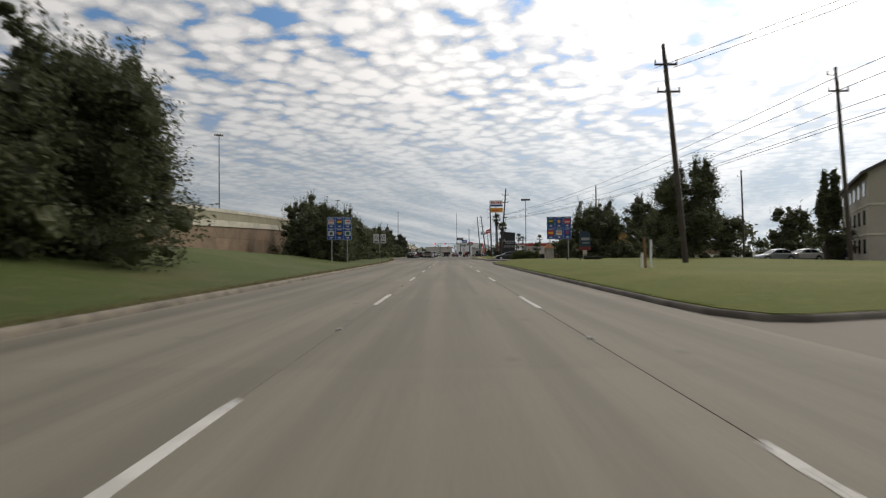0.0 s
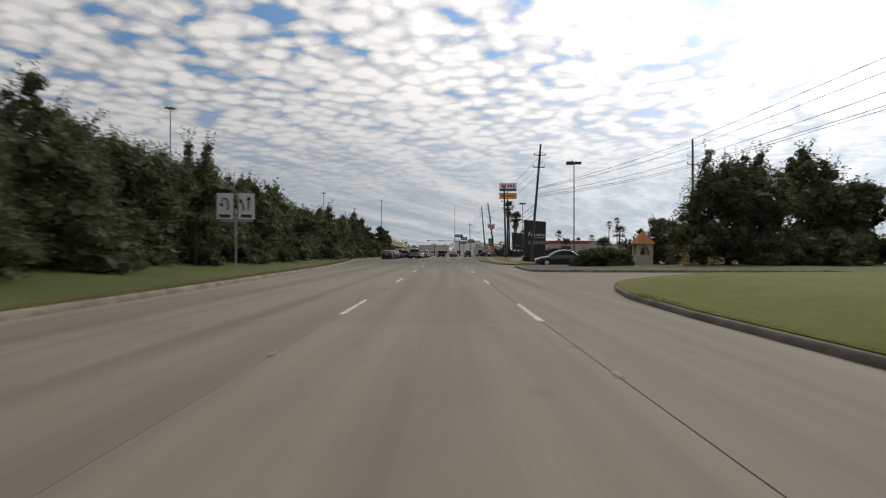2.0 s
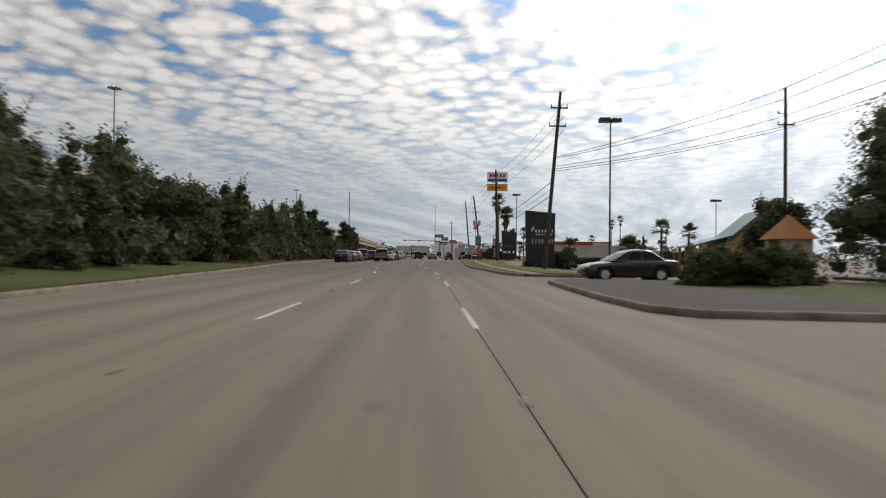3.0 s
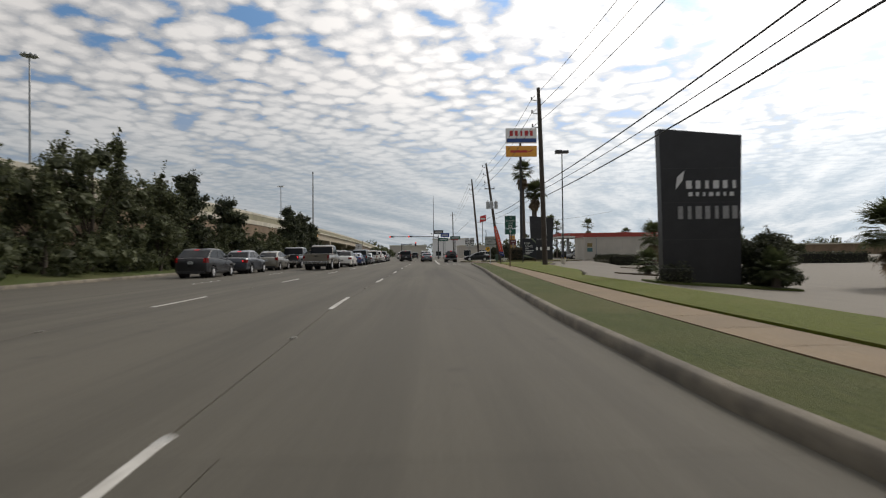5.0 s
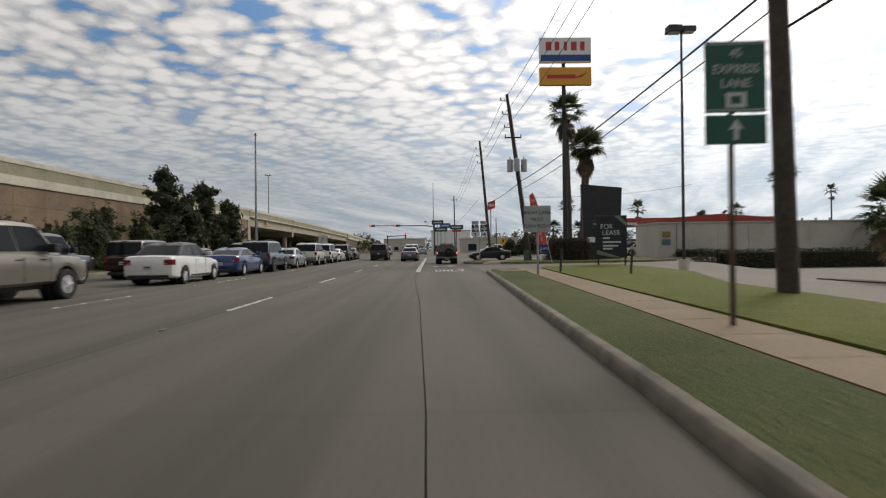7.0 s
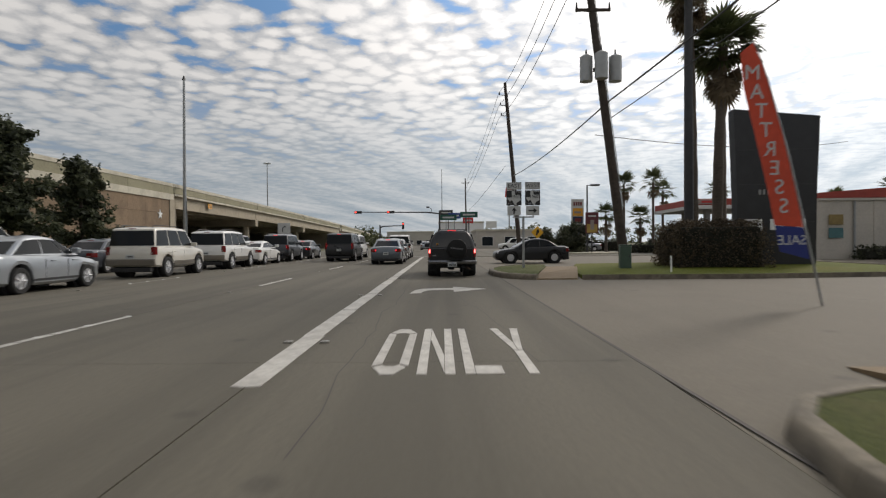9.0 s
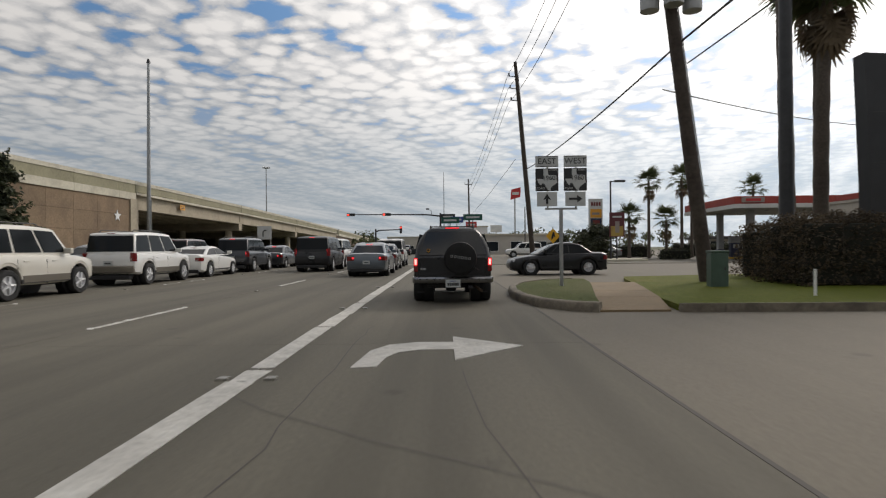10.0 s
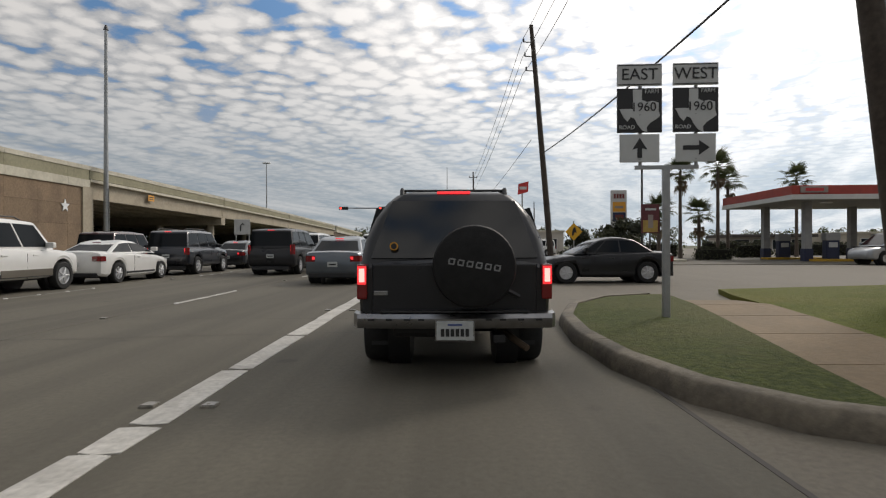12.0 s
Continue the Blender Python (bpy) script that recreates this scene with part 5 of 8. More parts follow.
BOARD_TEAL = paint("board_teal", (0.012, 0.035, 0.055), 0.5, grain=0.15, scale=3, blotch=0.3)
LEASE_STRIPE = paint("board_stripe", (0.16, 0.19, 0.13), 0.5)
LEASE_NAVY = paint("board_navy", (0.010, 0.012, 0.020), 0.5, grain=0.1, scale=3)
PANEL_GREY = paint("sign_panel_grey", (0.36, 0.38, 0.37), 0.5, grain=0.1, scale=3, blotch=0.2)
PALE = paint("pale_letters", (0.60, 0.60, 0.60), 0.5, grain=0.1)
DULL = paint("dull_letters", (0.28, 0.28, 0.28), 0.5, grain=0.2, blotch=0.4)
a_bars = [(-0.55 + i * 0.41, 4.5, 0.30, 0.44, PALE) for i in range(6)] + [(-0.48 + i * 0.31, 4.06, 0.21, 0.22, PALE) for i in range(7)] + [(-0.95 + i * 0.41, 3.22, 0.33, 0.7, DULL) for i in range(7)]
an = monument("tenant_sign", 15.5, 147.5, 3.75, 7.1, "tall black tenant sign slab with pale lettering on the lawn", a_bars, -3, flare=0.22)
part("leaf_mark", plate([(-1.15, 4.3), (-1.08, 4.85), (-0.75, 5.15), (-0.84, 4.7)], -0.31, -0.277), PALE, an)
g_bars = [(-0.72 + i * 0.18, 3.2, 0.13, 0.26, DULL) for i in range(9)] + [(-0.98, 1.8, 0.84, 0.56, WHITE), (0.0, 1.8, 0.84, 0.56, WHITE), (0.98, 1.8, 0.84, 0.56, WHITE)]
monument("tenant_sign", 20.4, 208.0, 3.6, 6.8, "tall black tenant sign slab with white lettering behind the hedge", g_bars, -4)

# for-lease board
fl = thing("lease_board", "dark blue real-estate board on two posts", "sign", 14.85, 187.8, 0.15, -20)
fb_ = part("panel", box(-0.8, 0.8, -0.03, 0.0, 0.5, 2.8, 0.01), LEASE_NAVY, fl)
part("corner_stripe", plate([(-0.78, 0.95), (-0.78, 0.7), (0.1, 0.52), (0.5, 0.52)], -0.034, -0.0305), LEASE_STRIPE, fb_, "grey-green corner stripe")
words("lettering", "FOR", 0.36, SIGN_WHITE, fb_, -0.25, -0.034, 2.2)
words("lettering", "LEASE", 0.36, SIGN_WHITE, fb_, -0.02, -0.034, 1.86)
for z, w_ in ((1.58, 0.36), (1.36, 0.95), (1.16, 0.8), (1.0, 0.5)):
    part("text_bar", box(-0.45, -0.45 + w_, -0.036, -0.0305, z - 0.045, z + 0.045), SIGN_WHITE, fb_)
part("stripe", plate([(0.15, 2.78), (0.42, 2.78), (0.78, 2.42), (0.78, 2.2)], -0.036, -0.0305), LEASE_STRIPE, fb_)
for px in (-0.7, 0.7):
    part("post", box(px - 0.05, px + 0.05, 0.001, 0.09, -0.3, 2.75), TIMBER, fl)

# small sign before the bush, far along the strip
sm = thing("notice_sign", "pale regulatory lane sign on one post", "road sign", 9.45, 180.6, 0.15, -8)
part("post", rod((0, 0.02, -0.2), (0, 0.02, 2.2), 0.045, seg=8), GALV, sm)
pn = part("panel", box(-0.55, 0.55, -0.03, 0.0, 1.75, 2.85, 0.012), PANEL_GREY, sm)
for txt, z in (("RIGHT LANE", 2.56), ("MUST", 2.28), ("TURN RIGHT", 2.0)):
    words("lettering", txt, 0.2, SIGN_BLACK, pn, 0.0, -0.034, z)

# feather flag
ff = thing("feather_flag", "tall red and blue feather flag with white lettering, seen from behind", "flag", 12.9, 193.7, 0.0, 0)
ff.scale = (0.74, 0.74, 0.74)
part("pole", tube([(0, 0, 0), (-0.35, 0, 1.6), (-0.85, 0, 3.8), (-1.35, 0, 5.6), (-1.62, 0, 6.4), (-1.75, 0, 6.55)], [0.03, 0.028, 0.024, 0.02, 0.015, 0.012], 6), GALV, ff)
edge = [(-0.32, 1.2), (-0.75, 3.2), (-1.12, 4.8), (-1.45, 5.9), (-1.72, 6.5)]
outer = [(-2.02, 6.25), (-1.95, 5.4), (-1.66, 4.2), (-1.36, 2.9), (-1.18, 2.0), (-1.05, 1.5)]
part("banner", plate([(-0.48, 1.95)] + edge[1:] + outer[:-1], -0.008, 0.008), FLAG_RED, ff, "red banner cloth")
part("banner_foot", plate([(-0.32, 1.15), (-0.475, 1.94), (-1.175, 1.99), (-1.05, 1.35)], -0.009, 0.009), BANNER_BLUE, ff, "blue banner cloth")
for i, ch in enumerate("MATTRESS"):
    z = 5.75 - i * 0.47
    words("lettering", ch, 0.52, SIGN_WHITE, ff, -0.90 - (z - 2.2) * 0.235, -0.011, z, mirrored=True)
words("lettering", "SALE", 0.34, SIGN_WHITE, ff, -0.76, -0.012, 1.62, mirrored=True)

# gas station sign on a high pole
ex = thing("gas_sign", "tall gas station pole sign, white red and blue over orange", "sign", 17.75, 209.9, 0.0)
ex.scale = (0.93, 0.93, 0.925)
part("pole", rod((-0.1, 0.3, -0.2), (-0.1, 0.3, 22.3), 0.25, 0.18, 14), STEEL_DARK, ex, smooth=40)
up = part("sign_box", box(-2.6, 2.6, -0.25, 0.25, 20.0, 22.5, 0.04), WHITE, ex)
part("blue_band", box(-2.5, 2.5, -0.262, -0.251, 20.1, 20.75), SIGN_BLUE, up)
for i in range(5):
    part("name_bar", stroke_shape(-1.7 + i * 0.85, 21.62, 0.68, 1.05, -0.264, -0.251, i), SIGN_RED, up)
lo = part("lower_box", box(-2.6, 2.6, -0.25, 0.25, 17.7, 19.5, 0.04), SIGN_ORANGE, ex)
part("script_bar", box(-1.9, 1.0, -0.262, -0.251, 18.35, 18.75), SIGN_RED, lo)
part("swoosh", plate([(0.6, 18.3), (2.2, 19.0), (1.6, 18.5)], -0.264, -0.251), SIGN_RED, lo)

# price pylon, poster, diamond and high sign at the crossing
pp = thing("price_sign", "narrow gas price pylon, white over yellow, maroon and blue panels", "sign", 22.4, 252.0, 0.0)
part("cladding", box(-0.72, 0.72, -0.2, 0.2, -0.1, 6.4, 0.03), CANOPY_WHITE, pp)
for z0, z1, m in ((4.36, 5.3, SIGN_ORANGE), (3.45, 4.3, NAVY_DULL), (2.1, 2.9, SIGN_BLUE)):
    part("price_panel", box(-0.6, 0.6, -0.215, -0.2005, z0, z1, 0.004), m, pp)
for k in range(4):
    part("name_bar", box(-0.52 + k * 0.27, -0.32 + k * 0.27, -0.215, -0.2005, 5.62, 6.05), BOARD_RED, pp)
part("digit_bar", box(-0.42, 0.38, -0.222, -0.2155, 4.68, 4.92), FASCIA_DULL, pp)
part("digit_bar", box(-0.36, 0.4, -0.222, -0.2155, 3.62, 4.08), BOARD_RED, pp)
ps = thing("poster_sign", "maroon and yellow poster on a post", "sign", 20.6, 238.6, 0.0)
part("post", rod((0, 0.05, -0.1), (0, 0.05, 4.1), 0.06, seg=8), STEEL_DARK, ps)
part("panel", box(-0.64, 0.64, -0.04, 0.0, 2.05, 4.1, 0.01), POSTER_MAROON, ps)
part("picture", box(-0.52, 0.52, -0.052, -0.0405, 2.12, 2.95), POSTER_YELLOW, ps)
part("picture_mark", box(-0.16, 0.2, -0.06, -0.0525, 2.4, 3.35), FASCIA_DULL, ps)
part("text_bar", box(-0.36, 0.4, -0.052, -0.0405, 3.66, 3.8), SIGN_WHITE, ps)
dm = thing("warning_sign", "yellow diamond warning sign on a thin post", "road sign", 15.5, 240.0, 0.0)
part("post", rod((0, 0.03, -0.1), (0, 0.03, 3.0), 0.04, seg=8), GALV, dm)
part("panel", plate([(0, 1.55), (0.62, 2.2), (0, 2.85), (-0.62, 2.2)], -0.02, 0.0), SIGN_YELLOW, dm)
part("symbol", plate([(-0.16, 1.9), (-0.04, 1.9), (0.06, 2.15), (0.2, 2.1), (0.1, 2.55), (-0.02, 2.5), (-0.1, 2.3)], -0.028, -0.0205), SIGN_BLACK, dm)
hs = thing("restaurant_sign", "high red restaurant pole sign", "sign", 22.0, 318.0, 0.0)
part("pole", rod((0, 0.2, -0.1), (0, 0.2, 13.0), 0.16, seg=10), GALV, hs)
part("panel", plate([(-1.0, 12.0), (1.2, 12.6), (1.3, 14.8), (-0.8, 14.3)], -0.15, 0.15), SIGN_RED, hs)
part("name_bar", box(-0.6, 0.9, -0.162, -0.151, 13.1, 13.7), SIGN_WHITE, hs)

# posts on the lawns
ow = thing("utility_marker", "brown timber stake between two white marker posts on the lawn", "marker", 9.3, 26.4, 0.30)
part("white_post", rod((-0.2, 0, -0.2), (-0.2, 0, 0.9), 0.055, seg=8), WHITE, ow, smooth=40)
part("orange_post", rod((0.02, 0.1, -0.2), (-0.06, 0.1, 1.6), 0.06, seg=8), STAKE, ow, "faded orange-brown stake", smooth=40)
part("white_post", rod((0.2, 0, -0.2), (0.22, 0, 1.5), 0.055, seg=8), WHITE, ow, smooth=40)
for x, y, h in ((12.0, 57.0, 0.65), (13.4, 57.5, 0.5), (10.7, 182.0, 1.0), (12.4, 178.0, 0.9)):
    st = thing("stub_post", "short dark post in the grass", "post", x, y, 0.25, group="stub posts")
    part("shaft", rod((0, 0, -0.2), (0.08, 0, h), 0.05, seg=8), STEEL_DARK, st)
bx = thing("transformer_box", "green steel utility cabinet at the foot of the pole", "cabinet", 13.2, 205.8, 0.18, -6)
bx.scale = (0.72, 0.72, 0.95)
part("body", box(-0.3, 0.3, -0.25, 0.25, -0.1, 0.88, 0.03), BOX_GREEN, bx)
part("lid", box(-0.32, 0.32, -0.27, 0.27, 0.885, 0.95, 0.02), BOX_GREEN, bx)
part("hatch", box(-0.24, 0.24, -0.262, -0.2505, 0.08, 0.8, 0.004), BOX_GREEN, bx)
part("lock", box(0.14, 0.2, -0.275, -0.2625, 0.42, 0.5), STEEL_DARK, bx)
mk = thing("cable_marker", "thin white cable marker stake", "marker", 13.9, 203.0, 0.15)
part("stake", box(-0.03, 0.03, -0.01, 0.01, -0.2, 0.55), WHITE, mk)
mh = thing("manhole_cover", "round rusty iron cover in a concrete pad beside the curb", "manhole cover", 9.05, 185.4, 0.165)
part("pad", box(-0.62, 0.62, -1.1, 0.9, -0.1, 0.0, 0.01), WALK, mh)
part("cover", rod((0, 0, -0.02), (0, 0, 0.012), 0.36, seg=24), RUST, mh)


# ---- traffic signals ----
def signal_head(th, x, y, z, flat=False):
    h = part("signal_head", box(x - 0.55, x + 0.55, y - 0.12, y + 0.12, z - 0.19, z + 0.19, 0.03) if flat else box(x - 0.18, x + 0.18, y - 0.12, y + 0.12, z - 0.55, z + 0.55, 0.03), STEEL_DARK, th, "dark traffic signal head, red lit")
    for i in (-1, 0, 1):
        cx, cz = (x + i * 0.34, z) if flat else (x, z - i * 0.34)
        part("lens", rod((cx, y - 0.14, cz), (cx, y - 0.12, cz), 0.13, seg=14), SIGNAL_RED if i == -1 else SIGN_BLACK, h)
        part("visor", rod((cx, y - 0.26, cz + 0.11), (cx, y - 0.12, cz + 0.11), 0.05, seg=6), STEEL_DARK, h)


def mast_arm(x, y, h, reach, heads, label, flat=True):
    th = thing("traffic_signal", label, "traffic signal", x, y, 0.0, group="traffic signals")
    part("mast", rod((0, 0, -0.1), (0, 0, h + 0.3), 0.17, 0.12, 12), STEEL_DARK, th, smooth=40)
    part("arm", tube([(0, 0, h - 0.1), (reach * 0.15, 0, h + 0.1), (reach, 0, h + 0.2)], [0.11, 0.1, 0.055], 8), STEEL_DARK, th)
    for s in heads:
        signal_head(th, s, -0.2, h + 0.15, flat)
    return th


mast_arm(5.6, 267.0, 5.65, -12.2, (-12.0, -7.2), "dark mast-arm traffic signal with two heads across the road")
cm = thing("traffic_camera", "small camera cluster on the mast arm", "camera", 4.4, 266.8, 5.95)
part("bracket", tube([(0, 0, -0.25), (0, 0, 0.3), (-0.5, 0, 0.55)], 0.04, 6), STEEL_DARK, cm)
part("housing", box(-0.75, -0.3, -0.12, 0.12, 0.45, 0.65, 0.03), STEEL_DARK, cm)
mast_arm(-4.2, 276.0, 3.9, 4.0, (3.8,), "far mast-arm traffic signal beside the bridge", False)
for x, z0, w_ in ((6.9, 4.6, 1.25), (10.0, 5.0, 1.3)):
    nb = thing("street_name_sign", "dark green overhead street name board", "road sign", x, 268.2, 0.0, group="street name boards")
    part("panel", box(-w_, w_, -0.04, 0.0, z0, z0 + 0.85, 0.01), SIGN_GREEN, nb)
    part("text_bar", box(-w_ * 0.7, w_ * 0.7, -0.052, -0.0405, z0 + 0.3, z0 + 0.55), SIGN_WHITE, nb)
    part("post", rod((0, 0.05, -0.1), (0, 0.05, z0 + 0.8), 0.07, seg=8), STEEL_DARK, nb)
ws = thing("lane_board", "pale square lane-control board under the bridge", "road sign", -12.8, 250.5, 0.0)
part("panel", box(-0.75, 0.75, -0.03, 0.0, 2.3, 3.7, 0.012), SIGN_WHITE, ws)
part("mark", tube([(-0.15, -0.04, 2.6), (-0.15, -0.04, 3.1), (0.05, -0.04, 3.3), (0.2, -0.04, 3.2)], 0.06, 6), SIGN_BLACK, ws)
for px in (-0.6, 0.6):
    part("post", rod((px, 0.05, -0.1), (px, 0.05, 3.6), 0.06, seg=8), GALV, ws)
for x, y, zz in ((-20.4, 178.2, 1.2),):
    sg = thing("small_sign", "small dark green sign seen against the trees", "road sign", x, y, zz, group="small bank signs")
    part("post", rod((0, 0.02, -0.2), (0, 0.02, 3.2), 0.04, seg=8), GALV, sg)
    part("panel", box(-0.4, 0.4, -0.02, 0.0, 2.3, 3.3, 0.01), SIGN_GREEN, sg)

# ---- vehicles ----
def loft(rings, bm=None, cap=True):
    bm = bm or bmesh.new()
    rows = [[bm.verts.new(p) for p in r] for r in rings]
    n = len(rows[0])
    for a, b in zip(rows, rows[1:]):
        for k in range(n):
            bm.faces.new((a[k], a[(k + 1) % n], b[(k + 1) % n], b[k]))
    if cap:
        bm.faces.new(rows[0][::-1])
        bm.faces.new(rows[-1])
    return bm


def wheel(r, w, rim_mat, spokes=6):
    """Tyre and rim meshes, axle along x, outer face at +x."""
    prof = [(0.62, -w / 2), (0.93, -w / 2), (1.0, -w * 0.36), (1.0, w * 0.36), (0.93, w / 2), (0.68, w / 2), (0.62, w * 0.38)]
    seg = 24
    v, f = [], []
    for k in range(seg):
        a = 2 * math.pi * k / seg
        v += [(x, r * q * math.cos(a), r * q * math.sin(a)) for q, x in prof]
    n = len(prof)
    for k in range(seg):
        j = (k + 1) % seg
        for i in range(n - 1):
            f.append((k * n + i, j * n + i, j * n + i + 1, k * n + i + 1))
    tyre = bpy.data.meshes.new("tyre")
    tyre.from_pydata(v, [], f)
    finish(tyre, TYRE, 40)
    bm = bmesh.new()
    rod((-w * 0.4, 0, 0), (w * 0.22, 0, 0), r * 0.64, seg=seg, bm=bm)
    rod((w * 0.1, 0, 0), (w * 0.42, 0, 0), r * 0.15, seg=10, bm=bm)
    for s in range(spokes):
        a = 2 * math.pi * s / spokes
        c, t = math.cos(a), math.sin(a)
        tube([(w * 0.40, r * 0.1 * c, r * 0.1 * t), (w * 0.34, r * 0.6 * c, r * 0.6 * t)], [r * 0.085, r * 0.075], 5, bm)
    seg2 = 24
    ring = []
    for q, x in ((0.66, w * 0.30), (0.60, w * 0.42), (0.56, w * 0.30)):
        ring.append([(x, r * q * math.cos(2 * math.pi * k / seg2), r * q * math.sin(2 * math.pi * k / seg2)) for k in range(seg2)])
    loft(ring, bm, False)
    rim = bpy.data.meshes.new("rim")
    bmesh.ops.recalc_face_normals(bm, faces=bm.faces)
    bm.to_mesh(rim)
    bm.free()
    finish(rim, rim_mat, 40)
    return tyre, rim


WHEELS = {"car": wheel(0.33, 0.21, ALLOY, 7), "suv": wheel(0.38, 0.24, ALLOY, 5), "big": wheel(0.40, 0.26, CHROME, 6), "steel": wheel(0.35, 0.27, STEEL_DARK, 8)}

# Side outlines: stations from the tail to the nose as fractions of the length: (place, sill height, shoulder height, share of the half width).
SHAPES = {
    "sedan": dict(L=4.5, W=1.80, H=1.50, body=[(0.0, 0.36, 0.80, 0.80), (0.012, 0.28, 0.96, 0.90), (0.05, 0.24, 1.00, 0.96), (0.2, 0.20, 1.01, 1.0), (0.5, 0.19, 0.97, 1.0), (0.75, 0.20, 0.90, 0.99), (0.88, 0.22, 0.82, 0.955), (0.95, 0.25, 0.74, 0.86), (0.985, 0.28, 0.67, 0.74), (1.0, 0.34, 0.58, 0.58)],
                  cabin=(0.12, 0.74, 0.27, 0.56), pillars=(0.40, 0.60), axles=(0.205, 0.80), wheel="car", tail=(0.70, 0.88, 0.28), trunk=True),
    "hatch": dict(L=4.3, W=1.74, H=1.52, body=[(0.0, 0.36, 0.84, 0.80), (0.012, 0.28, 0.98, 0.90), (0.05, 0.24, 1.04, 0.96), (0.2, 0.20, 1.03, 1.0), (0.5, 0.19, 0.97, 1.0), (0.75, 0.20, 0.90, 0.99), (0.88, 0.22, 0.80, 0.955), (0.95, 0.25, 0.73, 0.86), (0.985, 0.28, 0.66, 0.74), (1.0, 0.34, 0.56, 0.58)],
                  cabin=(0.02, 0.80, 0.20, 0.52), pillars=(0.36, 0.58), axles=(0.19, 0.80), wheel="car", tail=(0.78, 1.02, 0.16), trunk=False),
    "coupe": dict(L=4.45, W=1.77, H=1.40, body=[(0.0, 0.36, 0.82, 0.80), (0.012, 0.28, 0.98, 0.90), (0.05, 0.24, 1.02, 0.96), (0.2, 0.20, 1.00, 1.0), (0.5, 0.19, 0.95, 1.0), (0.75, 0.20, 0.88, 0.99), (0.88, 0.22, 0.80, 0.955), (0.95, 0.25, 0.73, 0.86), (0.985, 0.28, 0.66, 0.74), (1.0, 0.34, 0.56, 0.58)],
                  cabin=(0.09, 0.75, 0.26, 0.53), pillars=(0.40,), axles=(0.20, 0.81), wheel="car", tail=(0.72, 0.88, 0.24), trunk=True),
    "suv": dict(L=4.5, W=1.86, H=1.88, body=[(0.0, 0.50, 0.98, 0.90), (0.008, 0.44, 1.08, 0.955), (0.03, 0.40, 1.13, 0.98), (0.2, 0.37, 1.14, 1.0), (0.5, 0.35, 1.12, 1.0), (0.70, 0.36, 1.10, 1.0), (0.80, 0.37, 1.08, 0.99), (0.90, 0.39, 1.03, 0.955), (0.95, 0.40, 0.99, 0.90), (0.985, 0.43, 0.92, 0.80), (1.0, 0.48, 0.80, 0.66)],
                cabin=(0.014, 0.755, 0.045, 0.60), pillars=(0.27, 0.50), axles=(0.205, 0.80), wheel="suv", tail=(0.84, 1.13, 0.14), trunk=False),
    "van": dict(L=4.95, W=1.95, H=1.92, body=[(0.0, 0.46, 0.98, 0.88), (0.012, 0.38, 1.10, 0.95), (0.04, 0.34, 1.16, 0.98), (0.2, 0.28, 1.16, 1.0), (0.5, 0.27, 1.12, 1.0), (0.75, 0.28, 1.08, 0.99), (0.90, 0.30, 0.98, 0.95), (0.95, 0.32, 0.90, 0.90), (0.985, 0.34, 0.82, 0.80), (1.0, 0.42, 0.70, 0.66)],
                cabin=(0.012, 0.84, 0.03, 0.62), pillars=(0.28, 0.52), axles=(0.20, 0.80), wheel="suv", tail=(0.85, 1.25, 0.12), trunk=False),
}


def body_ring(y, low, sill, sh, w):
    """One cross-section: low is the cut edge (raised over the wheels), sill the plain underside."""
    k = max(low, sill)
    mid = max(k + 0.02, sill + (sh - sill) * 0.48)
    r = [(-w * (0.90 if k == sill else 0.985), y, k), (-w * 0.99, y, min(k + 0.07, sh - 0.16)), (-w * 1.0, y, min(max(mid, k + 0.08), sh - 0.13)), (-w * 0.988, y, sh - 0.11), (-w * 0.965, y, sh - 0.045), (-w * 0.90, y, sh - 0.006), (-w * 0.72, y, sh + 0.016)]
    return r + [(0.0, y, sh + 0.035)] + [(-x, b, c) for x, b, c in reversed(r)]


def body_shell(st, L, W, axles, R, zc, scale=1.0):
    """The lower body, lofted from tail to nose, with the wheel arches cut out of it."""
    u = [q[0] for q in st]
    grid = sorted(set(np.round(np.concatenate([np.linspace(0, 1, 46), u, [0.004, 0.008, 0.996, 0.992]] + [a + np.linspace(-R, R, 19) / L for a in axles]), 4)))
    rings = []
    for g in grid:
        if not 0.0 <= g <= 1.0:
            continue
        sill, sh, k = [float(np.interp(g, u, [q[i] for q in st])) for i in (1, 2, 3)]
        low = 0.0
        for a in axles:
            d = (g - a) * L
            if abs(d) < R:
                low = max(low, zc + math.sqrt(R * R - d * d))
        low = min(low, sh * scale - 0.22)
        rings.append(body_ring((g - 0.5) * L, low, sill * scale, sh * scale, W / 2 * k))
    return loft(rings)


def glass_panel(name, quad, parent, lift=0.006, inset=0.0, mat=None):
    """A pane laid on a flat face, given by its corners in turn."""
    q = [Vector(p) for p in quad]
    c = sum(q, Vector()) / len(q)
    nrm = (q[1] - q[0]).cross(q[-1] - q[0]).normalized()
    bm = bmesh.new()
    a = [bm.verts.new(p.lerp(c, inset) + nrm * lift) for p in q]
    b = [bm.verts.new(p.lerp(c, inset) - nrm * 0.01) for p in q]
    bm.faces.new(a)
    for i in range(len(q)):
        j = (i + 1) % len(q)
        bm.faces.new((a[i], b[i], b[j], a[j]))
    return part(name, bm, mat or CAR_GLASS, parent)


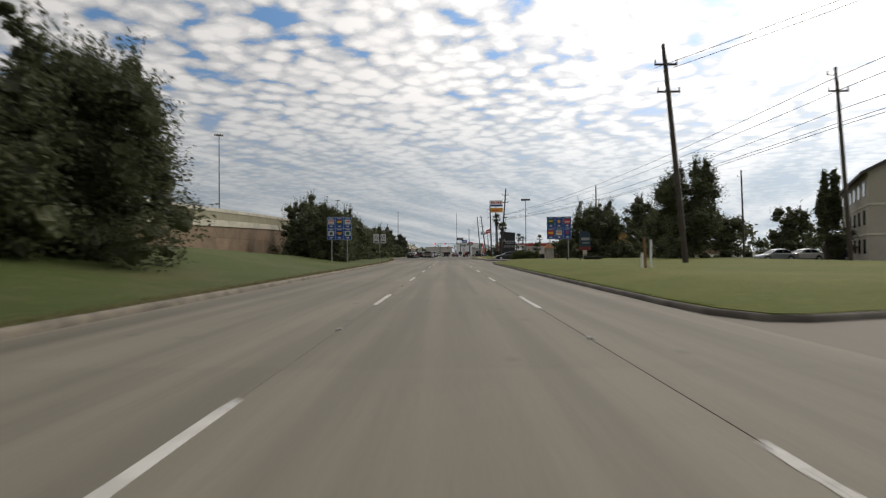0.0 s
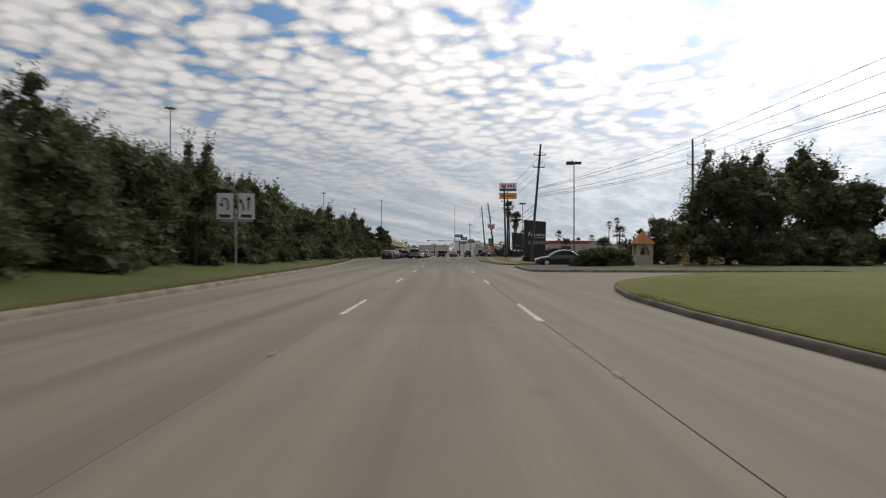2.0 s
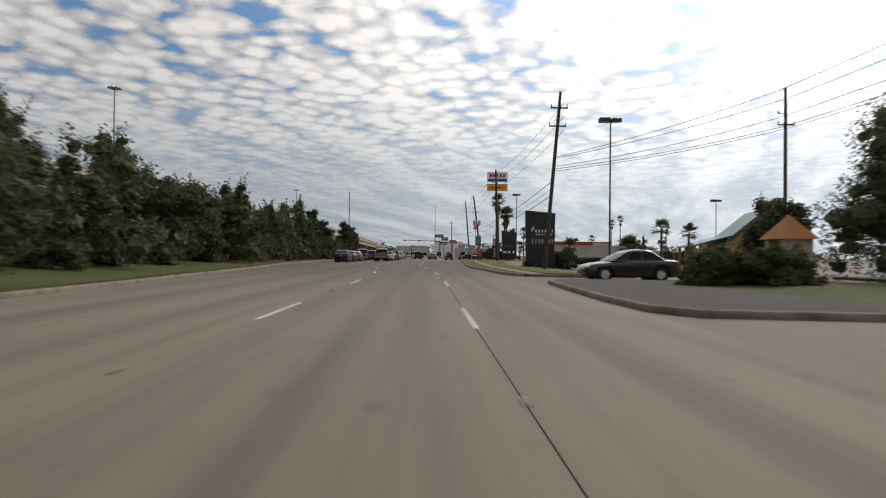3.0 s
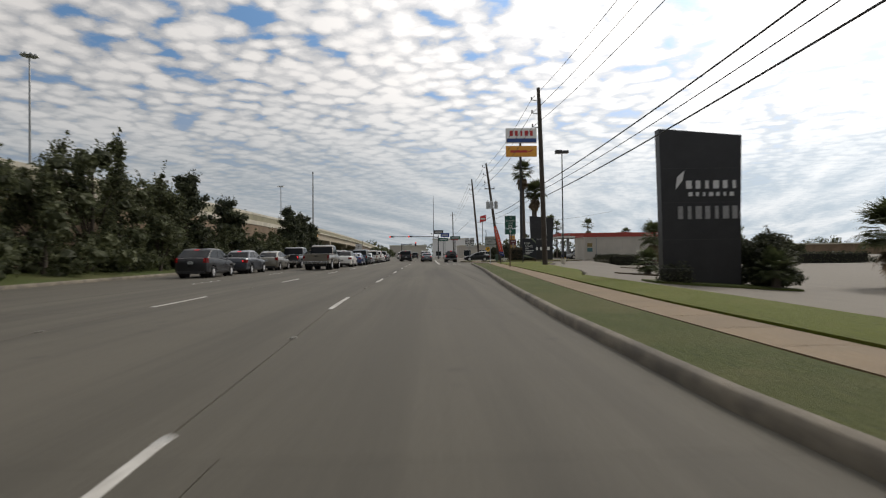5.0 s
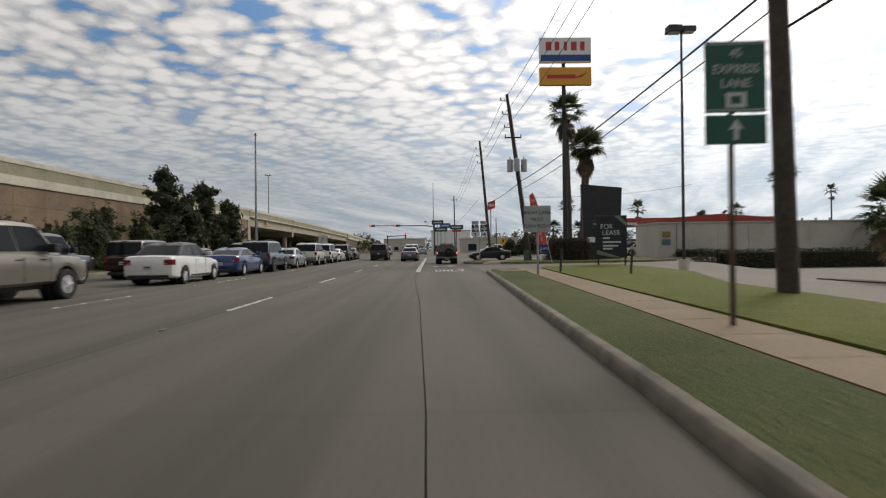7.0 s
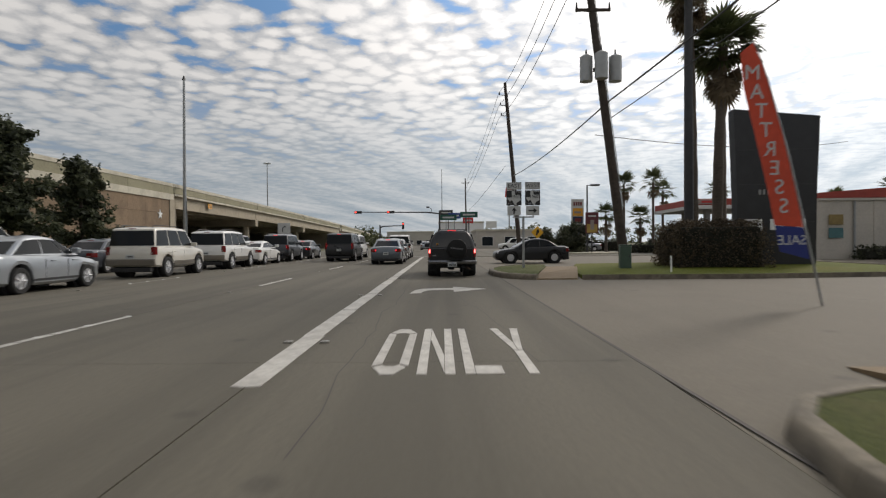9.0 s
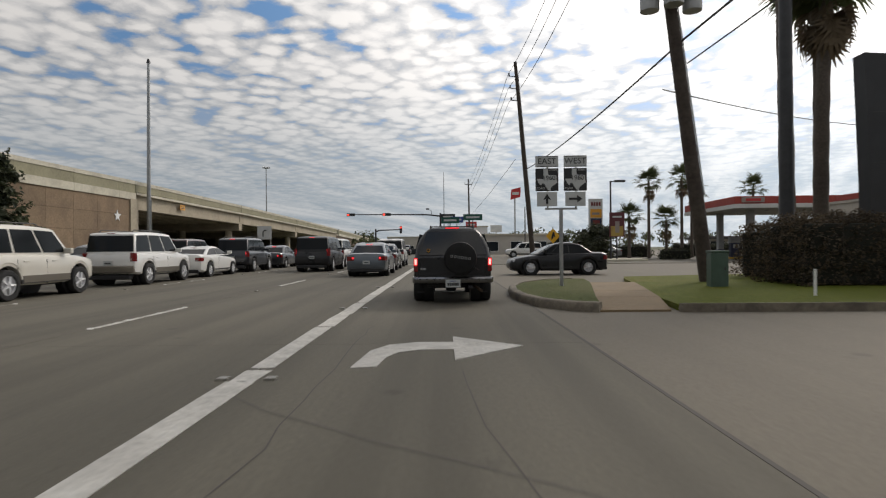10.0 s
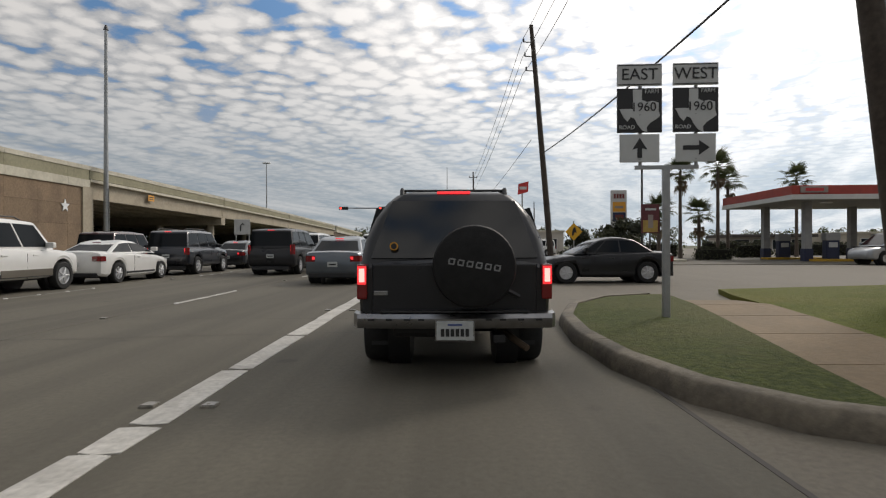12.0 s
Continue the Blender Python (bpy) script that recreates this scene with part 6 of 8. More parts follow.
def add_wheels(th, W, y_list, kind, r_arch=0.07, sink=0.0):
    tyre, rim = WHEELS[kind]
    r = max(v.co.z for v in tyre.vertices)
    for y in y_list:
        for s in (-1, 1):
            bm = rod((s * (W / 2 - 0.42), y, r + 0.02), (s * (W / 2 - 0.21), y, r + 0.02), r + r_arch + 0.03, seg=24)
            part("wheel_well", bm, TRIM_BLACK, th, smooth=40)
            m = pose(s * (W / 2 - 0.105), y, r, 0, 0, 0 if s > 0 else 180)
            wh = shared("wheel", tyre, th, m)
            wh.name = "tyre"
            shared("rim", rim, wh, Matrix())


def glass_sheet(name, low, high, parent, lift, mat):
    """A pane bent along a row of points, a little proud of the body."""
    low, high = [Vector(p) for p in low], [Vector(p) for p in high]
    m = len(low)
    nrm = []
    for i in range(m):
        j, k = min(i + 1, m - 1), max(i - 1, 0)
        nrm.append((low[j] - low[k]).cross(high[i] - low[i]).normalized())
    loop = [(low[i], nrm[i]) for i in range(m)] + [(high[i], nrm[i]) for i in range(m - 1, -1, -1)]
    bm = bmesh.new()
    out = [bm.verts.new(p + n * lift) for p, n in loop]
    back = [bm.verts.new(p - n * 0.012) for p, n in loop]
    for i in range(m - 1):
        bm.faces.new((out[i], out[i + 1], out[2 * m - 2 - i], out[2 * m - 1 - i]))
    for i in range(2 * m):
        j = (i + 1) % (2 * m)
        bm.faces.new((back[i], back[j], out[j], out[i]))
    return part(name, bm, mat, parent, smooth=50)


def cabin(th, d, L, W, H, mat, glass, belt, top=None):
    """The greenhouse with a bowed roof and bent panes, pillars left in body colour."""
    c0, c1, r0, r1 = [(u - 0.5) * L for u in d["cabin"]]
    tall = H > 1.7
    wb, wr = W / 2 * 0.91, W / 2 * (0.80 if tall else 0.70) + 0.035
    zb, z1, z2 = belt - 0.06, H - 0.075, H
    K = 0.10
    def corner(x, y, ya, yb, z, drop):
        return (x, y, z - drop * abs(2 * (y - ya) / (yb - ya) - 1) ** 2.2)
    def ring(ya, yb, w, z, drop, bow=0.05, k=K):
        rear = [(-w, ya + k), (-w + 0.3 * k, ya + 0.3 * k), (-w + k, ya), (0, ya - bow), (w - k, ya), (w - 0.3 * k, ya + 0.3 * k), (w, ya + k)]
        side = [(w, ya + k + (yb - ya - 2 * k) * i / 6) for i in range(1, 6)]
        front = [(-x, ya + yb - y) for x, y in rear]
        back = [(-w, y) for _, y in reversed(side)]
        return [corner(x, y, ya, yb, z, drop) for x, y in rear + side + front + back]
    dr = 0.035 if tall else 0.06
    base = ring(c0, c1, wb, zb, 0.0)
    edge = ring(r0 - 0.02, r1 + 0.05, wr, z1, dr)
    rings = [base, edge, ring(r0 + 0.03, r1 - 0.02, wr - 0.035, z1 + 0.045, dr * 1.3), ring(r0 + 0.12, r1 - 0.14, wr - 0.13, z2 - 0.008, dr * 1.4), ring(r0 + 0.3, r1 - 0.35, wr * 0.5, z2 + 0.012, dr * 1.2)]
    cab = part("cabin", loft(rings), top or mat, th, smooth=45)
    def mix(i, v):
        return Vector(base[i]).lerp(Vector(edge[i]), v)
    def along(s, v, x):
        ya, yb = c0 + K + (c1 - c0 - 2 * K) * s, r0 - 0.02 + K + (r1 - r0 + 0.07 - 2 * K) * s
        lo = Vector((x * wb, ya, zb))
        hi = Vector(corner(x * wr, yb, r0 - 0.02, r1 + 0.05, z1, dr))
        return lo.lerp(hi, v)
    cuts = [0.0] + [((u - 0.5) * L - c0 - K) / (c1 - c0 - 2 * K) for u in d["pillars"]] + [0.985]
    for x in (-1, 1):
        for a, b in zip(cuts, cuts[1:]):
            ss = np.linspace(a + 0.014, b - 0.014, 5)
            if x < 0:
                ss = ss[::-1]
            glass_sheet("side_window", [along(s, 0.13, x) for s in ss], [along(s, 0.93, x) for s in ss], cab, 0.012, glass)
    idx = (1, 2, 3, 4, 5) if tall else (2, 3, 4)
    glass_sheet("rear_window", [mix(i, 0.14) for i in idx], [mix(i, 0.93) for i in idx], cab, 0.010, glass)
    idx = (14, 15, 16)
    glass_sheet("windshield", [mix(i, 0.06) for i in idx], [mix(i, 0.95) for i in idx], cab, 0.010, glass)
    return cab


def tail_details(th, y, W, z0, z1, lw, lit, bumper_z, bumper_mat, plate_z, edge=0.93, wrap=None):
    """Lamps that follow the corner of the body (wrap: its first stations as distance and half width), plate and bumper."""
    for s in (-1, 1):
        if wrap:
            out = [(s * (hw + 0.007), y + dy - 0.010) for dy, hw in wrap]
            x0 = s * (wrap[1][1] - lw)
            o = [(x0, y - 0.010)] + out + [(s * (wrap[-1][1] - 0.05), y + wrap[-1][0]), (x0, y + wrap[-1][0])]
            lamp = part("tail_lamp", slab(o if s > 0 else o[::-1], z0, z1, 0.012), TAIL, th)
            x1 = s * (wrap[0][1] - 0.01)
        else:
            x1 = s * W / 2 * edge
            x0 = x1 - s * lw
            lamp = part("tail_lamp", box(min(x0, x1), max(x0, x1), y - 0.02, y + 0.14, z0, z1, 0.02), TAIL, th)
        if lit:
            xm = x0 + (x1 - x0) * 0.55
            part("lit_lens", box(min(x0, xm) + 0.02, max(x0, xm), y - 0.028, y - 0.0205, z0 + (z1 - z0) * 0.35, z1 - 0.03, 0.003), TAIL_ON, lamp)
        else:
            part("clear_lens", box(min(x0, x1) + 0.02, max(x0, x1) - 0.01, y - 0.024, y - 0.0205, z0 + 0.02, z0 + (z1 - z0) * 0.35), AMBER_DULL, lamp)
    pl = part("licence_plate", box(-0.15, 0.15, y - 0.035, y - 0.02, plate_z - 0.075, plate_z + 0.075, 0.004), PLATE, th)
    part("number_bar", box(-0.11, 0.11, y - 0.039, y - 0.0355, plate_z - 0.025, plate_z + 0.015), TRIM_BLACK, pl)
    if bumper_mat:
        part("bumper", box(-W / 2 * 0.96, W / 2 * 0.96, y - 0.07, y + 0.25, bumper_z, bumper_z + 0.2, 0.03), bumper_mat, th)


def car(kind, color, label, x, y, turn=0.0, lit=False, scale=1.0, glass=None, wheels=None, rack=False, name=None, bumper=None, top=None, cladding=None):
    d = SHAPES[kind]
    L, W, H = d["L"] * scale, d["W"] * scale, d["H"] * scale
    cat = {"suv": "SUV", "van": "van"}.get(kind, "car")
    th = thing(name or {"suv": "suv", "van": "van"}.get(kind, "car"), label, cat, x, y, 0.0, turn, group="queued traffic")
    mat = BODY[color]
    wr = max(v.co.z for v in WHEELS[wheels or d["wheel"]][0].vertices)
    part("body", body_shell(d["body"], L, W, d["axles"], wr + 0.075, wr + 0.02, scale), mat, th, smooth=38)
    belt = max(sh for _, _, sh, _ in d["body"]) * scale
    cab = cabin(th, d, L, W, H, mat, glass or CAR_GLASS, belt, top)
    y0 = -L / 2
    z0, z1, lw = d["tail"]
    tail_details(th, y0, W, z0 * scale, z1 * scale, lw, lit, (0.42 if H > 1.7 else 0.34) * scale, bumper, (0.62 if d["trunk"] else 0.78) * scale, 0.90, [(u * L, k * W / 2) for u, _, _, k in d["body"][:3]])
    part("rear_valance", box(-W / 2 * 0.78, W / 2 * 0.78, y0 - 0.012, y0 + 0.2, 0.22 * scale, 0.36 * scale, 0.02), TRIM_BLACK, th)
    part("high_brake_lamp", box(-0.13, 0.13, (d["cabin"][2] - 0.5) * L - 0.05, (d["cabin"][2] - 0.5) * L - 0.02, H - 0.10, H - 0.075), TAIL_ON if lit else TAIL, th)
    for s in (-1, 1):
        part("mirror", box(s * W / 2 * 0.94 - 0.02, s * W / 2 * 0.94 + s * 0.2 if s > 0 else s * W / 2 * 0.94 + 0.02, (d["cabin"][1] - 0.5) * L - 0.42, (d["cabin"][1] - 0.5) * L - 0.30, belt, belt + 0.15, 0.03) if s > 0 else
             box(-W / 2 * 0.94 - 0.2, -W / 2 * 0.94 + 0.02, (d["cabin"][1] - 0.5) * L - 0.42, (d["cabin"][1] - 0.5) * L - 0.30, belt, belt + 0.15, 0.03), mat, th)
        part("headlamp", box(s * W / 2 * 0.60 - 0.17, s * W / 2 * 0.60 + 0.17, L / 2 - 0.32, L / 2 - 0.10, 0.60 * scale, 0.73 * scale, 0.03), HEADLAMP, th)
        for u in d["pillars"][: 2]:
            yy = (u - 0.5) * L + 0.30
            part("door_handle", box(s * (W / 2 - 0.012) - 0.012, s * (W / 2 - 0.012) + 0.022, yy - 0.1, yy + 0.08, belt - 0.20, belt - 0.165, 0.006), mat, th)
            part("door_seam", box(s * (W / 2 * 0.992) - 0.004, s * (W / 2 * 0.992) + 0.006, (u - 0.5) * L - 0.006, (u - 0.5) * L + 0.006, 0.32 * scale, belt - 0.14), TRIM_BLACK, th)
        part("sill_trim", box(s * W / 2 * 0.99 - 0.012, s * W / 2 * 0.99 + 0.014, -L * 0.2, L * 0.2, (0.30 if H < 1.7 else 0.40), (0.36 if H < 1.7 else 0.50)), TRIM_BLACK, th)
        if rack:
            part("roof_rail", tube([(s * W / 2 * 0.62, -L * 0.40, H - 0.02), (s * W / 2 * 0.62, -L * 0.37, H + 0.05), (s * W / 2 * 0.62, 0.0, H + 0.05), (s * W / 2 * 0.62, 0.04 * L, H - 0.02)], 0.018, 6), TRIM_BLACK, th)
    if cladding:
        part("lower_bumper", box(-W / 2 * 0.95, W / 2 * 0.95, y0 - 0.045, y0 + 0.16, 0.44, 0.70, 0.04), cladding, th, "tan lower bumper")
        for s in (-1, 1):
            part("lower_cladding", box(s * W / 2 * 0.995 - 0.014, s * W / 2 * 0.995 + 0.016, -L * 0.19, L * 0.20, 0.42, 0.60, 0.006), cladding, th, "tan lower door cladding")
    part("undertray", box(-W / 2 * 0.68, W / 2 * 0.68, -L * 0.46, L * 0.46, (0.19 if H < 1.7 else 0.30) * scale, 0.62 * scale), TRIM_BLACK, th)
    add_wheels(th, W, [(u - 0.5) * L for u in d["axles"]], wheels or d["wheel"])
    return th


def pickup(color, label, x, y, turn=0.0, lit=False, size=1.0):
    L, W, H = 5.6, 1.98, 1.92
    th = thing("pickup_truck", label, "pickup truck", x, y, 0.0, turn, group="queued traffic")
    mat = BODY[color]
    st = [(0.0, 0.55, 1.12, 0.95), (0.01, 0.50, 1.16, 0.98), (0.40, 0.46, 1.17, 1.0), (0.42, 0.42, 1.17, 1.0), (0.72, 0.42, 1.14, 1.0), (0.93, 0.44, 1.08, 0.97), (0.985, 0.50, 0.98, 0.92), (1.0, 0.56, 0.86, 0.86)]
    part("body", body_shell(st, L, W, (0.215, 0.825), 0.47, 0.38), mat, th, smooth=38)
    part("bed_floor", box(-0.78, 0.78, -L / 2 + 0.08, -L * 0.135, 1.171, 1.19), TRIM_BLACK, th, "black bed liner")
    for s in (-1, 1):
        part("bed_rail", box(s * 0.90 - 0.09, s * 0.90 + 0.09, -L / 2 + 0.03, -L * 0.13, 1.165, 1.24, 0.02), mat, th)
    part("tailgate", box(-0.84, 0.84, -L / 2 - 0.03, -L / 2 + 0.06, 0.66, 1.24, 0.025), mat, th)
    part("tailgate_handle", box(-0.12, 0.12, -L / 2 - 0.045, -L / 2 - 0.031, 1.02, 1.10, 0.008), TRIM_BLACK, th)
    d = dict(cabin=(0.37, 0.81, 0.395, 0.66), pillars=(0.55,))
    cabin(th, d, L, W, H, mat, CAR_GLASS, 1.18)
    tail_details(th, -L / 2 - 0.02, W, 0.78, 1.12, 0.15, lit, 0.48, CHROME, 0.56, 0.985)
    for s in (-1, 1):
        a, b = s * W / 2 * 0.97, s * (W / 2 * 0.97 + 0.2)
        part("mirror", box(min(a, b), max(a, b), L * 0.20, L * 0.235, 1.18, 1.40, 0.03), TRIM_BLACK, th)
        part("headlamp", box(s * 0.68 - 0.18, s * 0.68 + 0.18, L / 2 - 0.14, L / 2 - 0.02, 0.78, 0.98, 0.03), HEADLAMP, th)
        for yy in (0.15, 0.95):
            part("door_handle", box(s * (W / 2 - 0.01) - 0.012, s * (W / 2 - 0.01) + 0.022, yy - 0.1, yy + 0.08, 1.0, 1.035, 0.006), TRIM_BLACK, th)
        for u in (0.385, 0.55, 0.715):
            part("door_seam", box(s * W / 2 * 0.995 - 0.004, s * W / 2 * 0.995 + 0.006, (u - 0.5) * L - 0.006, (u - 0.5) * L + 0.006, 0.52, 1.08), TRIM_BLACK, th)
    part("undertray", box(-0.68, 0.68, -L * 0.45, L * 0.45, 0.30, 0.52), TRIM_BLACK, th)
    add_wheels(th, W, (-L * 0.285, L * 0.325), "suv")
    th.scale = (size, size, size)
    return th


def blazer(x, y):
    """The black two-box wagon ahead, with its spare wheel on the tailgate."""
    L, W, H = 4.55, 1.70, 1.60
    th = thing("suv", "black two-door SUV with covered spare wheel, brake lamps lit", "SUV", x, y, 0.0, 0.5)
    mat = BODY["black"]
    st = [(0.0, 0.52, 0.98, 0.93), (0.01, 0.47, 1.02, 0.965), (0.04, 0.44, 1.04, 0.985), (0.2, 0.40, 1.05, 1.0), (0.5, 0.38, 1.04, 1.0), (0.78, 0.40, 1.02, 0.99), (0.94, 0.42, 0.96, 0.96), (0.985, 0.46, 0.88, 0.92), (1.0, 0.52, 0.78, 0.86)]
    part("body", body_shell(st, L, W, (0.95 / L, 3.6 / L), 0.43, 0.37), mat, th, smooth=38)
    r0 = -L / 2
    # greenhouse, lofted in height so that the tailgate leans forward
    def ring(ya, yb, w, z, k=0.07):
        return [(-w, ya + k, z), (-w + k, ya, z), (w - k, ya, z), (w, ya + k, z), (w, yb - k, z), (w - k, yb, z), (-w + k, yb, z), (-w, yb - k, z)]
    lean = lambda z: r0 + 0.04 + 0.34 * (z - 1.03)
    cab = part("cabin", loft([ring(lean(z), yb, w, z) for z, w, yb in ((0.98, 0.815, 1.05), (1.21, 0.78, 0.88), (1.40, 0.70, 0.72), (1.54, 0.60, 0.60), (1.615, 0.51, 0.50))] + [ring(r0 + 0.33, 0.38, 0.42, 1.65), ring(r0 + 0.5, 0.2, 0.25, 1.665)]), mat, th, smooth=55)
    a, b, c, e = Vector((-0.72, lean(1.05), 1.05)), Vector((0.72, lean(1.05), 1.05)), Vector((0.545, lean(1.555), 1.555)), Vector((-0.545, lean(1.555), 1.555))
    rw = glass_panel("rear_window", [a, b, c, e], cab, 0.012, mat=TINTED)
    for s in (-1, 1):
        q = [(s * 0.785, r0 + 0.35, 1.06), (s * 0.785, -0.55, 1.06), (s * 0.665, -0.62, 1.50), (s * 0.665, r0 + 0.45, 1.50)]
        glass_panel("side_window", q if s > 0 else q[::-1], cab, 0.055)
        q = [(s * 0.785, -0.48, 1.06), (s * 0.785, 0.75, 1.06), (s * 0.665, 0.45, 1.50), (s * 0.665, -0.55, 1.50)]
        glass_panel("side_window", q if s > 0 else q[::-1], cab, 0.055)
        # tall tail lamps wrap the corners
        x1, x0 = s * 0.835, s * 0.745
        lamp = part("tail_lamp", box(min(x0, x1), max(x0, x1), r0 - 0.03, r0 + 0.10, 0.70, 1.0, 0.015), TAIL, th, "tall red tail lamp, lit")
        part("lit_lens", box(min(x0, x1) + 0.008, max(x0, x1) - 0.008, r0 - 0.038, r0 - 0.0305, 0.83, 0.985), TAIL_ON, lamp)
        part("bulb_glow", box(min(x0, x1) + 0.022, max(x0, x1) - 0.022, r0 - 0.041, r0 - 0.0385, 0.85, 0.965), TAIL_HOT, lamp, "white-hot lit bulb behind the lens")
        part("roof_rail", tube([(s * 0.47, r0 + 0.30, 1.60), (s * 0.47, r0 + 0.36, 1.672), (s * 0.47, -0.1, 1.675), (s * 0.47, -0.05, 1.61)], 0.02, 6), TRIM_BLACK, th)
        part("mirror", box(s * 0.83 if s > 0 else -1.03, 1.03 if s > 0 else -0.83, 0.62, 0.72, 1.04, 1.19, 0.03), mat, th)
        part("headlamp", box(s * 0.6 - 0.18, s * 0.6 + 0.18, L / 2 - 0.1, L / 2 - 0.01, 0.66, 0.82, 0.03), HEADLAMP, th)
        part("mud_flap", box(s * 0.66 - 0.13, s * 0.66 + 0.13, r0 + 0.62, r0 + 0.64, 0.2, 0.55), TRIM_BLACK, th)
    for yy in (r0 + 0.45, -0.3):
        part("rack_bar", rod((-0.47, yy, 1.672), (0.47, yy, 1.672), 0.012, seg=6), TRIM_BLACK, th)
    part("high_brake_lamp", box(-0.15, 0.15, r0 + 0.245, r0 + 0.33, 1.625, 1.648, 0.006), TAIL_ON, th, "lit red high brake lamp")
    gate = part("tailgate", box(-0.70, 0.70, r0 - 0.022, r0 + 0.03, 0.58, 1.0, 0.012), mat, th)
    part("seam", box(-0.706, -0.700, r0 - 0.024, r0, 0.56, 1.0), TRIM_BLACK, th)
    part("seam", box(0.700, 0.706, r0 - 0.024, r0, 0.56, 1.0), TRIM_BLACK, th)
    # bumper of pressed chrome steel with a dark step pad
    bm = bmesh.new()
    prof = [(-0.02, 0.455), (-0.11, 0.465), (-0.13, 0.50), (-0.13, 0.55), (-0.10, 0.585), (0.02, 0.595)]
    rings = []
    for xx, back_ in ((-0.86, 0.10), (-0.82, 0.02), (-0.4, -0.015), (0.0, -0.02), (0.4, -0.015), (0.82, 0.02), (0.86, 0.10)):
        rings.append([(xx, r0 + py + back_, pz) for py, pz in prof] + [(xx, r0 + 0.16, 0.52)])
    bumper = part("bumper", loft(rings, bm), CHROME_DARK, th, "dulled chrome step bumper", smooth=35)
    part("step_pad", box(-0.62, 0.62, r0 - 0.105, r0 + 0.05, 0.592, 0.612, 0.005), TRIM_BLACK, bumper)
    for xx in (-0.7, -0.55, -0.4, -0.28, 0.28, 0.4, 0.55, 0.7):
        part("slot", box(xx - 0.025, xx + 0.025, r0 - 0.158, r0 - 0.10, 0.535, 0.55), TRIM_BLACK, bumper)
    pl = part("licence_plate", box(-0.153, 0.153, r0 - 0.165, r0 - 0.15, 0.375, 0.53, 0.004), PLATE, th, "white licence plate")
    for i in range(6):
        part("number_bar", box(-0.118 + i * 0.041, -0.088 + i * 0.041, r0 - 0.169, r0 - 0.1655, 0.405, 0.468), TRIM_BLACK, pl)
    part("text_bar", box(-0.06, 0.06, r0 - 0.169, r0 - 0.1655, 0.495, 0.508), SIGN_NAVY, pl)
    part("plate_frame", box(-0.165, 0.165, r0 - 0.15, r0 - 0.14, 0.365, 0.54), CHROME, pl)
    # spare wheel in a black cover, carried right of the middle
    seg = 40
    cx, cz, R_ = 0.16, 0.985, 0.345
    rings = [[(cx + r * math.cos(2 * math.pi * k / seg), r0 + yy, cz + r * math.sin(2 * math.pi * k / seg)) for k in range(seg)] for r, yy in ((R_ * 0.96, -0.03), (R_, -0.07), (R_, -0.21), (R_ * 0.965, -0.245), (R_ * 0.90, -0.255), (R_ * 0.3, -0.262))]
    spare = part("spare_wheel", loft(rings), paint("vinyl_cover", (0.015, 0.015, 0.015), 0.55, grain=0.3, scale=12, bump=0.3, spec=0.2), th, "round black vinyl spare wheel cover", smooth=30)
    for i in range(6):
        bm = box(-0.027, 0.023, -0.003, 0.003, -0.026, -0.014)
        box(-0.023, 0.027, -0.003, 0.003, 0.014, 0.026, bm=bm)
        box(-0.029, -0.017, -0.003, 0.003, -0.013, 0.013, bm=bm)
        box(0.013, 0.025, -0.003, 0.003, -0.013, 0.013, bm=bm)
        bmesh.ops.transform(bm, matrix=pose(cx - 0.185 + i * 0.074, r0 - 0.268, cz + 0.045 - i * 0.011, 0, 0, 0) @ pose(0, 0, 0, 0, 9, 0), verts=bm.verts)
        part("letter_bar", bm, DULL, spare)
    part("carrier_arm", tube([(0.55, r0 - 0.01, 0.72), (0.4, r0 - 0.05, 0.8), (0.15, r0 - 0.05, 0.92)], 0.025, 6), TRIM_BLACK, th)
    bdg = part("round_sticker", rod((-0.52, r0 + 0.018, 1.155), (-0.52, r0 + 0.030, 1.155), 0.036, seg=18), SIGN_ORANGE, rw, "small round yellow and red sticker")
    part("sticker_core", rod((-0.52, r0 + 0.014, 1.155), (-0.52, r0 + 0.0175, 1.155), 0.026, seg=14), TRIM_BLACK, bdg)
    part("badge", box(-0.69, -0.57, r0 - 0.028, r0 - 0.0225, 0.735, 0.775, 0.004), CHROME, gate)
    part("wiper", tube([(-0.05, r0 + 0.035, 1.04), (0.25, r0 + 0.07, 1.14), (0.42, r0 + 0.10, 1.22)], 0.01, 5), TRIM_BLACK, rw)
    part("rear_axle", rod((-0.6, r0 + 0.95, 0.34), (0.6, r0 + 0.95, 0.34), 0.06, seg=10), TRIM_BLACK, th)
    part("differential", box(-0.14, 0.10, r0 + 0.82, r0 + 1.08, 0.22, 0.46, 0.05), TRIM_BLACK, th)
    part("exhaust_pipe", tube([(0.40, r0 + 1.4, 0.40), (0.42, r0 + 0.5, 0.40), (0.52, r0 + 0.12, 0.34), (0.62, r0 - 0.02, 0.28)], 0.03, 8), RUST, th)
    part("fuel_tank", box(-0.55, 0.15, r0 + 0.2, r0 + 0.72, 0.34, 0.52, 0.04), TRIM_BLACK, th)
    part("hitch", box(0.33, 0.43, r0 - 0.06, r0 + 0.2, 0.33, 0.40, 0.01), TRIM_BLACK, th)
    part("undertray", box(-0.62, 0.62, r0 + 1.2, L * 0.45, 0.30, 0.50), TRIM_BLACK, th)
    add_wheels(th, W - 0.03, (r0 + 0.95, r0 + 3.6), "steel", 0.05)
    return th


blazer(6.27, 205.45)

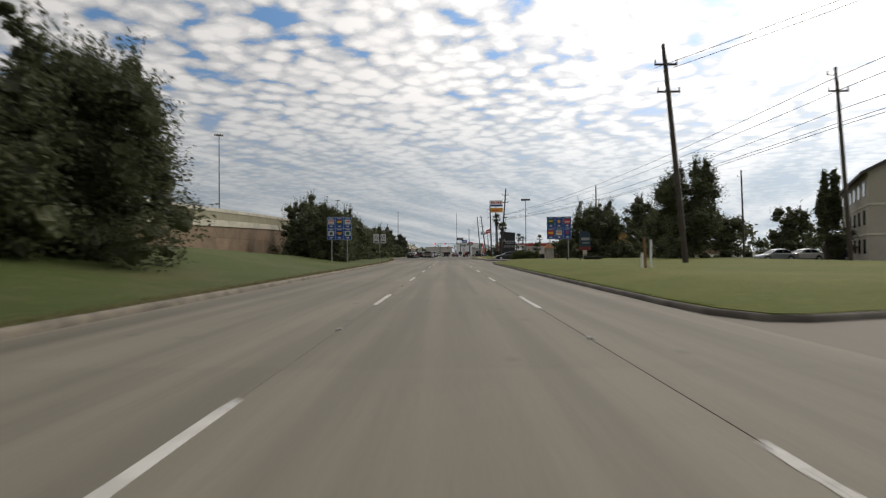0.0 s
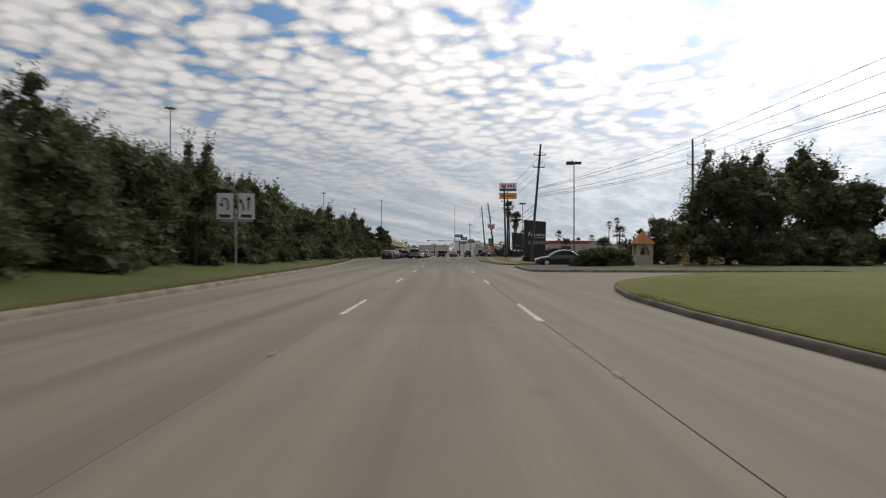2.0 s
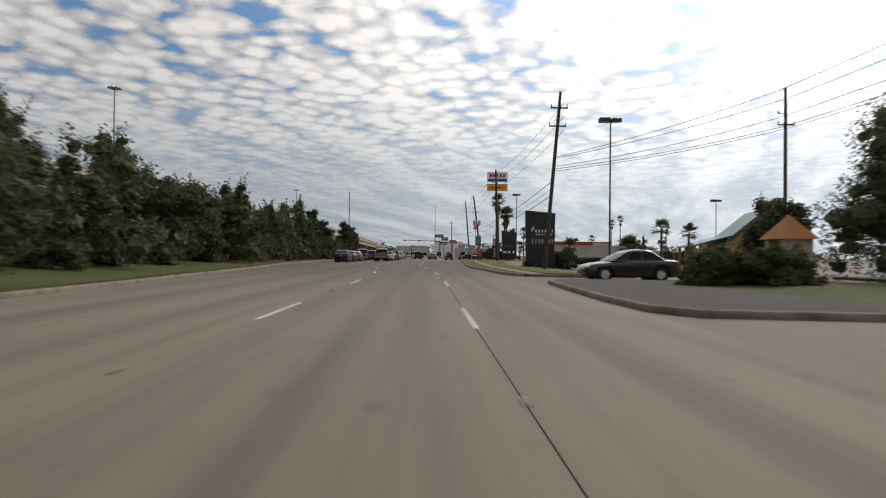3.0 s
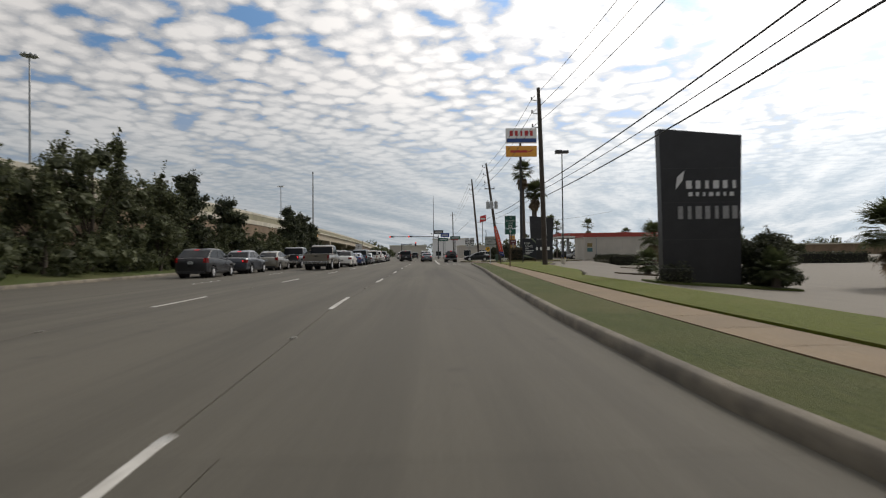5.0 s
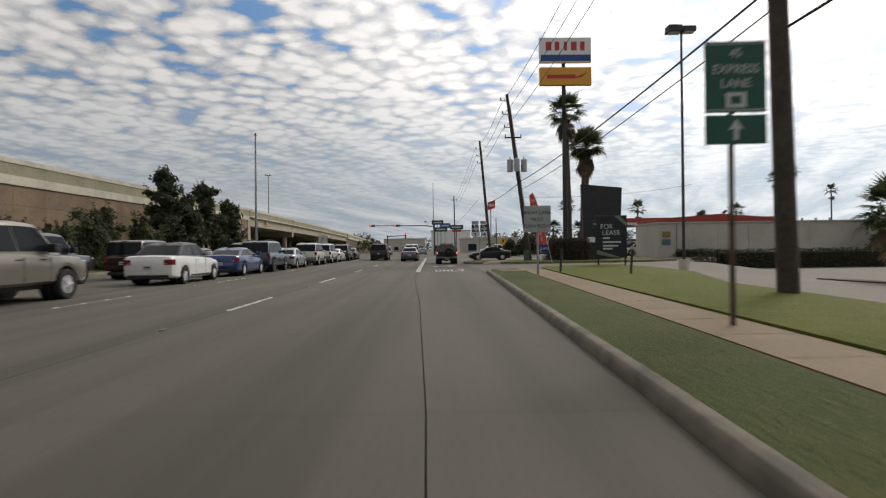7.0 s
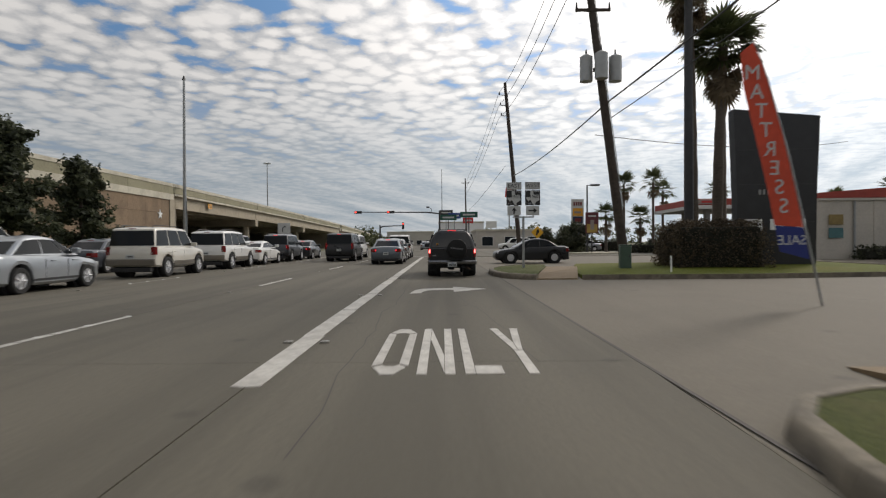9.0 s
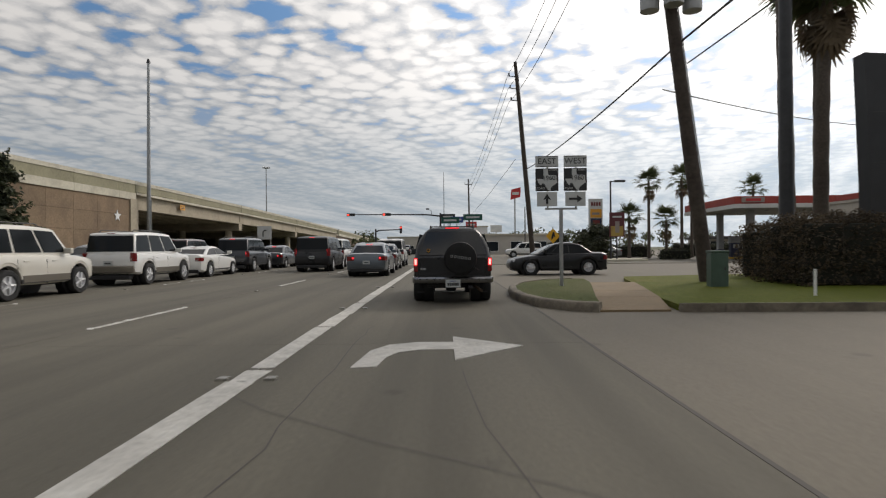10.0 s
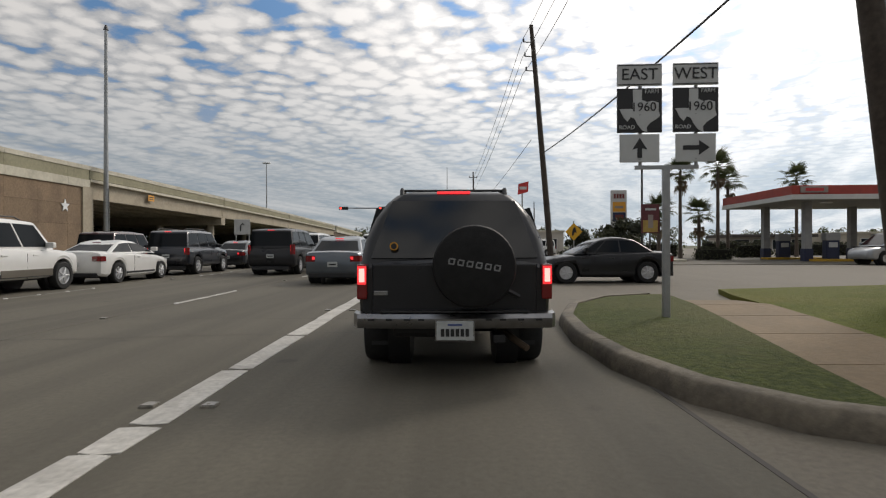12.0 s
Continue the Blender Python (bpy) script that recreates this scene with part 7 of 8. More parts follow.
# queue in the lane beside the bank-side lane line
pickup("beige", "tan metallic crew-cab pickup truck waiting in the queue", -6.2, 171.2, size=1.1)
car("sedan", "white", "long white sedan with a dark roof waiting in the queue", -5.75, 181.4, scale=1.12, top=BODY["black"])
car("coupe", "blue", "deep blue compact car waiting in the queue", -5.5, 187.9, scale=1.05)
car("suv", "teal", "dark teal SUV with big chrome wheels waiting in the queue", -5.4, 192.9, wheels="big", rack=True)
car("sedan", "silver", "silver compact sedan waiting in the queue", -5.3, 198.6, scale=0.98)
car("suv", "cream", "cream white SUV with tinted windows and tan lower trim", -5.3, 206.0, rack=True, cladding=BODY["beige"])
car("suv", "white", "off-white SUV with tan lower trim behind a white coupe", -5.3, 212.5, rack=True, cladding=BODY["beige"])
car("coupe", "white", "white two-door coupe waiting in the queue", -5.3, 217.9)
car("suv", "navy", "dark blue SUV with lit tail lamps in the queue", -5.3, 223.6, lit=True, rack=True)
car("sedan", "charcoal", "charcoal sedan near the crossing", -5.3, 230.0, lit=True)
# far-side lane
car("hatch", "black", "dark blackish navy hatchback at the tail of the queue", -10.4, 156.2, scale=1.12, lit=True)
car("sedan", "slate", "slate grey sedan waiting in the queue", -10.4, 163.2, scale=1.1, lit=True)
car("hatch", "taupe", "taupe hatchback waiting in the queue", -10.4, 171.0, scale=1.08)
pickup("charcoal", "dark pickup truck with lit tail lamps in the queue", -10.4, 178.8, lit=True, size=1.08)
car("suv", "maroon", "dark maroon SUV in the far lane", -9.3, 186.0)
car("sedan", "charcoal", "dark sedan in the far lane", -9.3, 192.3)
pickup("taupe", "brown pickup truck half hidden behind other cars", -9.3, 201.0, lit=True)
car("sedan", "slate", "grey sedan half hidden in the far lane", -9.3, 209.0)
car("hatch", "navy", "small dark blue car half hidden by a white coupe", -9.3, 217.0)
car("suv", "maroon", "maroon SUV under the bridge edge", -9.3, 225.2)
# lanes straight on
car("van", "black", "black van with tinted rear glass at the signal", -0.95, 223.6, lit=True)
car("sedan", "bluegrey", "blue-grey sedan with lit brake lamps at the signal", 2.75, 217.6, lit=True)
car("sedan", "charcoal", "dark grey sedan ahead at the signal", 2.6, 224.2, lit=True)
car("van", "white", "white van at the front of the lane", -1.5, 230.8)
car("suv", "white", "white SUV at the front of the lane", 2.5, 230.6)
# crossing and parked traffic
car("sedan", "black", "black compact sedan leaving the gas station drive", 11.1, 216.6, 93, scale=0.95)
car("sedan", "charcoal", "dark charcoal sedan waiting at a drive", 10.9, 103.6, 92)
car("hatch", "silver", "silver minivan parked by the gas pumps", 41.0, 242.2, 96)
car("van", "silver", "silver van standing before the gas pumps", 32.6, 231.8, 95)
car("hatch", "silver", "silver hatchback at a gas pump", 38.2, 236.9, 92)
for k, (x, y, col, kind) in enumerate(((38.0, 66.0, "silver", "sedan"), (41.5, 66.5, "white", "sedan"), (45.0, 67.0, "slate", "hatch"), (48.5, 67.5, "silver", "suv"))):
    car(kind, col, "car parked in the lot behind the trees", x, y, 90)
for x, y, col, kind in ((3.0, 285.0, "silver", "sedan"), (-1.0, 295.0, "charcoal", "suv"), (-5.2, 290.0, "white", "suv"), (16.0, 262.0, "white", "suv"), (24.0, 256.0, "silver", "sedan"), (2.6, 305.0, "red", "sedan")):
    car(kind, col, "vehicle beyond the crossing", x, y, 0 if y > 270 else 90)

# ---- plants ----
def leaf_cards(centres, radii, per, size, rng, flat=0.75, up=0.3):
    """Many small folded leaf cards round the clump centres: verts and faces."""
    C = np.repeat(np.asarray(centres, float), per, axis=0)
    Rr = np.repeat(np.asarray(radii, float), per)
    n = len(C)
    d = rng.normal(size=(n, 3))
    d /= np.linalg.norm(d, axis=1)[:, None]
    r = Rr * (0.55 + 0.52 * rng.random(n) ** 0.7)
    P = C + d * r[:, None] * np.array([1, 1, flat])
    nrm = d * 0.6 + rng.normal(size=(n, 3)) * 0.6 + np.array([0, 0, up])
    nrm /= np.linalg.norm(nrm, axis=1)[:, None]
    a = np.cross(nrm, rng.normal(size=(n, 3)))
    a /= np.linalg.norm(a, axis=1)[:, None]
    b = np.cross(nrm, a)
    s = size * (0.55 + 0.9 * rng.random(n))[:, None]
    fold = nrm * s * 0.25
    V = np.empty((n, 4, 3))
    V[:, 0] = P - a * s
    V[:, 1] = P - b * s * 0.55 + fold
    V[:, 2] = P + a * s
    V[:, 3] = P + b * s * 0.55 + fold
    F = np.arange(n * 4).reshape(n, 4)
    F = np.concatenate([F[:, [0, 1, 2]], F[:, [0, 2, 3]]])
    return V.reshape(-1, 3), F


ICO_V, ICO_F = None, None
_b = bmesh.new()
bmesh.ops.create_icosphere(_b, subdivisions=2, radius=1.0)
ICO_V = np.array([v.co[:] for v in _b.verts])
ICO_F = np.array([[v.index for v in f.verts] for f in _b.faces])
_b.free()


def cores(centres, radii, rng, share=0.62):
    """Uneven dark inner masses of twigs and leaves, so that the crown is not see-through."""
    V, F = [], []
    for c, r in zip(centres, radii):
        k = len(V) * len(ICO_V)
        V.append(np.asarray(c) + ICO_V * (r * share * rng.uniform(0.45, 1.2, (len(ICO_V), 1))) * np.array([1, 1, 0.85]))
        F.append(ICO_F + k)
    return np.concatenate(V), np.concatenate(F)


def sprigs(centres, out, n, reach, size, rng):
    """Leafy twigs that stand out of the crown: leaves strung along short lines."""
    C = np.asarray(centres)[rng.integers(len(centres), size=n)]
    d = C - np.asarray(out)
    d /= np.linalg.norm(d, axis=1)[:, None] + 1e-6
    d = d * 0.7 + rng.normal(0, 0.35, (n, 3)) + np.array([0, 0, 0.55])
    d /= np.linalg.norm(d, axis=1)[:, None]
    L = reach * rng.uniform(0.5, 1.0, n)
    u = np.linspace(0.25, 1.0, 9)
    P = (C[:, None, :] + d[:, None, :] * (L[:, None] * u)[:, :, None] + rng.normal(0, size * 0.45, (n, 9, 3))).reshape(-1, 3)
    return leaf_cards(P, [size * 0.8] * len(P), 2, size * 0.85, rng)


def join(*pairs):
    V, F, k = [], [], 0
    for v, f in pairs:
        V.append(v)
        F.append(f + k)
        k += len(v)
    return np.concatenate(V), np.concatenate(F)


def limbs(h, r, tips, rng, base=0.35):
    """A tapered trunk that forks towards the tips."""
    bm = bmesh.new()
    bend = rng.normal(0, 0.12, 2)
    fork = Vector((bend[0], bend[1], h * base))
    tube([(0, 0, -0.3), (bend[0] * 0.4, bend[1] * 0.4, h * base * 0.5), fork, (bend[0] * 1.6, bend[1] * 1.6, h * 0.8)], [r * 1.25, r, r * 0.8, r * 0.2], 8, bm)
    for t in tips:
        t = Vector(t)
        s = fork * (0.7 + 0.5 * rng.random())
        s.z = min(s.z, t.z - 0.1)
        m = s.lerp(t, 0.5) + Vector((0, 0, 0.12 * h * rng.random()))
        tube([s, m, t], [r * 0.45, r * 0.28, r * 0.06], 6, bm)
    return bm


def tree(x, y, h, w, seed, label, mat=None, low=0.22, cards=34, clumps=46, size=0.2, z=None, name="tree", group="roadside trees", flat=0.8, narrow=0.0, most=104, twigs=1.0, core=0.62, spires=0):
    rng = np.random.default_rng(seed)
    z = (verge_height(x, y) if x < -8 else 0.15) if z is None else z
    th = thing(name, label, name if name in ("bush", "hedge") else "tree", x, y, z - 0.05, float(rng.uniform(0, 360)), group=group)
    centres, radii = [], []
    lobes = [(rng.uniform(-0.5, 0.5) * w * 0.5, rng.uniform(-0.5, 0.5) * w * 0.5, h * rng.uniform(low + 0.14, 0.80), rng.uniform(0.5, 0.85)) for _ in range(7)] + [(0, 0, h * 0.74, 0.75)] + [(rng.uniform(-0.35, 0.35) * w, rng.uniform(-0.35, 0.35) * w, h * (low + rng.uniform(0.08, 0.2)), 0.6) for _ in range(3)]
    k = 0
    while len(centres) < clumps and k < clumps * 30:
        k += 1
        lx, ly, lz, lr = lobes[int(rng.integers(len(lobes)))]
        u = rng.normal(size=3)
        u /= np.linalg.norm(u)
        rad = lr * w * 0.42 * (0.55 + 0.5 * rng.random())
        p = np.array([lx, ly, lz]) + u * rad * np.array([1, 1, 0.9])
        taper = 1.0 - narrow * max(0.0, p[2] / h - 0.3)
        p[:2] *= taper
        if p[2] < h * low or p[2] > h * 0.97 or math.hypot(p[0], p[1]) > w * 0.62:
            continue
        centres.append(p)
        radii.append(w * rng.uniform(0.10, 0.19))
    # leaders that stand up out of the crown and make its outline ragged
    for _ in range(spires):
        sx, sy, sz = centres[int(rng.integers(len(centres)))]
        tip = max(h * rng.uniform(0.90, 1.12), sz + 0.3)
        sz = max(sz, h * 0.55)
        steps = max(3, int((tip - sz) / (0.06 * w)))
        for i in range(steps):
            u = i / steps
            centres.append(np.array([sx * (1 - 0.25 * u) + rng.normal(0, 0.02 * w), sy * (1 - 0.25 * u) + rng.normal(0, 0.02 * w), sz + (tip - sz) * u]))
            radii.append(w * (0.105 - 0.075 * u) * rng.uniform(0.8, 1.2))
    fine = 0.95
    cards = int(min(most, max(cards, 0.55 * 4 * math.pi * (0.145 * w) ** 2 / (0.9 * (size * fine) ** 2))))
    V, F = join(leaf_cards(centres, radii, cards, size * fine, rng, flat), cores(centres, radii, rng, core),
                sprigs(centres, (0, 0, h * 0.35), int(clumps * twigs), w * 0.22, size * fine, rng))
    me = bpy.data.meshes.new("crown")
    me.from_pydata(V.tolist(), [], F.tolist())
    ob = new("crown", finish(me, mat or OAK))
    ob.parent = th
    tips = [centres[int(i)] for i in rng.integers(len(centres), size=9)]
    part("trunk", limbs(h, 0.035 * h ** 0.9, tips, rng, max(low, 0.15)), BARK, th, smooth=60)
    return th


def pine(x, y, h, w, seed, label="dark open pine tree on the bank"):
    rng = np.random.default_rng(seed)
    th = thing("pine_tree", label, "tree", x, y, verge_height(x, y) - 0.05, float(rng.uniform(0, 360)), group="bank pines")
    centres, radii = [], []
    bm = tube([(0, 0, -0.3), (0.05, 0.05, h * 0.5), (0.1, 0, h * 0.97)], [0.022 * h, 0.016 * h, 0.02], 8)
    z = h * 0.16
    while z < h * 0.95:
        for _ in range(4):
            a = rng.uniform(0, 2 * math.pi)
            reach = w * 0.5 * (1.08 - z / h) ** 0.75 * rng.uniform(0.5, 1.15)
            tip = Vector((reach * math.cos(a), reach * math.sin(a), z + reach * 0.35))
            tube([(0, 0, z), tip * 0.5 + Vector((0, 0, z * 0.5)), tip], [0.03, 0.02, 0.008], 5, bm)
            for u in (0.3, 0.5, 0.72, 0.95):
                centres.append((tip.x * u + rng.normal(0, 0.1), tip.y * u + rng.normal(0, 0.1), z + (tip.z - z) * u + rng.normal(0, 0.1)))
                radii.append(rng.uniform(0.32, 0.62))
        z += h * rng.uniform(0.05, 0.085)
    V, F = join(leaf_cards(centres, radii, 17, 0.15, rng, 0.8, 0.6), cores(centres, radii, rng, 0.6), sprigs(centres, (0, 0, h * 0.3), 160, 0.9, 0.10, rng))
    me = bpy.data.meshes.new("needles")
    me.from_pydata(V.tolist(), [], F.tolist())
    ob = new("needles", finish(me, PINE))
    ob.parent = th
    part("trunk", bm, BARK, th, smooth=60)


def bush(name, x0, x1, y0, y1, h, label, seed, mat=None, size=0.09, step=0.42, cat="hedge", z=0.12, per=48):
    """A clipped hedge or rounded bush of small leaves over woody stems."""
    rng = np.random.default_rng(seed)
    th = thing(name, label, cat, (x0 + x1) / 2, (y0 + y1) / 2, z + lot_z((x0 + x1) / 2, (y0 + y1) / 2), group="hedges")
    hx, hy = (x1 - x0) / 2, (y1 - y0) / 2
    nx, ny, nz = max(2, int(2 * hx / step)), max(2, int(2 * hy / step)), max(2, int(h / step))
    C = []
    for i in range(nx):
        for j in range(ny):
            for k in range(nz):
                edge = i in (0, nx - 1) or j in (0, ny - 1) or k == nz - 1
                if edge or rng.random() < 0.15:
                    round_ = 0.86 if (k == nz - 1 and (i in (0, nx - 1) or j in (0, ny - 1))) else 1.0
                    C.append((((i + 0.5) / nx * 2 - 1) * hx * round_ + rng.normal(0, 0.05), ((j + 0.5) / ny * 2 - 1) * hy * round_ + rng.normal(0, 0.05), (k + 0.5) / nz * h * 0.95 + rng.normal(0, 0.05)))
    V, F = leaf_cards(C, [step * 0.72] * len(C), per, size * 0.85, rng, 1.0)
    me = bpy.data.meshes.new("foliage")
    me.from_pydata(V.tolist(), [], F.tolist())
    ob = new("foliage", finish(me, mat or HEDGE))
    ob.parent = th
    bm = bmesh.new()
    for _ in range(max(4, nx * ny // 3)):
        sx, sy = rng.uniform(-hx * 0.8, hx * 0.8), rng.uniform(-hy * 0.8, hy * 0.8)
        tube([(sx, sy, -0.2), (sx * 1.05, sy * 1.05, h * 0.5), (sx * 1.1, sy * 1.1, h * 0.85)], [0.03, 0.02, 0.008], 5, bm)
    # near-black box standing in for the shade deep between the leaves
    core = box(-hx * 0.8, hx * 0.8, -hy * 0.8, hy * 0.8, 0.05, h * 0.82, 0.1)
    part("inner_wood", core, paint(name + "_shade", (0.016, 0.016, 0.010), 0.95, grain=0.4, scale=9), th)
    part("stems", bm, BARK, th)
    return th


def frond_mesh(kind, length, seed):
    """One palm leaf: a stalk and a fan (or feather) of narrow blades."""
    rng = np.random.default_rng(seed)
    v, f = [], []
    def blade(p, q, w, drop):
        p, q = Vector(p), Vector(q)
        side = (q - p).cross(Vector((0, 0, 1)))
        side = side.normalized() * w if side.length > 1e-5 else Vector((w, 0, 0))
        m = p.lerp(q, 0.55) + Vector((0, 0, drop * 0.35))
        e = q + Vector((0, 0, -drop))
        k = len(v)
        v.extend([tuple(p - side * 0.3), tuple(p + side * 0.3), tuple(m + side), tuple(m - side), tuple(e)])
        f.extend([(k, k + 1, k + 2, k + 3), (k + 3, k + 2, k + 4)])
    if kind == "fan":
        s = length * 0.45
        blade((0, 0, 0), (s, 0, s * 0.12), 0.03, 0.02)
        hub = Vector((s, 0, s * 0.12))
        for i in range(15):
            a = radians(-88 + 176 * i / 14)
            r = length * (0.55 - 0.20 * abs(i - 7) / 7) * rng.uniform(0.9, 1.1)
            blade(hub, hub + Vector((r * math.cos(a), r * math.sin(a), 0.06 * r)), 0.030 * length, r * rng.uniform(0.04, 0.24))
    else:
        pts = [Vector((length * u, 0, length * (0.42 * u - 0.72 * u * u))) for u in np.linspace(0, 1, 12)]
        for a, b in zip(pts, pts[1:]):
            blade(a, b, 0.02, 0.0)
            for s in (-1, 1):
                r = length * 0.26 * math.sin(math.pi * min(0.97, a.x / length * 0.9 + 0.12))
                blade(a, a + Vector((r * 0.6, s * r, -r * 0.25)), 0.028, r * 0.3)
    me = bpy.data.meshes.new("frond")
    me.from_pydata(v, [], f)
    return me


FAN = [finish(frond_mesh("fan", 1.5, s), PALM) for s in (1, 2, 3)]
FAN_DEAD = [finish(frond_mesh("fan", 1.5, s), DEAD) for s in (4, 5)]
FEATHER = [finish(frond_mesh("feather", 2.3, s), PALM) for s in (6, 7)]


def palm_tree(x, y, h, seed, label, kind="fan", r=0.24, n=30, skirt=12, scale=1.0, z=0.1, bend=0.0):
    rng = np.random.default_rng(seed)
    th = thing("palm_tree", label, "palm tree", x, y, z + lot_z(x, y), group="palms")
    top = Vector((bend, bend * 0.3, h))
    pts = [Vector((bend * (u ** 2), bend * 0.3 * u ** 2, h * u)) for u in np.linspace(-0.02, 1, 16)]
    rad = [r * (1.35 if i == 0 else 1.12 if i == 1 else 1.0) * (1 - 0.25 * i / 15) * (1.05 if i % 2 else 0.96) for i in range(16)]
    part("trunk", tube(pts, rad, 10), PALM_BARK, th, smooth=60)
    meshes = FAN if kind == "fan" else FEATHER
    for i in range(n):
        tilt = -75 + 118 * (i / n) ** 0.9 + rng.uniform(-8, 8)
        s = scale * rng.uniform(0.8, 1.12)
        m = Matrix.Translation(top + Vector((0, 0, rng.uniform(-0.2, 0.15)))) @ pose(0, 0, 0, 0, tilt, 0).to_3x3().to_4x4()
        m = Matrix.Translation(top) @ pose(0, 0, 0, 0, 0, float(i * 137.5 + rng.uniform(-15, 15))) @ pose(0, 0, 0, 0, tilt, 0) @ Matrix.Diagonal((s, s, s, 1))
        shared("frond", meshes[i % len(meshes)], th, m)
    for i in range(skirt):
        s = scale * rng.uniform(0.75, 1.0)
        m = Matrix.Translation(top - Vector((0, 0, rng.uniform(0.2, 1.3)))) @ pose(0, 0, 0, 0, 0, float(i * 137.5)) @ pose(0, 0, 0, 0, 62 + rng.uniform(-8, 20), 0) @ Matrix.Diagonal((s, s, s, 1))
        shared("dead_frond", FAN_DEAD[i % 2], th, m, "brown hanging frond")
    return th


# bank side, from the nearest on
tree(-15.6, 23.8, 7.9, 8.3, 11, "large dark leafy oak overhanging the bank", clumps=190, cards=60, size=0.09, low=0.0, most=290, twigs=5.0, core=0.46, spires=9)
tree(-17.0, 17.0, 8.2, 7.8, 12, "dark leafy oak behind another on the bank", clumps=110, cards=50, size=0.12, low=0.0, most=150, twigs=3.0, core=0.48, spires=7)
tree(-18.2, 28.5, 5.6, 4.6, 13, "dark leafy tree near the retaining wall", clumps=70, cards=50, size=0.11, low=0.0)
tree(-12.4, 8.0, 8.6, 7.6, 14, "dark leafy tree on the bank", clumps=80, cards=45, size=0.13, low=0.03)
row = [(-14.2, 64.8, 6.2, 5.6), (-17.0, 68.5, 6.6, 5.8), (-15.4, 72.5, 6.6, 5.8), (-18.2, 76.5, 7.6, 5.6), (-16.0, 80.0, 6.6, 5.6), (-18.4, 84.5, 7.8, 5.8), (-16.2, 88.5, 7.0, 5.8), (-17.8, 93.0, 7.4, 5.8),
       (-16.0, 97.5, 6.6, 5.4), (-18.2, 101.5, 7.6, 6.0), (-16.2, 106.5, 6.6, 5.6), (-18.0, 111.5, 7.4, 6.0), (-16.6, 117.0, 6.6, 5.8), (-18.2, 122.0, 6.8, 5.8), (-17.2, 128.0, 6.6, 6.0),
       (-18.4, 134.0, 6.8, 6.0), (-17.6, 140.5, 6.6, 5.8), (-18.6, 146.5, 6.8, 5.8), (-18.0, 153.0, 7.0, 5.8), (-18.8, 158.5, 7.6, 5.6), (-19.0, 163.5, 8.0, 5.8), (-18.8, 168.2, 7.8, 5.6)]
for i, (x, y, h, w) in enumerate(row):
    close = y < 106
    tree(x, y, h * (0.90 + 0.12 * math.sin(i * 2.4)), w * 1.14, 30 + i, "dense dark green tree in the row along the bank", clumps=84 if close else 52 if y < 140 else 40, twigs=2.4 if close else 1.5, cards=50,
         size=0.082 if close else 0.13, low=0.0, narrow=0.45 if i % 3 == 0 else 0.1, most=150 if close else 74, core=0.52, spires=6 if close else 4)
for i, (x, y, h, w) in enumerate([(-12.6, 66.5, 2.8, 3.0), (-14.0, 76.5, 2.8, 3.4), (-14.4, 84.5, 3.2, 3.2), (-14.6, 92.0, 2.8, 3.2), (-15.2, 101.5, 3.0, 3.2), (-15.6, 112.0, 2.8, 3.4), (-16.0, 123.0, 2.8, 3.2), (-16.6, 135.5, 2.8, 3.2), (-17.0, 147.0, 2.6, 3.0), (-17.4, 168.0, 2.6, 2.8), (-18.2, 186.0, 3.0, 2.8), (-18.2, 193.5, 2.8, 2.6), (-18.7, 224.0, 2.4, 2.4)]):
    tree(x, y, h, w, 70 + i, "dark green shrub at the foot of the trees", clumps=36, cards=40, size=0.075, low=0.0, name="bush", group="bank shrubs", most=90 if y < 110 else 60, spires=2)
for i, (x, y, h, w) in enumerate([(-17.8, 171.0, 8.2, 5.4), (-17.6, 180.5, 6.9, 6.0), (-17.8, 206.0, 8.0, 5.4), (-17.4, 209.5, 6.2, 5.0), (-17.4, 214.0, 8.0, 5.2), (-17.0, 219.5, 6.6, 5.2)]):
    pine(x, y, h, w, 90 + i)
for i in range(13):
    y = 160.0 + i * 3.4
    tree(-17.2 + 0.7 * math.sin(i * 2.1), y, 3.4 + 1.0 * math.sin(i * 1.3), 3.6, 200 + i, "dark green shrub before the retaining wall", clumps=30, cards=40, size=0.11, low=0.0, name="bush", group="bank shrubs", most=64, spires=2)
# right-hand side
tree(28.4, 66.0, 10.8, 8.0, 120, "tall dark leafy tree on the lawn", twigs=3.0, clumps=150, cards=57, size=0.11, low=0.0, most=150, core=0.5, spires=8)
tree(41.0, 61.5, 9.0, 4.0, 123, "narrow dark tree by the parking lot", clumps=80, cards=48, size=0.12, low=0.0, narrow=0.8, spires=9, core=0.5)
tree(31.5, 83.0, 7.0, 6.2, 138, "dark ragged tree across the drive", clumps=90, cards=48, size=0.11, low=0.0, most=130, core=0.5, spires=8)
tree(26.6, 103.8, 9.6, 9.0, 129, "large dark spreading oak beside the drive", clumps=150, cards=57, size=0.10, low=0.0, most=170, core=0.44, twigs=3.0, spires=8)
tree(23.0, 112.0, 5.2, 3.6, 124, "dark leafy tree behind the kiosk", clumps=80, cards=51, size=0.13, low=0.0)
tree(29.6, 101.5, 7.6, 7.0, 125, "dark leafy tree beside the drive", clumps=90, cards=51, size=0.12, low=0.0, most=120, core=0.5, spires=5)
tree(36.6, 109.0, 10.6, 9.5, 130, "large dark spreading oak", clumps=110, cards=54, size=0.14, low=0.0, core=0.5, spires=6)
tree(42.5, 103.0, 8.0, 8.0, 126, "dark leafy tree beside the drive", clumps=80, cards=51, size=0.15, low=0.0, most=90, spires=5)
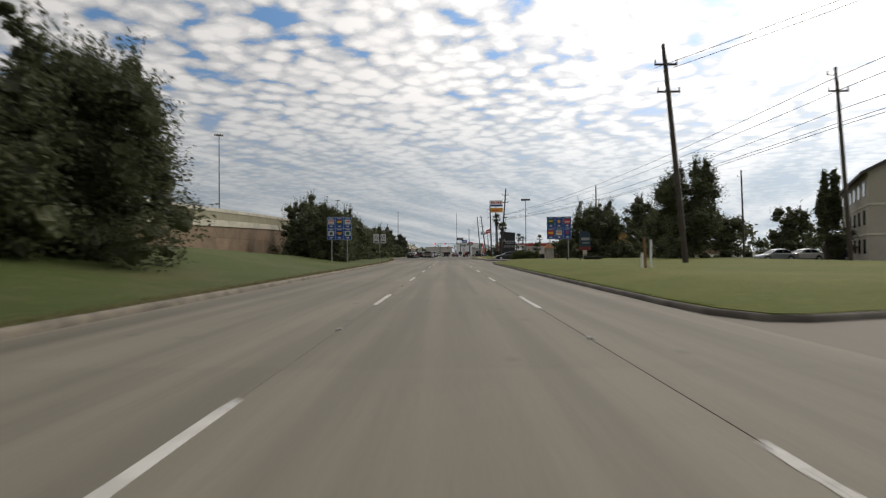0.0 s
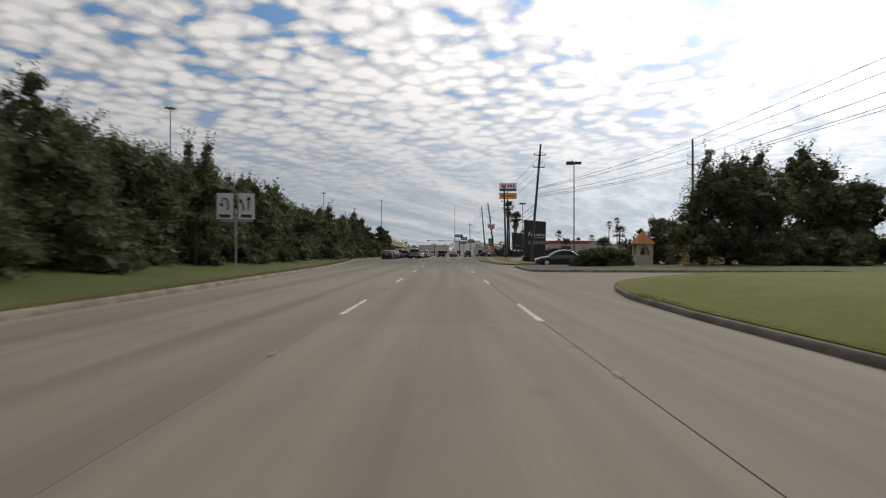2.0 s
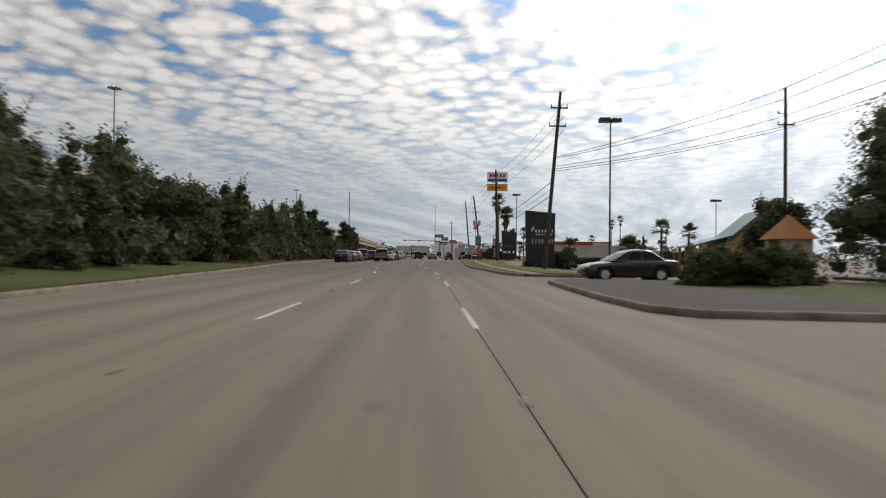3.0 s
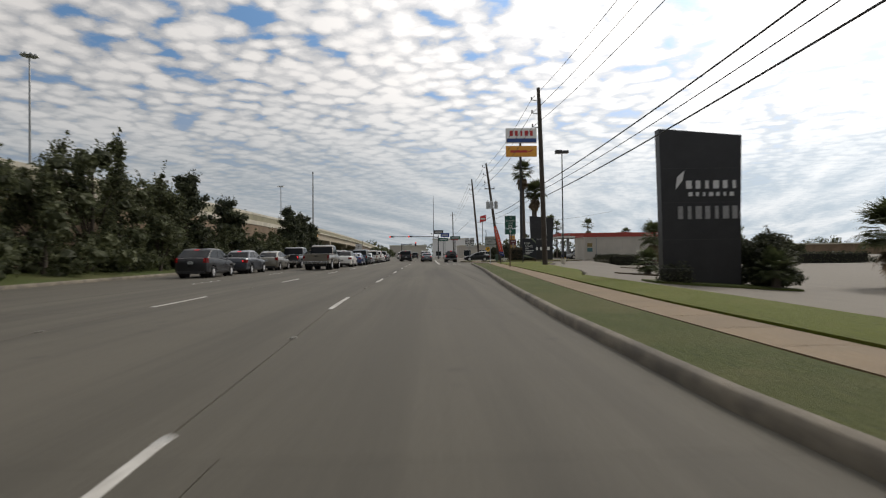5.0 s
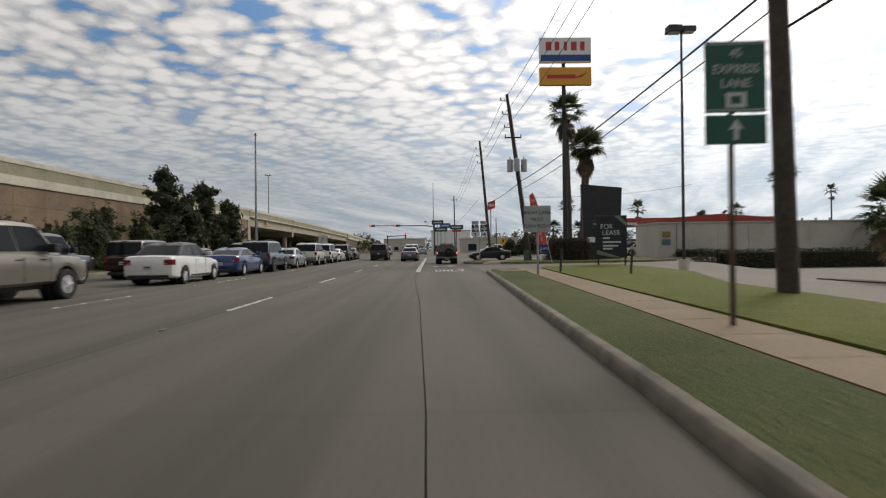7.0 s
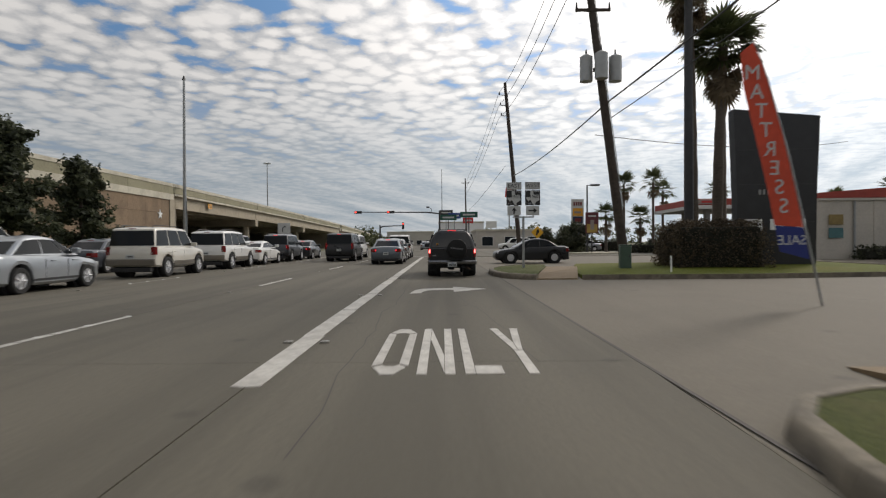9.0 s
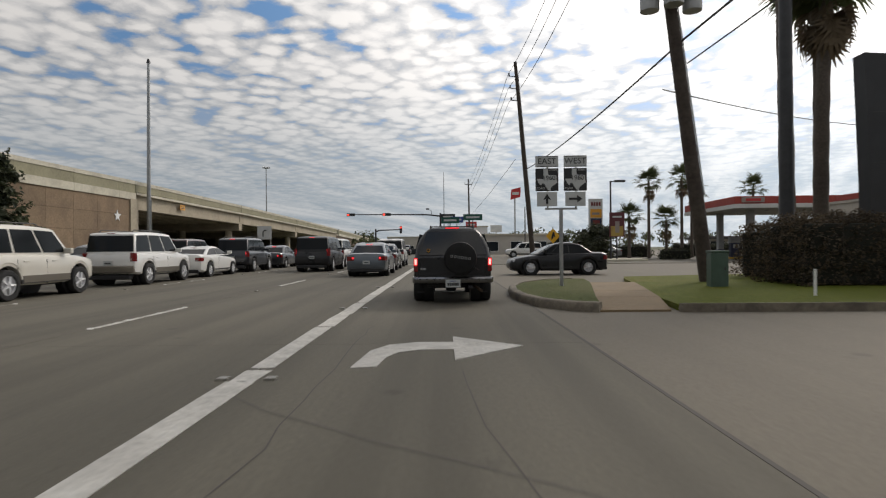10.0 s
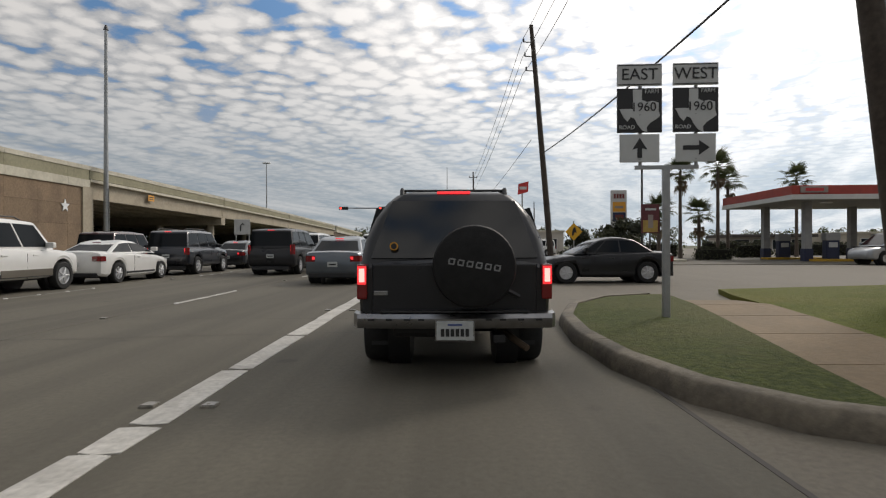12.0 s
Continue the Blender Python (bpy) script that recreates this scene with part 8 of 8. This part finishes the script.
tree(50.0, 101.0, 7.6, 8.0, 127, "dark leafy tree beside the drive", clumps=62, cards=48, size=0.16, low=0.0, most=60, spires=4)
tree(58.0, 98.0, 8.2, 8.5, 128, "dark leafy tree beside the drive", clumps=62, cards=45, size=0.16, low=0.0, most=60, spires=4)
tree(28.0, 98.8, 2.2, 4.4, 136, "low dark shrub under the oaks", clumps=50, cards=50, size=0.10, low=0.0, name="bush", group="bank shrubs")
tree(33.5, 98.0, 2.6, 4.6, 137, "low dark shrub under the oaks", clumps=50, cards=50, size=0.10, low=0.0, name="bush", group="bank shrubs")
tree(44.0, 112.0, 9.0, 8.5, 132, "large dark spreading oak", clumps=64, cards=45, size=0.16, low=0.0, most=80, spires=4)
tree(52.0, 60.0, 8.5, 9.0, 133, "dark tree behind parked cars", clumps=56, cards=40, size=0.17, low=0.0, most=60, spires=4)
for i, (x, y, h, w) in enumerate(((11.6, 97.2, 1.25, 1.9), (12.7, 97.5, 1.4, 2.1), (13.8, 97.1, 1.35, 2.1), (14.9, 97.3, 1.2, 1.9))):
    tree(x, y, h, w, 240 + i, "rounded olive-green bush in the planting bed", SHRUB, clumps=70, cards=60, size=0.055, low=0.0, name="bush", group="bed bushes", core=0.7)
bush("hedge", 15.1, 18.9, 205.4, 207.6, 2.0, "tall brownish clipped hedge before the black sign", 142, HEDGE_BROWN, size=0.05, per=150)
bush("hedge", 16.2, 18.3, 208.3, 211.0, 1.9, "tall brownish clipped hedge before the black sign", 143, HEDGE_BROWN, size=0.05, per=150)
tree(20.2, 243.0, 3.3, 4.6, 144, "dark rounded bush by the crossing", HEDGE, clumps=70, cards=50, size=0.11, low=0.0, name="bush", group="bed bushes", z=0.05, spires=2)
tree(17.4, 246.0, 2.4, 3.2, 151, "dark low bush by the crossing", HEDGE, clumps=46, cards=50, size=0.11, low=0.0, name="bush", group="bed bushes", z=0.05)
lawn_patch("stone_bed", [(18.4, 238.6), (20.4, 237.9), (23.2, 238.6), (23.6, 241.4), (22.0, 244.6), (18.2, 244.2)], "bed edged with pale stones round a bush", height=0.18, mat=COPING, crown=0.04, cell=0.7)
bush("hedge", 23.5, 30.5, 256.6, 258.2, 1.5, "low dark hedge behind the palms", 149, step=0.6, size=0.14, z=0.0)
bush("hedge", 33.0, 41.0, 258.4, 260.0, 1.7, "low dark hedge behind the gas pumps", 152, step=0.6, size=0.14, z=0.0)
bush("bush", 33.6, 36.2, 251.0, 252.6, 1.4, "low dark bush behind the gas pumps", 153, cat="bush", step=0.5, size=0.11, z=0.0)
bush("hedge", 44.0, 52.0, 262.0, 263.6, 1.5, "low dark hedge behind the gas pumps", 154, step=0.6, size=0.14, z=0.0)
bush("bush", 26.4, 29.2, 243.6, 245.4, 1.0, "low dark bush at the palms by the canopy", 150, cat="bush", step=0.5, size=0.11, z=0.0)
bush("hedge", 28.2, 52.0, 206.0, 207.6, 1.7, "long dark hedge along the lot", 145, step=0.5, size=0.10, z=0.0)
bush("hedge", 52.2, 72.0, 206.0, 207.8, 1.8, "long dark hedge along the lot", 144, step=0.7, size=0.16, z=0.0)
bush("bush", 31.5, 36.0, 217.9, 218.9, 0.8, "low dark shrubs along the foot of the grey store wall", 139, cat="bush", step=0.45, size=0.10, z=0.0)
tree(53.6, 215.0, 5.6, 5.2, 260, "dark loose shrub at the end of the grey store", OAK, clumps=44, cards=40, size=0.15, low=0.05, most=60, z=0.0, spires=2)
for i, (tx, ty, th_, tw) in enumerate(((85.5, 262.0, 3.4, 4.2), (89.5, 263.5, 4.2, 4.6), (93.6, 262.0, 3.7, 4.4), (97.4, 264.0, 3.2, 4.0), (81.8, 264.0, 3.2, 4.0))):
    tree(tx, ty, th_, tw, 262 + i, "low dark tree at the far side of the lot", OAK, clumps=30, cards=26, size=0.2, low=0.0, most=30, z=0.0, group="far lot trees")
bush("bush", 13.2, 14.6, 145.9, 146.9, 0.7, "small dark bush at the foot of the black sign", 146, cat="bush", size=0.06, per=80)
tree(18.9, 148.0, 2.5, 3.0, 246, "dark rounded shrub beside the black sign", HEDGE, clumps=60, cards=60, size=0.09, low=0.0, name="bush", group="bed bushes", z=0.1 + lot_z(18.9, 148))
palm_tree(18.4, 146.4, 0.75, 147, "low dark fan palm at the foot of the black sign", "fan", r=0.2, n=40, skirt=0, scale=0.8)
bush("bush", 14.6, 16.6, 60.8, 61.8, 0.5, "low clipped bush under the hotel sign", 148, cat="bush", z=0.4)
palm_tree(18.3, 211.2, 14.0, 160, "tall fan palm with a shaggy brown skirt", r=0.27, n=34, skirt=14, scale=1.6, bend=-0.3)
palm_tree(19.6, 211.4, 10.7, 161, "tall fan palm with a shaggy brown skirt", r=0.27, n=34, skirt=14, scale=1.55, bend=0.4)
palm_tree(20.4, 212.6, 11.0, 162, "tall fan palm with a shaggy brown skirt", r=0.26, n=42, skirt=10, scale=1.55)
for i, (x, y, h) in enumerate(((27.4, 250.0, 7.8), (31.0, 250.4, 8.2), (24.7, 248.0, 4.2), (30.2, 252.5, 4.0), (33.0, 252.6, 7.2), (41.0, 255.0, 7.6))):
    palm_tree(x, y, h, 165 + i, "slender fan palm beside the gas station canopy", r=0.17, n=25, skirt=4, scale=1.3)
palm_tree(29.0, 186.0, 3.7, 175, "short bushy fan palm in a parking island", r=0.22, n=40, skirt=8, scale=1.45)
palm_tree(28.5, 152.0, 3.0, 178, "short bushy fan palm in a parking island", r=0.30, n=48, skirt=8, scale=1.5)
palm_tree(20.4, 152.0, 1.2, 176, "low feather palm beside the black sign", "feather", r=0.22, n=22, skirt=0, scale=0.85)
palm_tree(17.4, 158.5, 0.7, 177, "low young palm in a parking island", r=0.22, n=34, skirt=0, scale=0.85)
for i, (x, y, h) in enumerate(((53.6, 236.0, 10.4), (56.5, 237.0, 11.6), (44.0, 238.0, 5.0), (27.0, 138.0, 5.0), (30.5, 139.0, 4.6), (48.0, 236.0, 6.0), (81.0, 263.0, 11.3))):
    palm_tree(x, y, h, 180 + i, "fan palm in the parking lot", r=0.16, n=24, skirt=4, scale=1.0)
for x, y, rx, ry in ((28.6, 186.0, 3.6, 1.3), (17.2, 158.5, 2.0, 1.1)):
    o = [(x + rx * math.cos(a), y + ry * math.sin(a)) for a in np.linspace(0, 2 * math.pi, 22, endpoint=False)]
    lawn_patch("parking_island", o, "raised brown soil island in the parking lot", mat=SOIL, crown=0.08, cell=0.6, height=0.08)

# grass blades on the strips that the road passes closest
def grass(name, seed, spots, label, h=0.022, mat=None):
    rng = np.random.default_rng(seed)
    P = np.array(spots)
    n = len(P)
    a = rng.uniform(0, 2 * math.pi, n)
    w, hh = 0.012 + 0.008 * rng.random(n), h * (0.5 + rng.random(n))
    dx, dy = np.cos(a) * w, np.sin(a) * w
    lean = rng.normal(0, h * 0.5, (n, 2))
    V = np.empty((n, 3, 3))
    V[:, 0] = P + np.stack([dx, dy, np.zeros(n)], 1)
    V[:, 1] = P - np.stack([dx, dy, np.zeros(n)], 1)
    V[:, 2] = P + np.stack([lean[:, 0], lean[:, 1], hh], 1)
    me = bpy.data.meshes.new(name)
    me.from_pydata(V.reshape(-1, 3).tolist(), [], np.arange(3 * n).reshape(n, 3).tolist())
    tagged(new(name, finish(me, mat or BLADES)), label, "grass", kind="stuff")


rg = np.random.default_rng(8)
spots = []
for y in rg.uniform(11, 66, 12000):
    x = 5.1 + abs(rg.normal(0, 0.5))
    spots.append((x, y, 0.14 + 0.10 * min(1.0, (x - 5.1) / 2.5)))
grass("grass_blades", 9, spots, "short green grass blades along the curbs")
spots = []
for y in rg.uniform(-5, 130, 22000):
    x = left_edge(y) - 0.12 - abs(rg.normal(0, 0.4))
    spots.append((x, y, verge_height(x, y) - 0.01))
grass("grass_tufts", 10, spots, "dry tan grass tufts along the bank curb", 0.06, DRY)

# ---- buildings ----
def window(th, x0, x1, z0, z1, y, out=-1):
    fr = part("window", box(x0 - 0.07, x1 + 0.07, y + out * 0.05, y + 0.02, z0 - 0.07, z1 + 0.07), WHITE, th)
    part("pane", box(x0, x1, y + out * 0.065, y + out * 0.051, z0, z1), PANE, fr)


def build_hotel():
    th = thing("hotel", "tan stucco hotel with a pitched gable roof and rows of windows", "building", 45.0, 50.0, 0.0, -30)
    w, d, h = 13.0, 26.0, 8.6
    part("wall", plate([(-w / 2, -0.2), (w / 2, -0.2), (w / 2, h), (0, h + 3.4), (-w / 2, h)], 0.0, d), STUCCO, th)
    for s in (-1, 1):
        bm = bmesh.new()
        o = [(s * (w / 2 + 0.6), h - 0.3), (0, h + 3.45), (0, h + 3.75), (s * (w / 2 + 0.6), h + 0.0)]
        part("roof", plate(o, -0.5, d + 0.5, bm), ROOF_DARK, th)
    for k in range(3):
        for i in (-1, 0, 1):
            window(th, i * 3.8 - 0.7, i * 3.8 + 0.7, 0.9 + k * 2.8, 2.3 + k * 2.8, 0.0)
        for j in range(6):
            bm = box(-w / 2 - 0.05, -w / 2 + 0.02, 2.0 + j * 4.0, 3.5 + j * 4.0, 0.9 + k * 2.8, 2.3 + k * 2.8)
            part("window", bm, PANE, th)
    part("band", box(-w / 2 - 0.06, w / 2 + 0.06, -0.06, d + 0.06, 2.65, 2.85), COPING, th)
    part("band", box(-w / 2 - 0.06, w / 2 + 0.06, -0.06, d + 0.06, 5.45, 5.65), COPING, th)


def build_restaurant():
    th = thing("restaurant", "ochre stucco restaurant with teal metal roof and arched windows", "building", 48.0, 150.0, -0.85, -14)
    th.scale = (1.35, 1.35, 1.35)
    w, d, h = 7.0, 12.0, 3.2
    part("wall", box(-5.0, w - 5.0, 0, d, -0.2, h), STUCCO_OCHRE, th)
    part("gable", plate([(-4.5, h), (1.5, h), (-1.5, h + 2.8)], -0.02, 6.0), STUCCO_OCHRE, th)
    for s in (-1, 1):
        part("roof", plate([(-1.5 + s * 3.6, h - 0.25), (-1.5, h + 2.9), (-1.5, h + 3.1), (-1.5 + s * 3.6, h - 0.02)], -0.6, 6.4), ROOF_TEAL, th)
    part("porch_roof", plate([(-8.2, 2.5), (-4.4, 3.6), (-4.4, 3.75), (-8.2, 2.65)], -0.3, 8.0), ROOF_TEAL, th)
    for y in (0.1, 4.0, 7.6):
        part("porch_post", box(-8.0, -7.75, y, y + 0.25, -0.2, 2.6), STUCCO_OCHRE, th)
    for x in (-3.2, -1.5, 0.2):
        window(th, x - 0.5, x + 0.5, 1.0, 2.3, 0.0)
    part("roof_slab", box(1.6, w - 4.3, -0.2, d + 0.2, h, h + 0.3), ROOF_TEAL, th)
    kiosk = thing("bell_kiosk", "small square stucco kiosk with an orange pyramid roof", "kiosk", 18.3, 102.8, 0.0)
    kiosk.scale = (0.88, 0.88, 0.9)
    for x, y in ((-0.65, -0.65), (0.65, -0.65), (0.65, 0.65), (-0.65, 0.65)):
        part("pier", box(x - 0.15, x + 0.15, y - 0.15, y + 0.15, -0.1, 2.2), STUCCO, kiosk)
    part("wall", box(-0.75, 0.75, -0.7, 0.7, -0.1, 1.15), STUCCO, kiosk)
    arch = [(-0.78, 2.3), (-0.78, 1.55), (-0.42, 1.55), (-0.36, 1.82), (-0.2, 2.0), (0.0, 2.06), (0.2, 2.0), (0.36, 1.82), (0.42, 1.55), (0.78, 1.55), (0.78, 2.3)]
    part("arch", plate(arch, -0.79, -0.66), STUCCO, kiosk)
    part("arch", plate(arch, 0.66, 0.79), STUCCO, kiosk)
    bm = bmesh.new()
    bmesh.ops.create_cone(bm, cap_ends=True, segments=4, radius1=1.45, radius2=0.05, depth=1.25)
    bmesh.ops.transform(bm, matrix=pose(0, 0, 2.9, 0, 0, 45), verts=bm.verts)
    part("roof", bm, ROOF_TILE, kiosk)


NOTICE_OCHRE = paint("faded_ochre_notice", (0.26, 0.19, 0.07), 0.7, grain=0.2, scale=5, blotch=0.4)
NOTICE_TEAL = paint("faded_teal_notice", (0.07, 0.17, 0.18), 0.7, grain=0.2, scale=5, blotch=0.4)


def build_store():
    th = thing("store", "long grey store with a red fascia and a flat roof", "building", 30.2, 219.6, 0.0, -2)
    part("wall", box(0, 26.5, 0, 7.4, -0.3, 3.75), STUCCO_GREY, th)
    for k in range(8):
        part("pilaster", box(k * 3.35, k * 3.35 + 0.3, -0.05, 0.0, -0.3, 3.7), STUCCO_GREY, th)
    part("parapet", box(-0.12, 26.62, -0.12, 7.52, 3.75, 3.9), STUCCO_GREY, th)
    fascia = part("red_fascia", plate([(-0.14, 3.91), (13.2, 3.91), (12.6, 4.3), (7.0, 4.75), (-0.14, 4.25)], -0.14, 6.4), ROOF_RED, th, "red metal roof edge")
    part("antenna", rod((8.4, 2.0, 4.5), (8.4, 2.0, 4.95), 0.03, seg=6), STEEL_DARK, fascia)
    part("dish", plate([(8.0, 4.95), (8.35, 4.85), (8.75, 5.2), (8.5, 5.3)], 1.95, 2.05), STEEL_DARK, fascia, "small dark roof aerial")
    part("roof_unit", box(14.4, 16.6, 3, 5, 3.9, 4.6, 0.05), GALV, th, "grey rooftop air unit")
    for k in range(3):
        part("vent", rod((18.4 + k * 1.6, 4.0, 3.85), (18.4 + k * 1.6, 4.0, 4.35), 0.12, seg=8), GALV, th)
    part("yellow_notice", box(0.5, 1.4, -0.1, -0.051, 2.2, 2.85, 0.01), NOTICE_OCHRE, th)
    part("teal_notice", box(0.5, 1.4, -0.1, -0.051, 1.35, 2.0, 0.01), NOTICE_TEAL, th)
    part("downpipe", rod((2.1, -0.1, -0.2), (2.1, -0.1, 3.7), 0.07, seg=8), GALV, th)


def build_canopy():
    th = thing("gas_canopy", "gas station canopy with a red and white fascia on columns", "canopy", 29.8, 237.2, 0.0, -3)
    part("roof", box(0.1, 23.9, 0.1, 10.9, 4.3, 4.62), CANOPY_WHITE_SHADED, th, "pale underside, shade painted into its colour")
    for x in (4.0, 12.0, 20.0):
        for y in (3.0, 8.0):
            part("canopy_lamp", box(x - 0.3, x + 0.3, y - 0.3, y + 0.3, 4.25, 4.299, 0.01), HEADLAMP, th)
    for name, lo, hi, o, m in (("fascia_band", 4.28, 4.62, 0.05, CANOPY_WHITE), ("fascia", 4.63, 5.25, 0.0, ROOF_RED)):
        part(name, box(-o, 24 + o, -o, 0.09, lo, hi, 0.02), m, th)
        part(name, box(-o, 24 + o, 10.91, 11 + o, lo, hi, 0.02), m, th)
        part(name, box(-o, 0.09, 0.092, 10.908, lo, hi, 0.02), m, th)
        part(name, box(23.91, 24 + o, 0.092, 10.908, lo, hi, 0.02), m, th)
    part("name_panel", box(0.5, 2.3, -0.12, -0.01, 4.74, 5.16, 0.02), FASCIA_DULL, th)
    part("name_bar", box(0.8, 2.0, -0.135, -0.121, 4.84, 5.05), SIGN_RED, th)
    for x in (2.4, 9.3, 16.2, 22.6):
        for y in (2.6, 8.5):
            part("column", box(x - 0.25, x + 0.25, y - 0.25, y + 0.25, 0.14, 4.3, 0.02), COLUMN_GREY, th)
            part("column_foot", box(x - 0.3, x + 0.3, y - 0.3, y + 0.3, -0.05, 0.9, 0.02), NAVY_DULL, th)
    for x in (34.7, 42.3, 50.1):
        for y in (239.4, 245.2):
            pu = thing("gas_pump", "dark blue and white gas pump on a yellow-edged island", "gas pump", x, y - (x - 31) * 0.05, 0.0, -3, group="gas pumps")
            part("island", box(-2.4, 2.4, -0.6, 0.6, -0.05, 0.16, 0.04), CURB_YELLOW, pu)
            part("cabinet", box(-1.35, -0.45, -0.28, 0.28, 0.16, 1.5, 0.04), NAVY_DULL, pu)
            part("top_box", box(-1.4, -0.4, -0.3, 0.3, 1.5, 2.05, 0.04), COLUMN_GREY, pu)
            part("display", box(-1.2, -0.6, -0.292, -0.281, 1.0, 1.35), SIGN_WHITE, pu)
            part("hose", tube([(-0.5, -0.3, 1.4), (-0.28, -0.35, 0.95), (-0.35, -0.33, 0.45), (-0.5, -0.3, 0.8)], 0.025, 6), SIGN_BLACK, pu)
            part("waste_bin", rod((0.9, 0.0, 0.16), (0.9, 0.0, 1.05), 0.24, 0.26, 12), STEEL_DARK, pu)
    # the low shop far behind the pumps
    sh = thing("station_store", "low dark-windowed shop far behind the gas pumps", "building", 53.8, 294.0, 0.0, -3)
    part("wall", box(0, 13, 0, 9, -0.2, 2.5), STUCCO_GREY, sh)
    part("roof", box(-0.4, 13.4, -1.6, 9.3, 2.5, 3.0, 0.03), ROOF_DARK, sh)
    for k in range(4):
        window(sh, 0.7 + k * 3.1, 3.1 + k * 3.1, 0.5, 2.1, 0.0)


def block_building(x, y, w, d, h, mat, label, turn=0, panes=True, fascia=None):
    th = thing("building", label, "building", x, y, 0.0, turn, group="distant buildings")
    part("wall", box(-w / 2, w / 2, 0, d, -0.2, h), mat, th)
    part("roof", box(-w / 2 - 0.2, w / 2 + 0.2, -0.2, d + 0.2, h, h + 0.35), fascia or COPING, th)
    if panes:
        n = max(2, int(w / 4))
        for i in range(n):
            cx = -w / 2 + (i + 0.5) * w / n
            window(th, cx - 1.1, cx + 1.1, 0.6, min(2.4, h - 0.9), 0.0)


def hotel_sign():
    th = thing("hotel_sign", "blue and red hotel sign on a pale block base", "sign", 14.9, 61.6, 0.4, -10)
    th.scale = (0.78, 0.85, 0.98)
    part("base", box(-0.28, 0.28, -0.2, 0.2, -0.2, 1.1, 0.02), COPING, th)
    o = [(-0.75, 1.2), (0.75, 1.2), (0.75, 2.9), (0.4, 3.15), (-0.1, 3.25), (-0.5, 3.1), (-0.75, 2.8)]
    part("panel", plate(o, -0.15, 0.15), BOARD_TEAL, th)
    part("red_band", box(-0.8, 0.8, -0.17, 0.17, 1.1, 1.5), BOARD_RED, th)
    part("name_bar", box(-0.5, 0.65, -0.162, -0.151, 2.2, 2.5), DULL, th)
    part("text_bar", box(-0.35, 0.6, -0.162, -0.151, 1.85, 1.95), DULL, th)


build_hotel()
hotel_sign()
build_restaurant()
build_store()
build_canopy()
block_building(116, 268, 32, 14, 2.7, MSE, "low brown store across the parking lot", -20, False)
block_building(20, 300, 14, 18, 3.6, STUCCO_GREY, "pale grey building past the crossing")
block_building(92, 300, 26, 16, 3.2, STUCCO, "low shop past the crossing")
block_building(12, 360, 14, 12, 7.5, WHITE, "distant white building by the road")
block_building(-8, 430, 20, 14, 6.0, STUCCO_GREY, "distant grey building at the end of the road")
for i, (x, y, zt, w_, m) in enumerate(((9.2, 330.0, 9.0, 1.6, SIGN_NAVY), (13.0, 336.0, 8.0, 1.4, SIGN_RED), (17.0, 310.0, 6.0, 1.2, SIGN_WHITE), (7.2, 352.0, 11.0, 2.0, SIGN_BLACK))):
    sg = thing("distant_sign", "distant commercial pole sign past the crossing", "sign", x, y, 0.0, group="distant signs")
    part("pole", rod((0, 0.15, -0.1), (0, 0.15, zt), 0.12, seg=8), GALV, sg)
    part("panel", box(-w_, w_, -0.1, 0.1, zt - 1.5, zt, 0.02), m, sg)
    part("name_bar", box(-w_ * 0.7, w_ * 0.7, -0.112, -0.101, zt - 0.95, zt - 0.55), SIGN_WHITE, sg)
mast = thing("radio_mast", "thin distant lattice radio mast", "mast", 6.0, 420.0, 0.0)
part("mast", rod((0, 0, 0), (0, 0, 32), 0.25, 0.1, 6), STEEL_DARK, mast)

# woods along the horizon
def far_woods():
    rng = np.random.default_rng(77)
    C, Rr = [], []
    for x in np.arange(-420, 420, 5.0):
        y = 470 + 30 * math.sin(x * 0.01) + rng.uniform(-12, 12)
        if -30 < x < 26:
            y += 130
        for k in range(3):
            C.append((x + rng.uniform(-3, 3), y + rng.uniform(-4, 4), rng.uniform(1.5, 8.5)))
            Rr.append(rng.uniform(2.0, 3.6))
    for y in np.arange(270, 460, 5.0):
        for k in range(2):
            C.append((-56 + rng.uniform(-4, 4), y, rng.uniform(1.0, 5.5)))
            Rr.append(rng.uniform(1.6, 3.0))
    for y in np.arange(355, 460, 5.0):
        C.append((-18 + rng.uniform(-2, 2), y, rng.uniform(1.0, 4.0)))
        Rr.append(rng.uniform(1.2, 2.4))
    for x in np.arange(60, 260, 5.0):
        for k in range(2):
            C.append((x, 120 + (x - 60) * 0.3 + rng.uniform(-5, 5), rng.uniform(1.0, 6.5)))
            Rr.append(rng.uniform(1.8, 3.2))
    V, F = leaf_cards(C, Rr, 44, 0.65, rng, 0.9)
    me = bpy.data.meshes.new("far_woods")
    me.from_pydata(V.tolist(), [], F.tolist())
    tagged(new("far_woods", finish(me, OAK)), "dark tree line along the horizon", "trees", kind="stuff")


far_woods()

# ---- pieces of the setting ----
road_slabs(road)
wall_panels(wall)
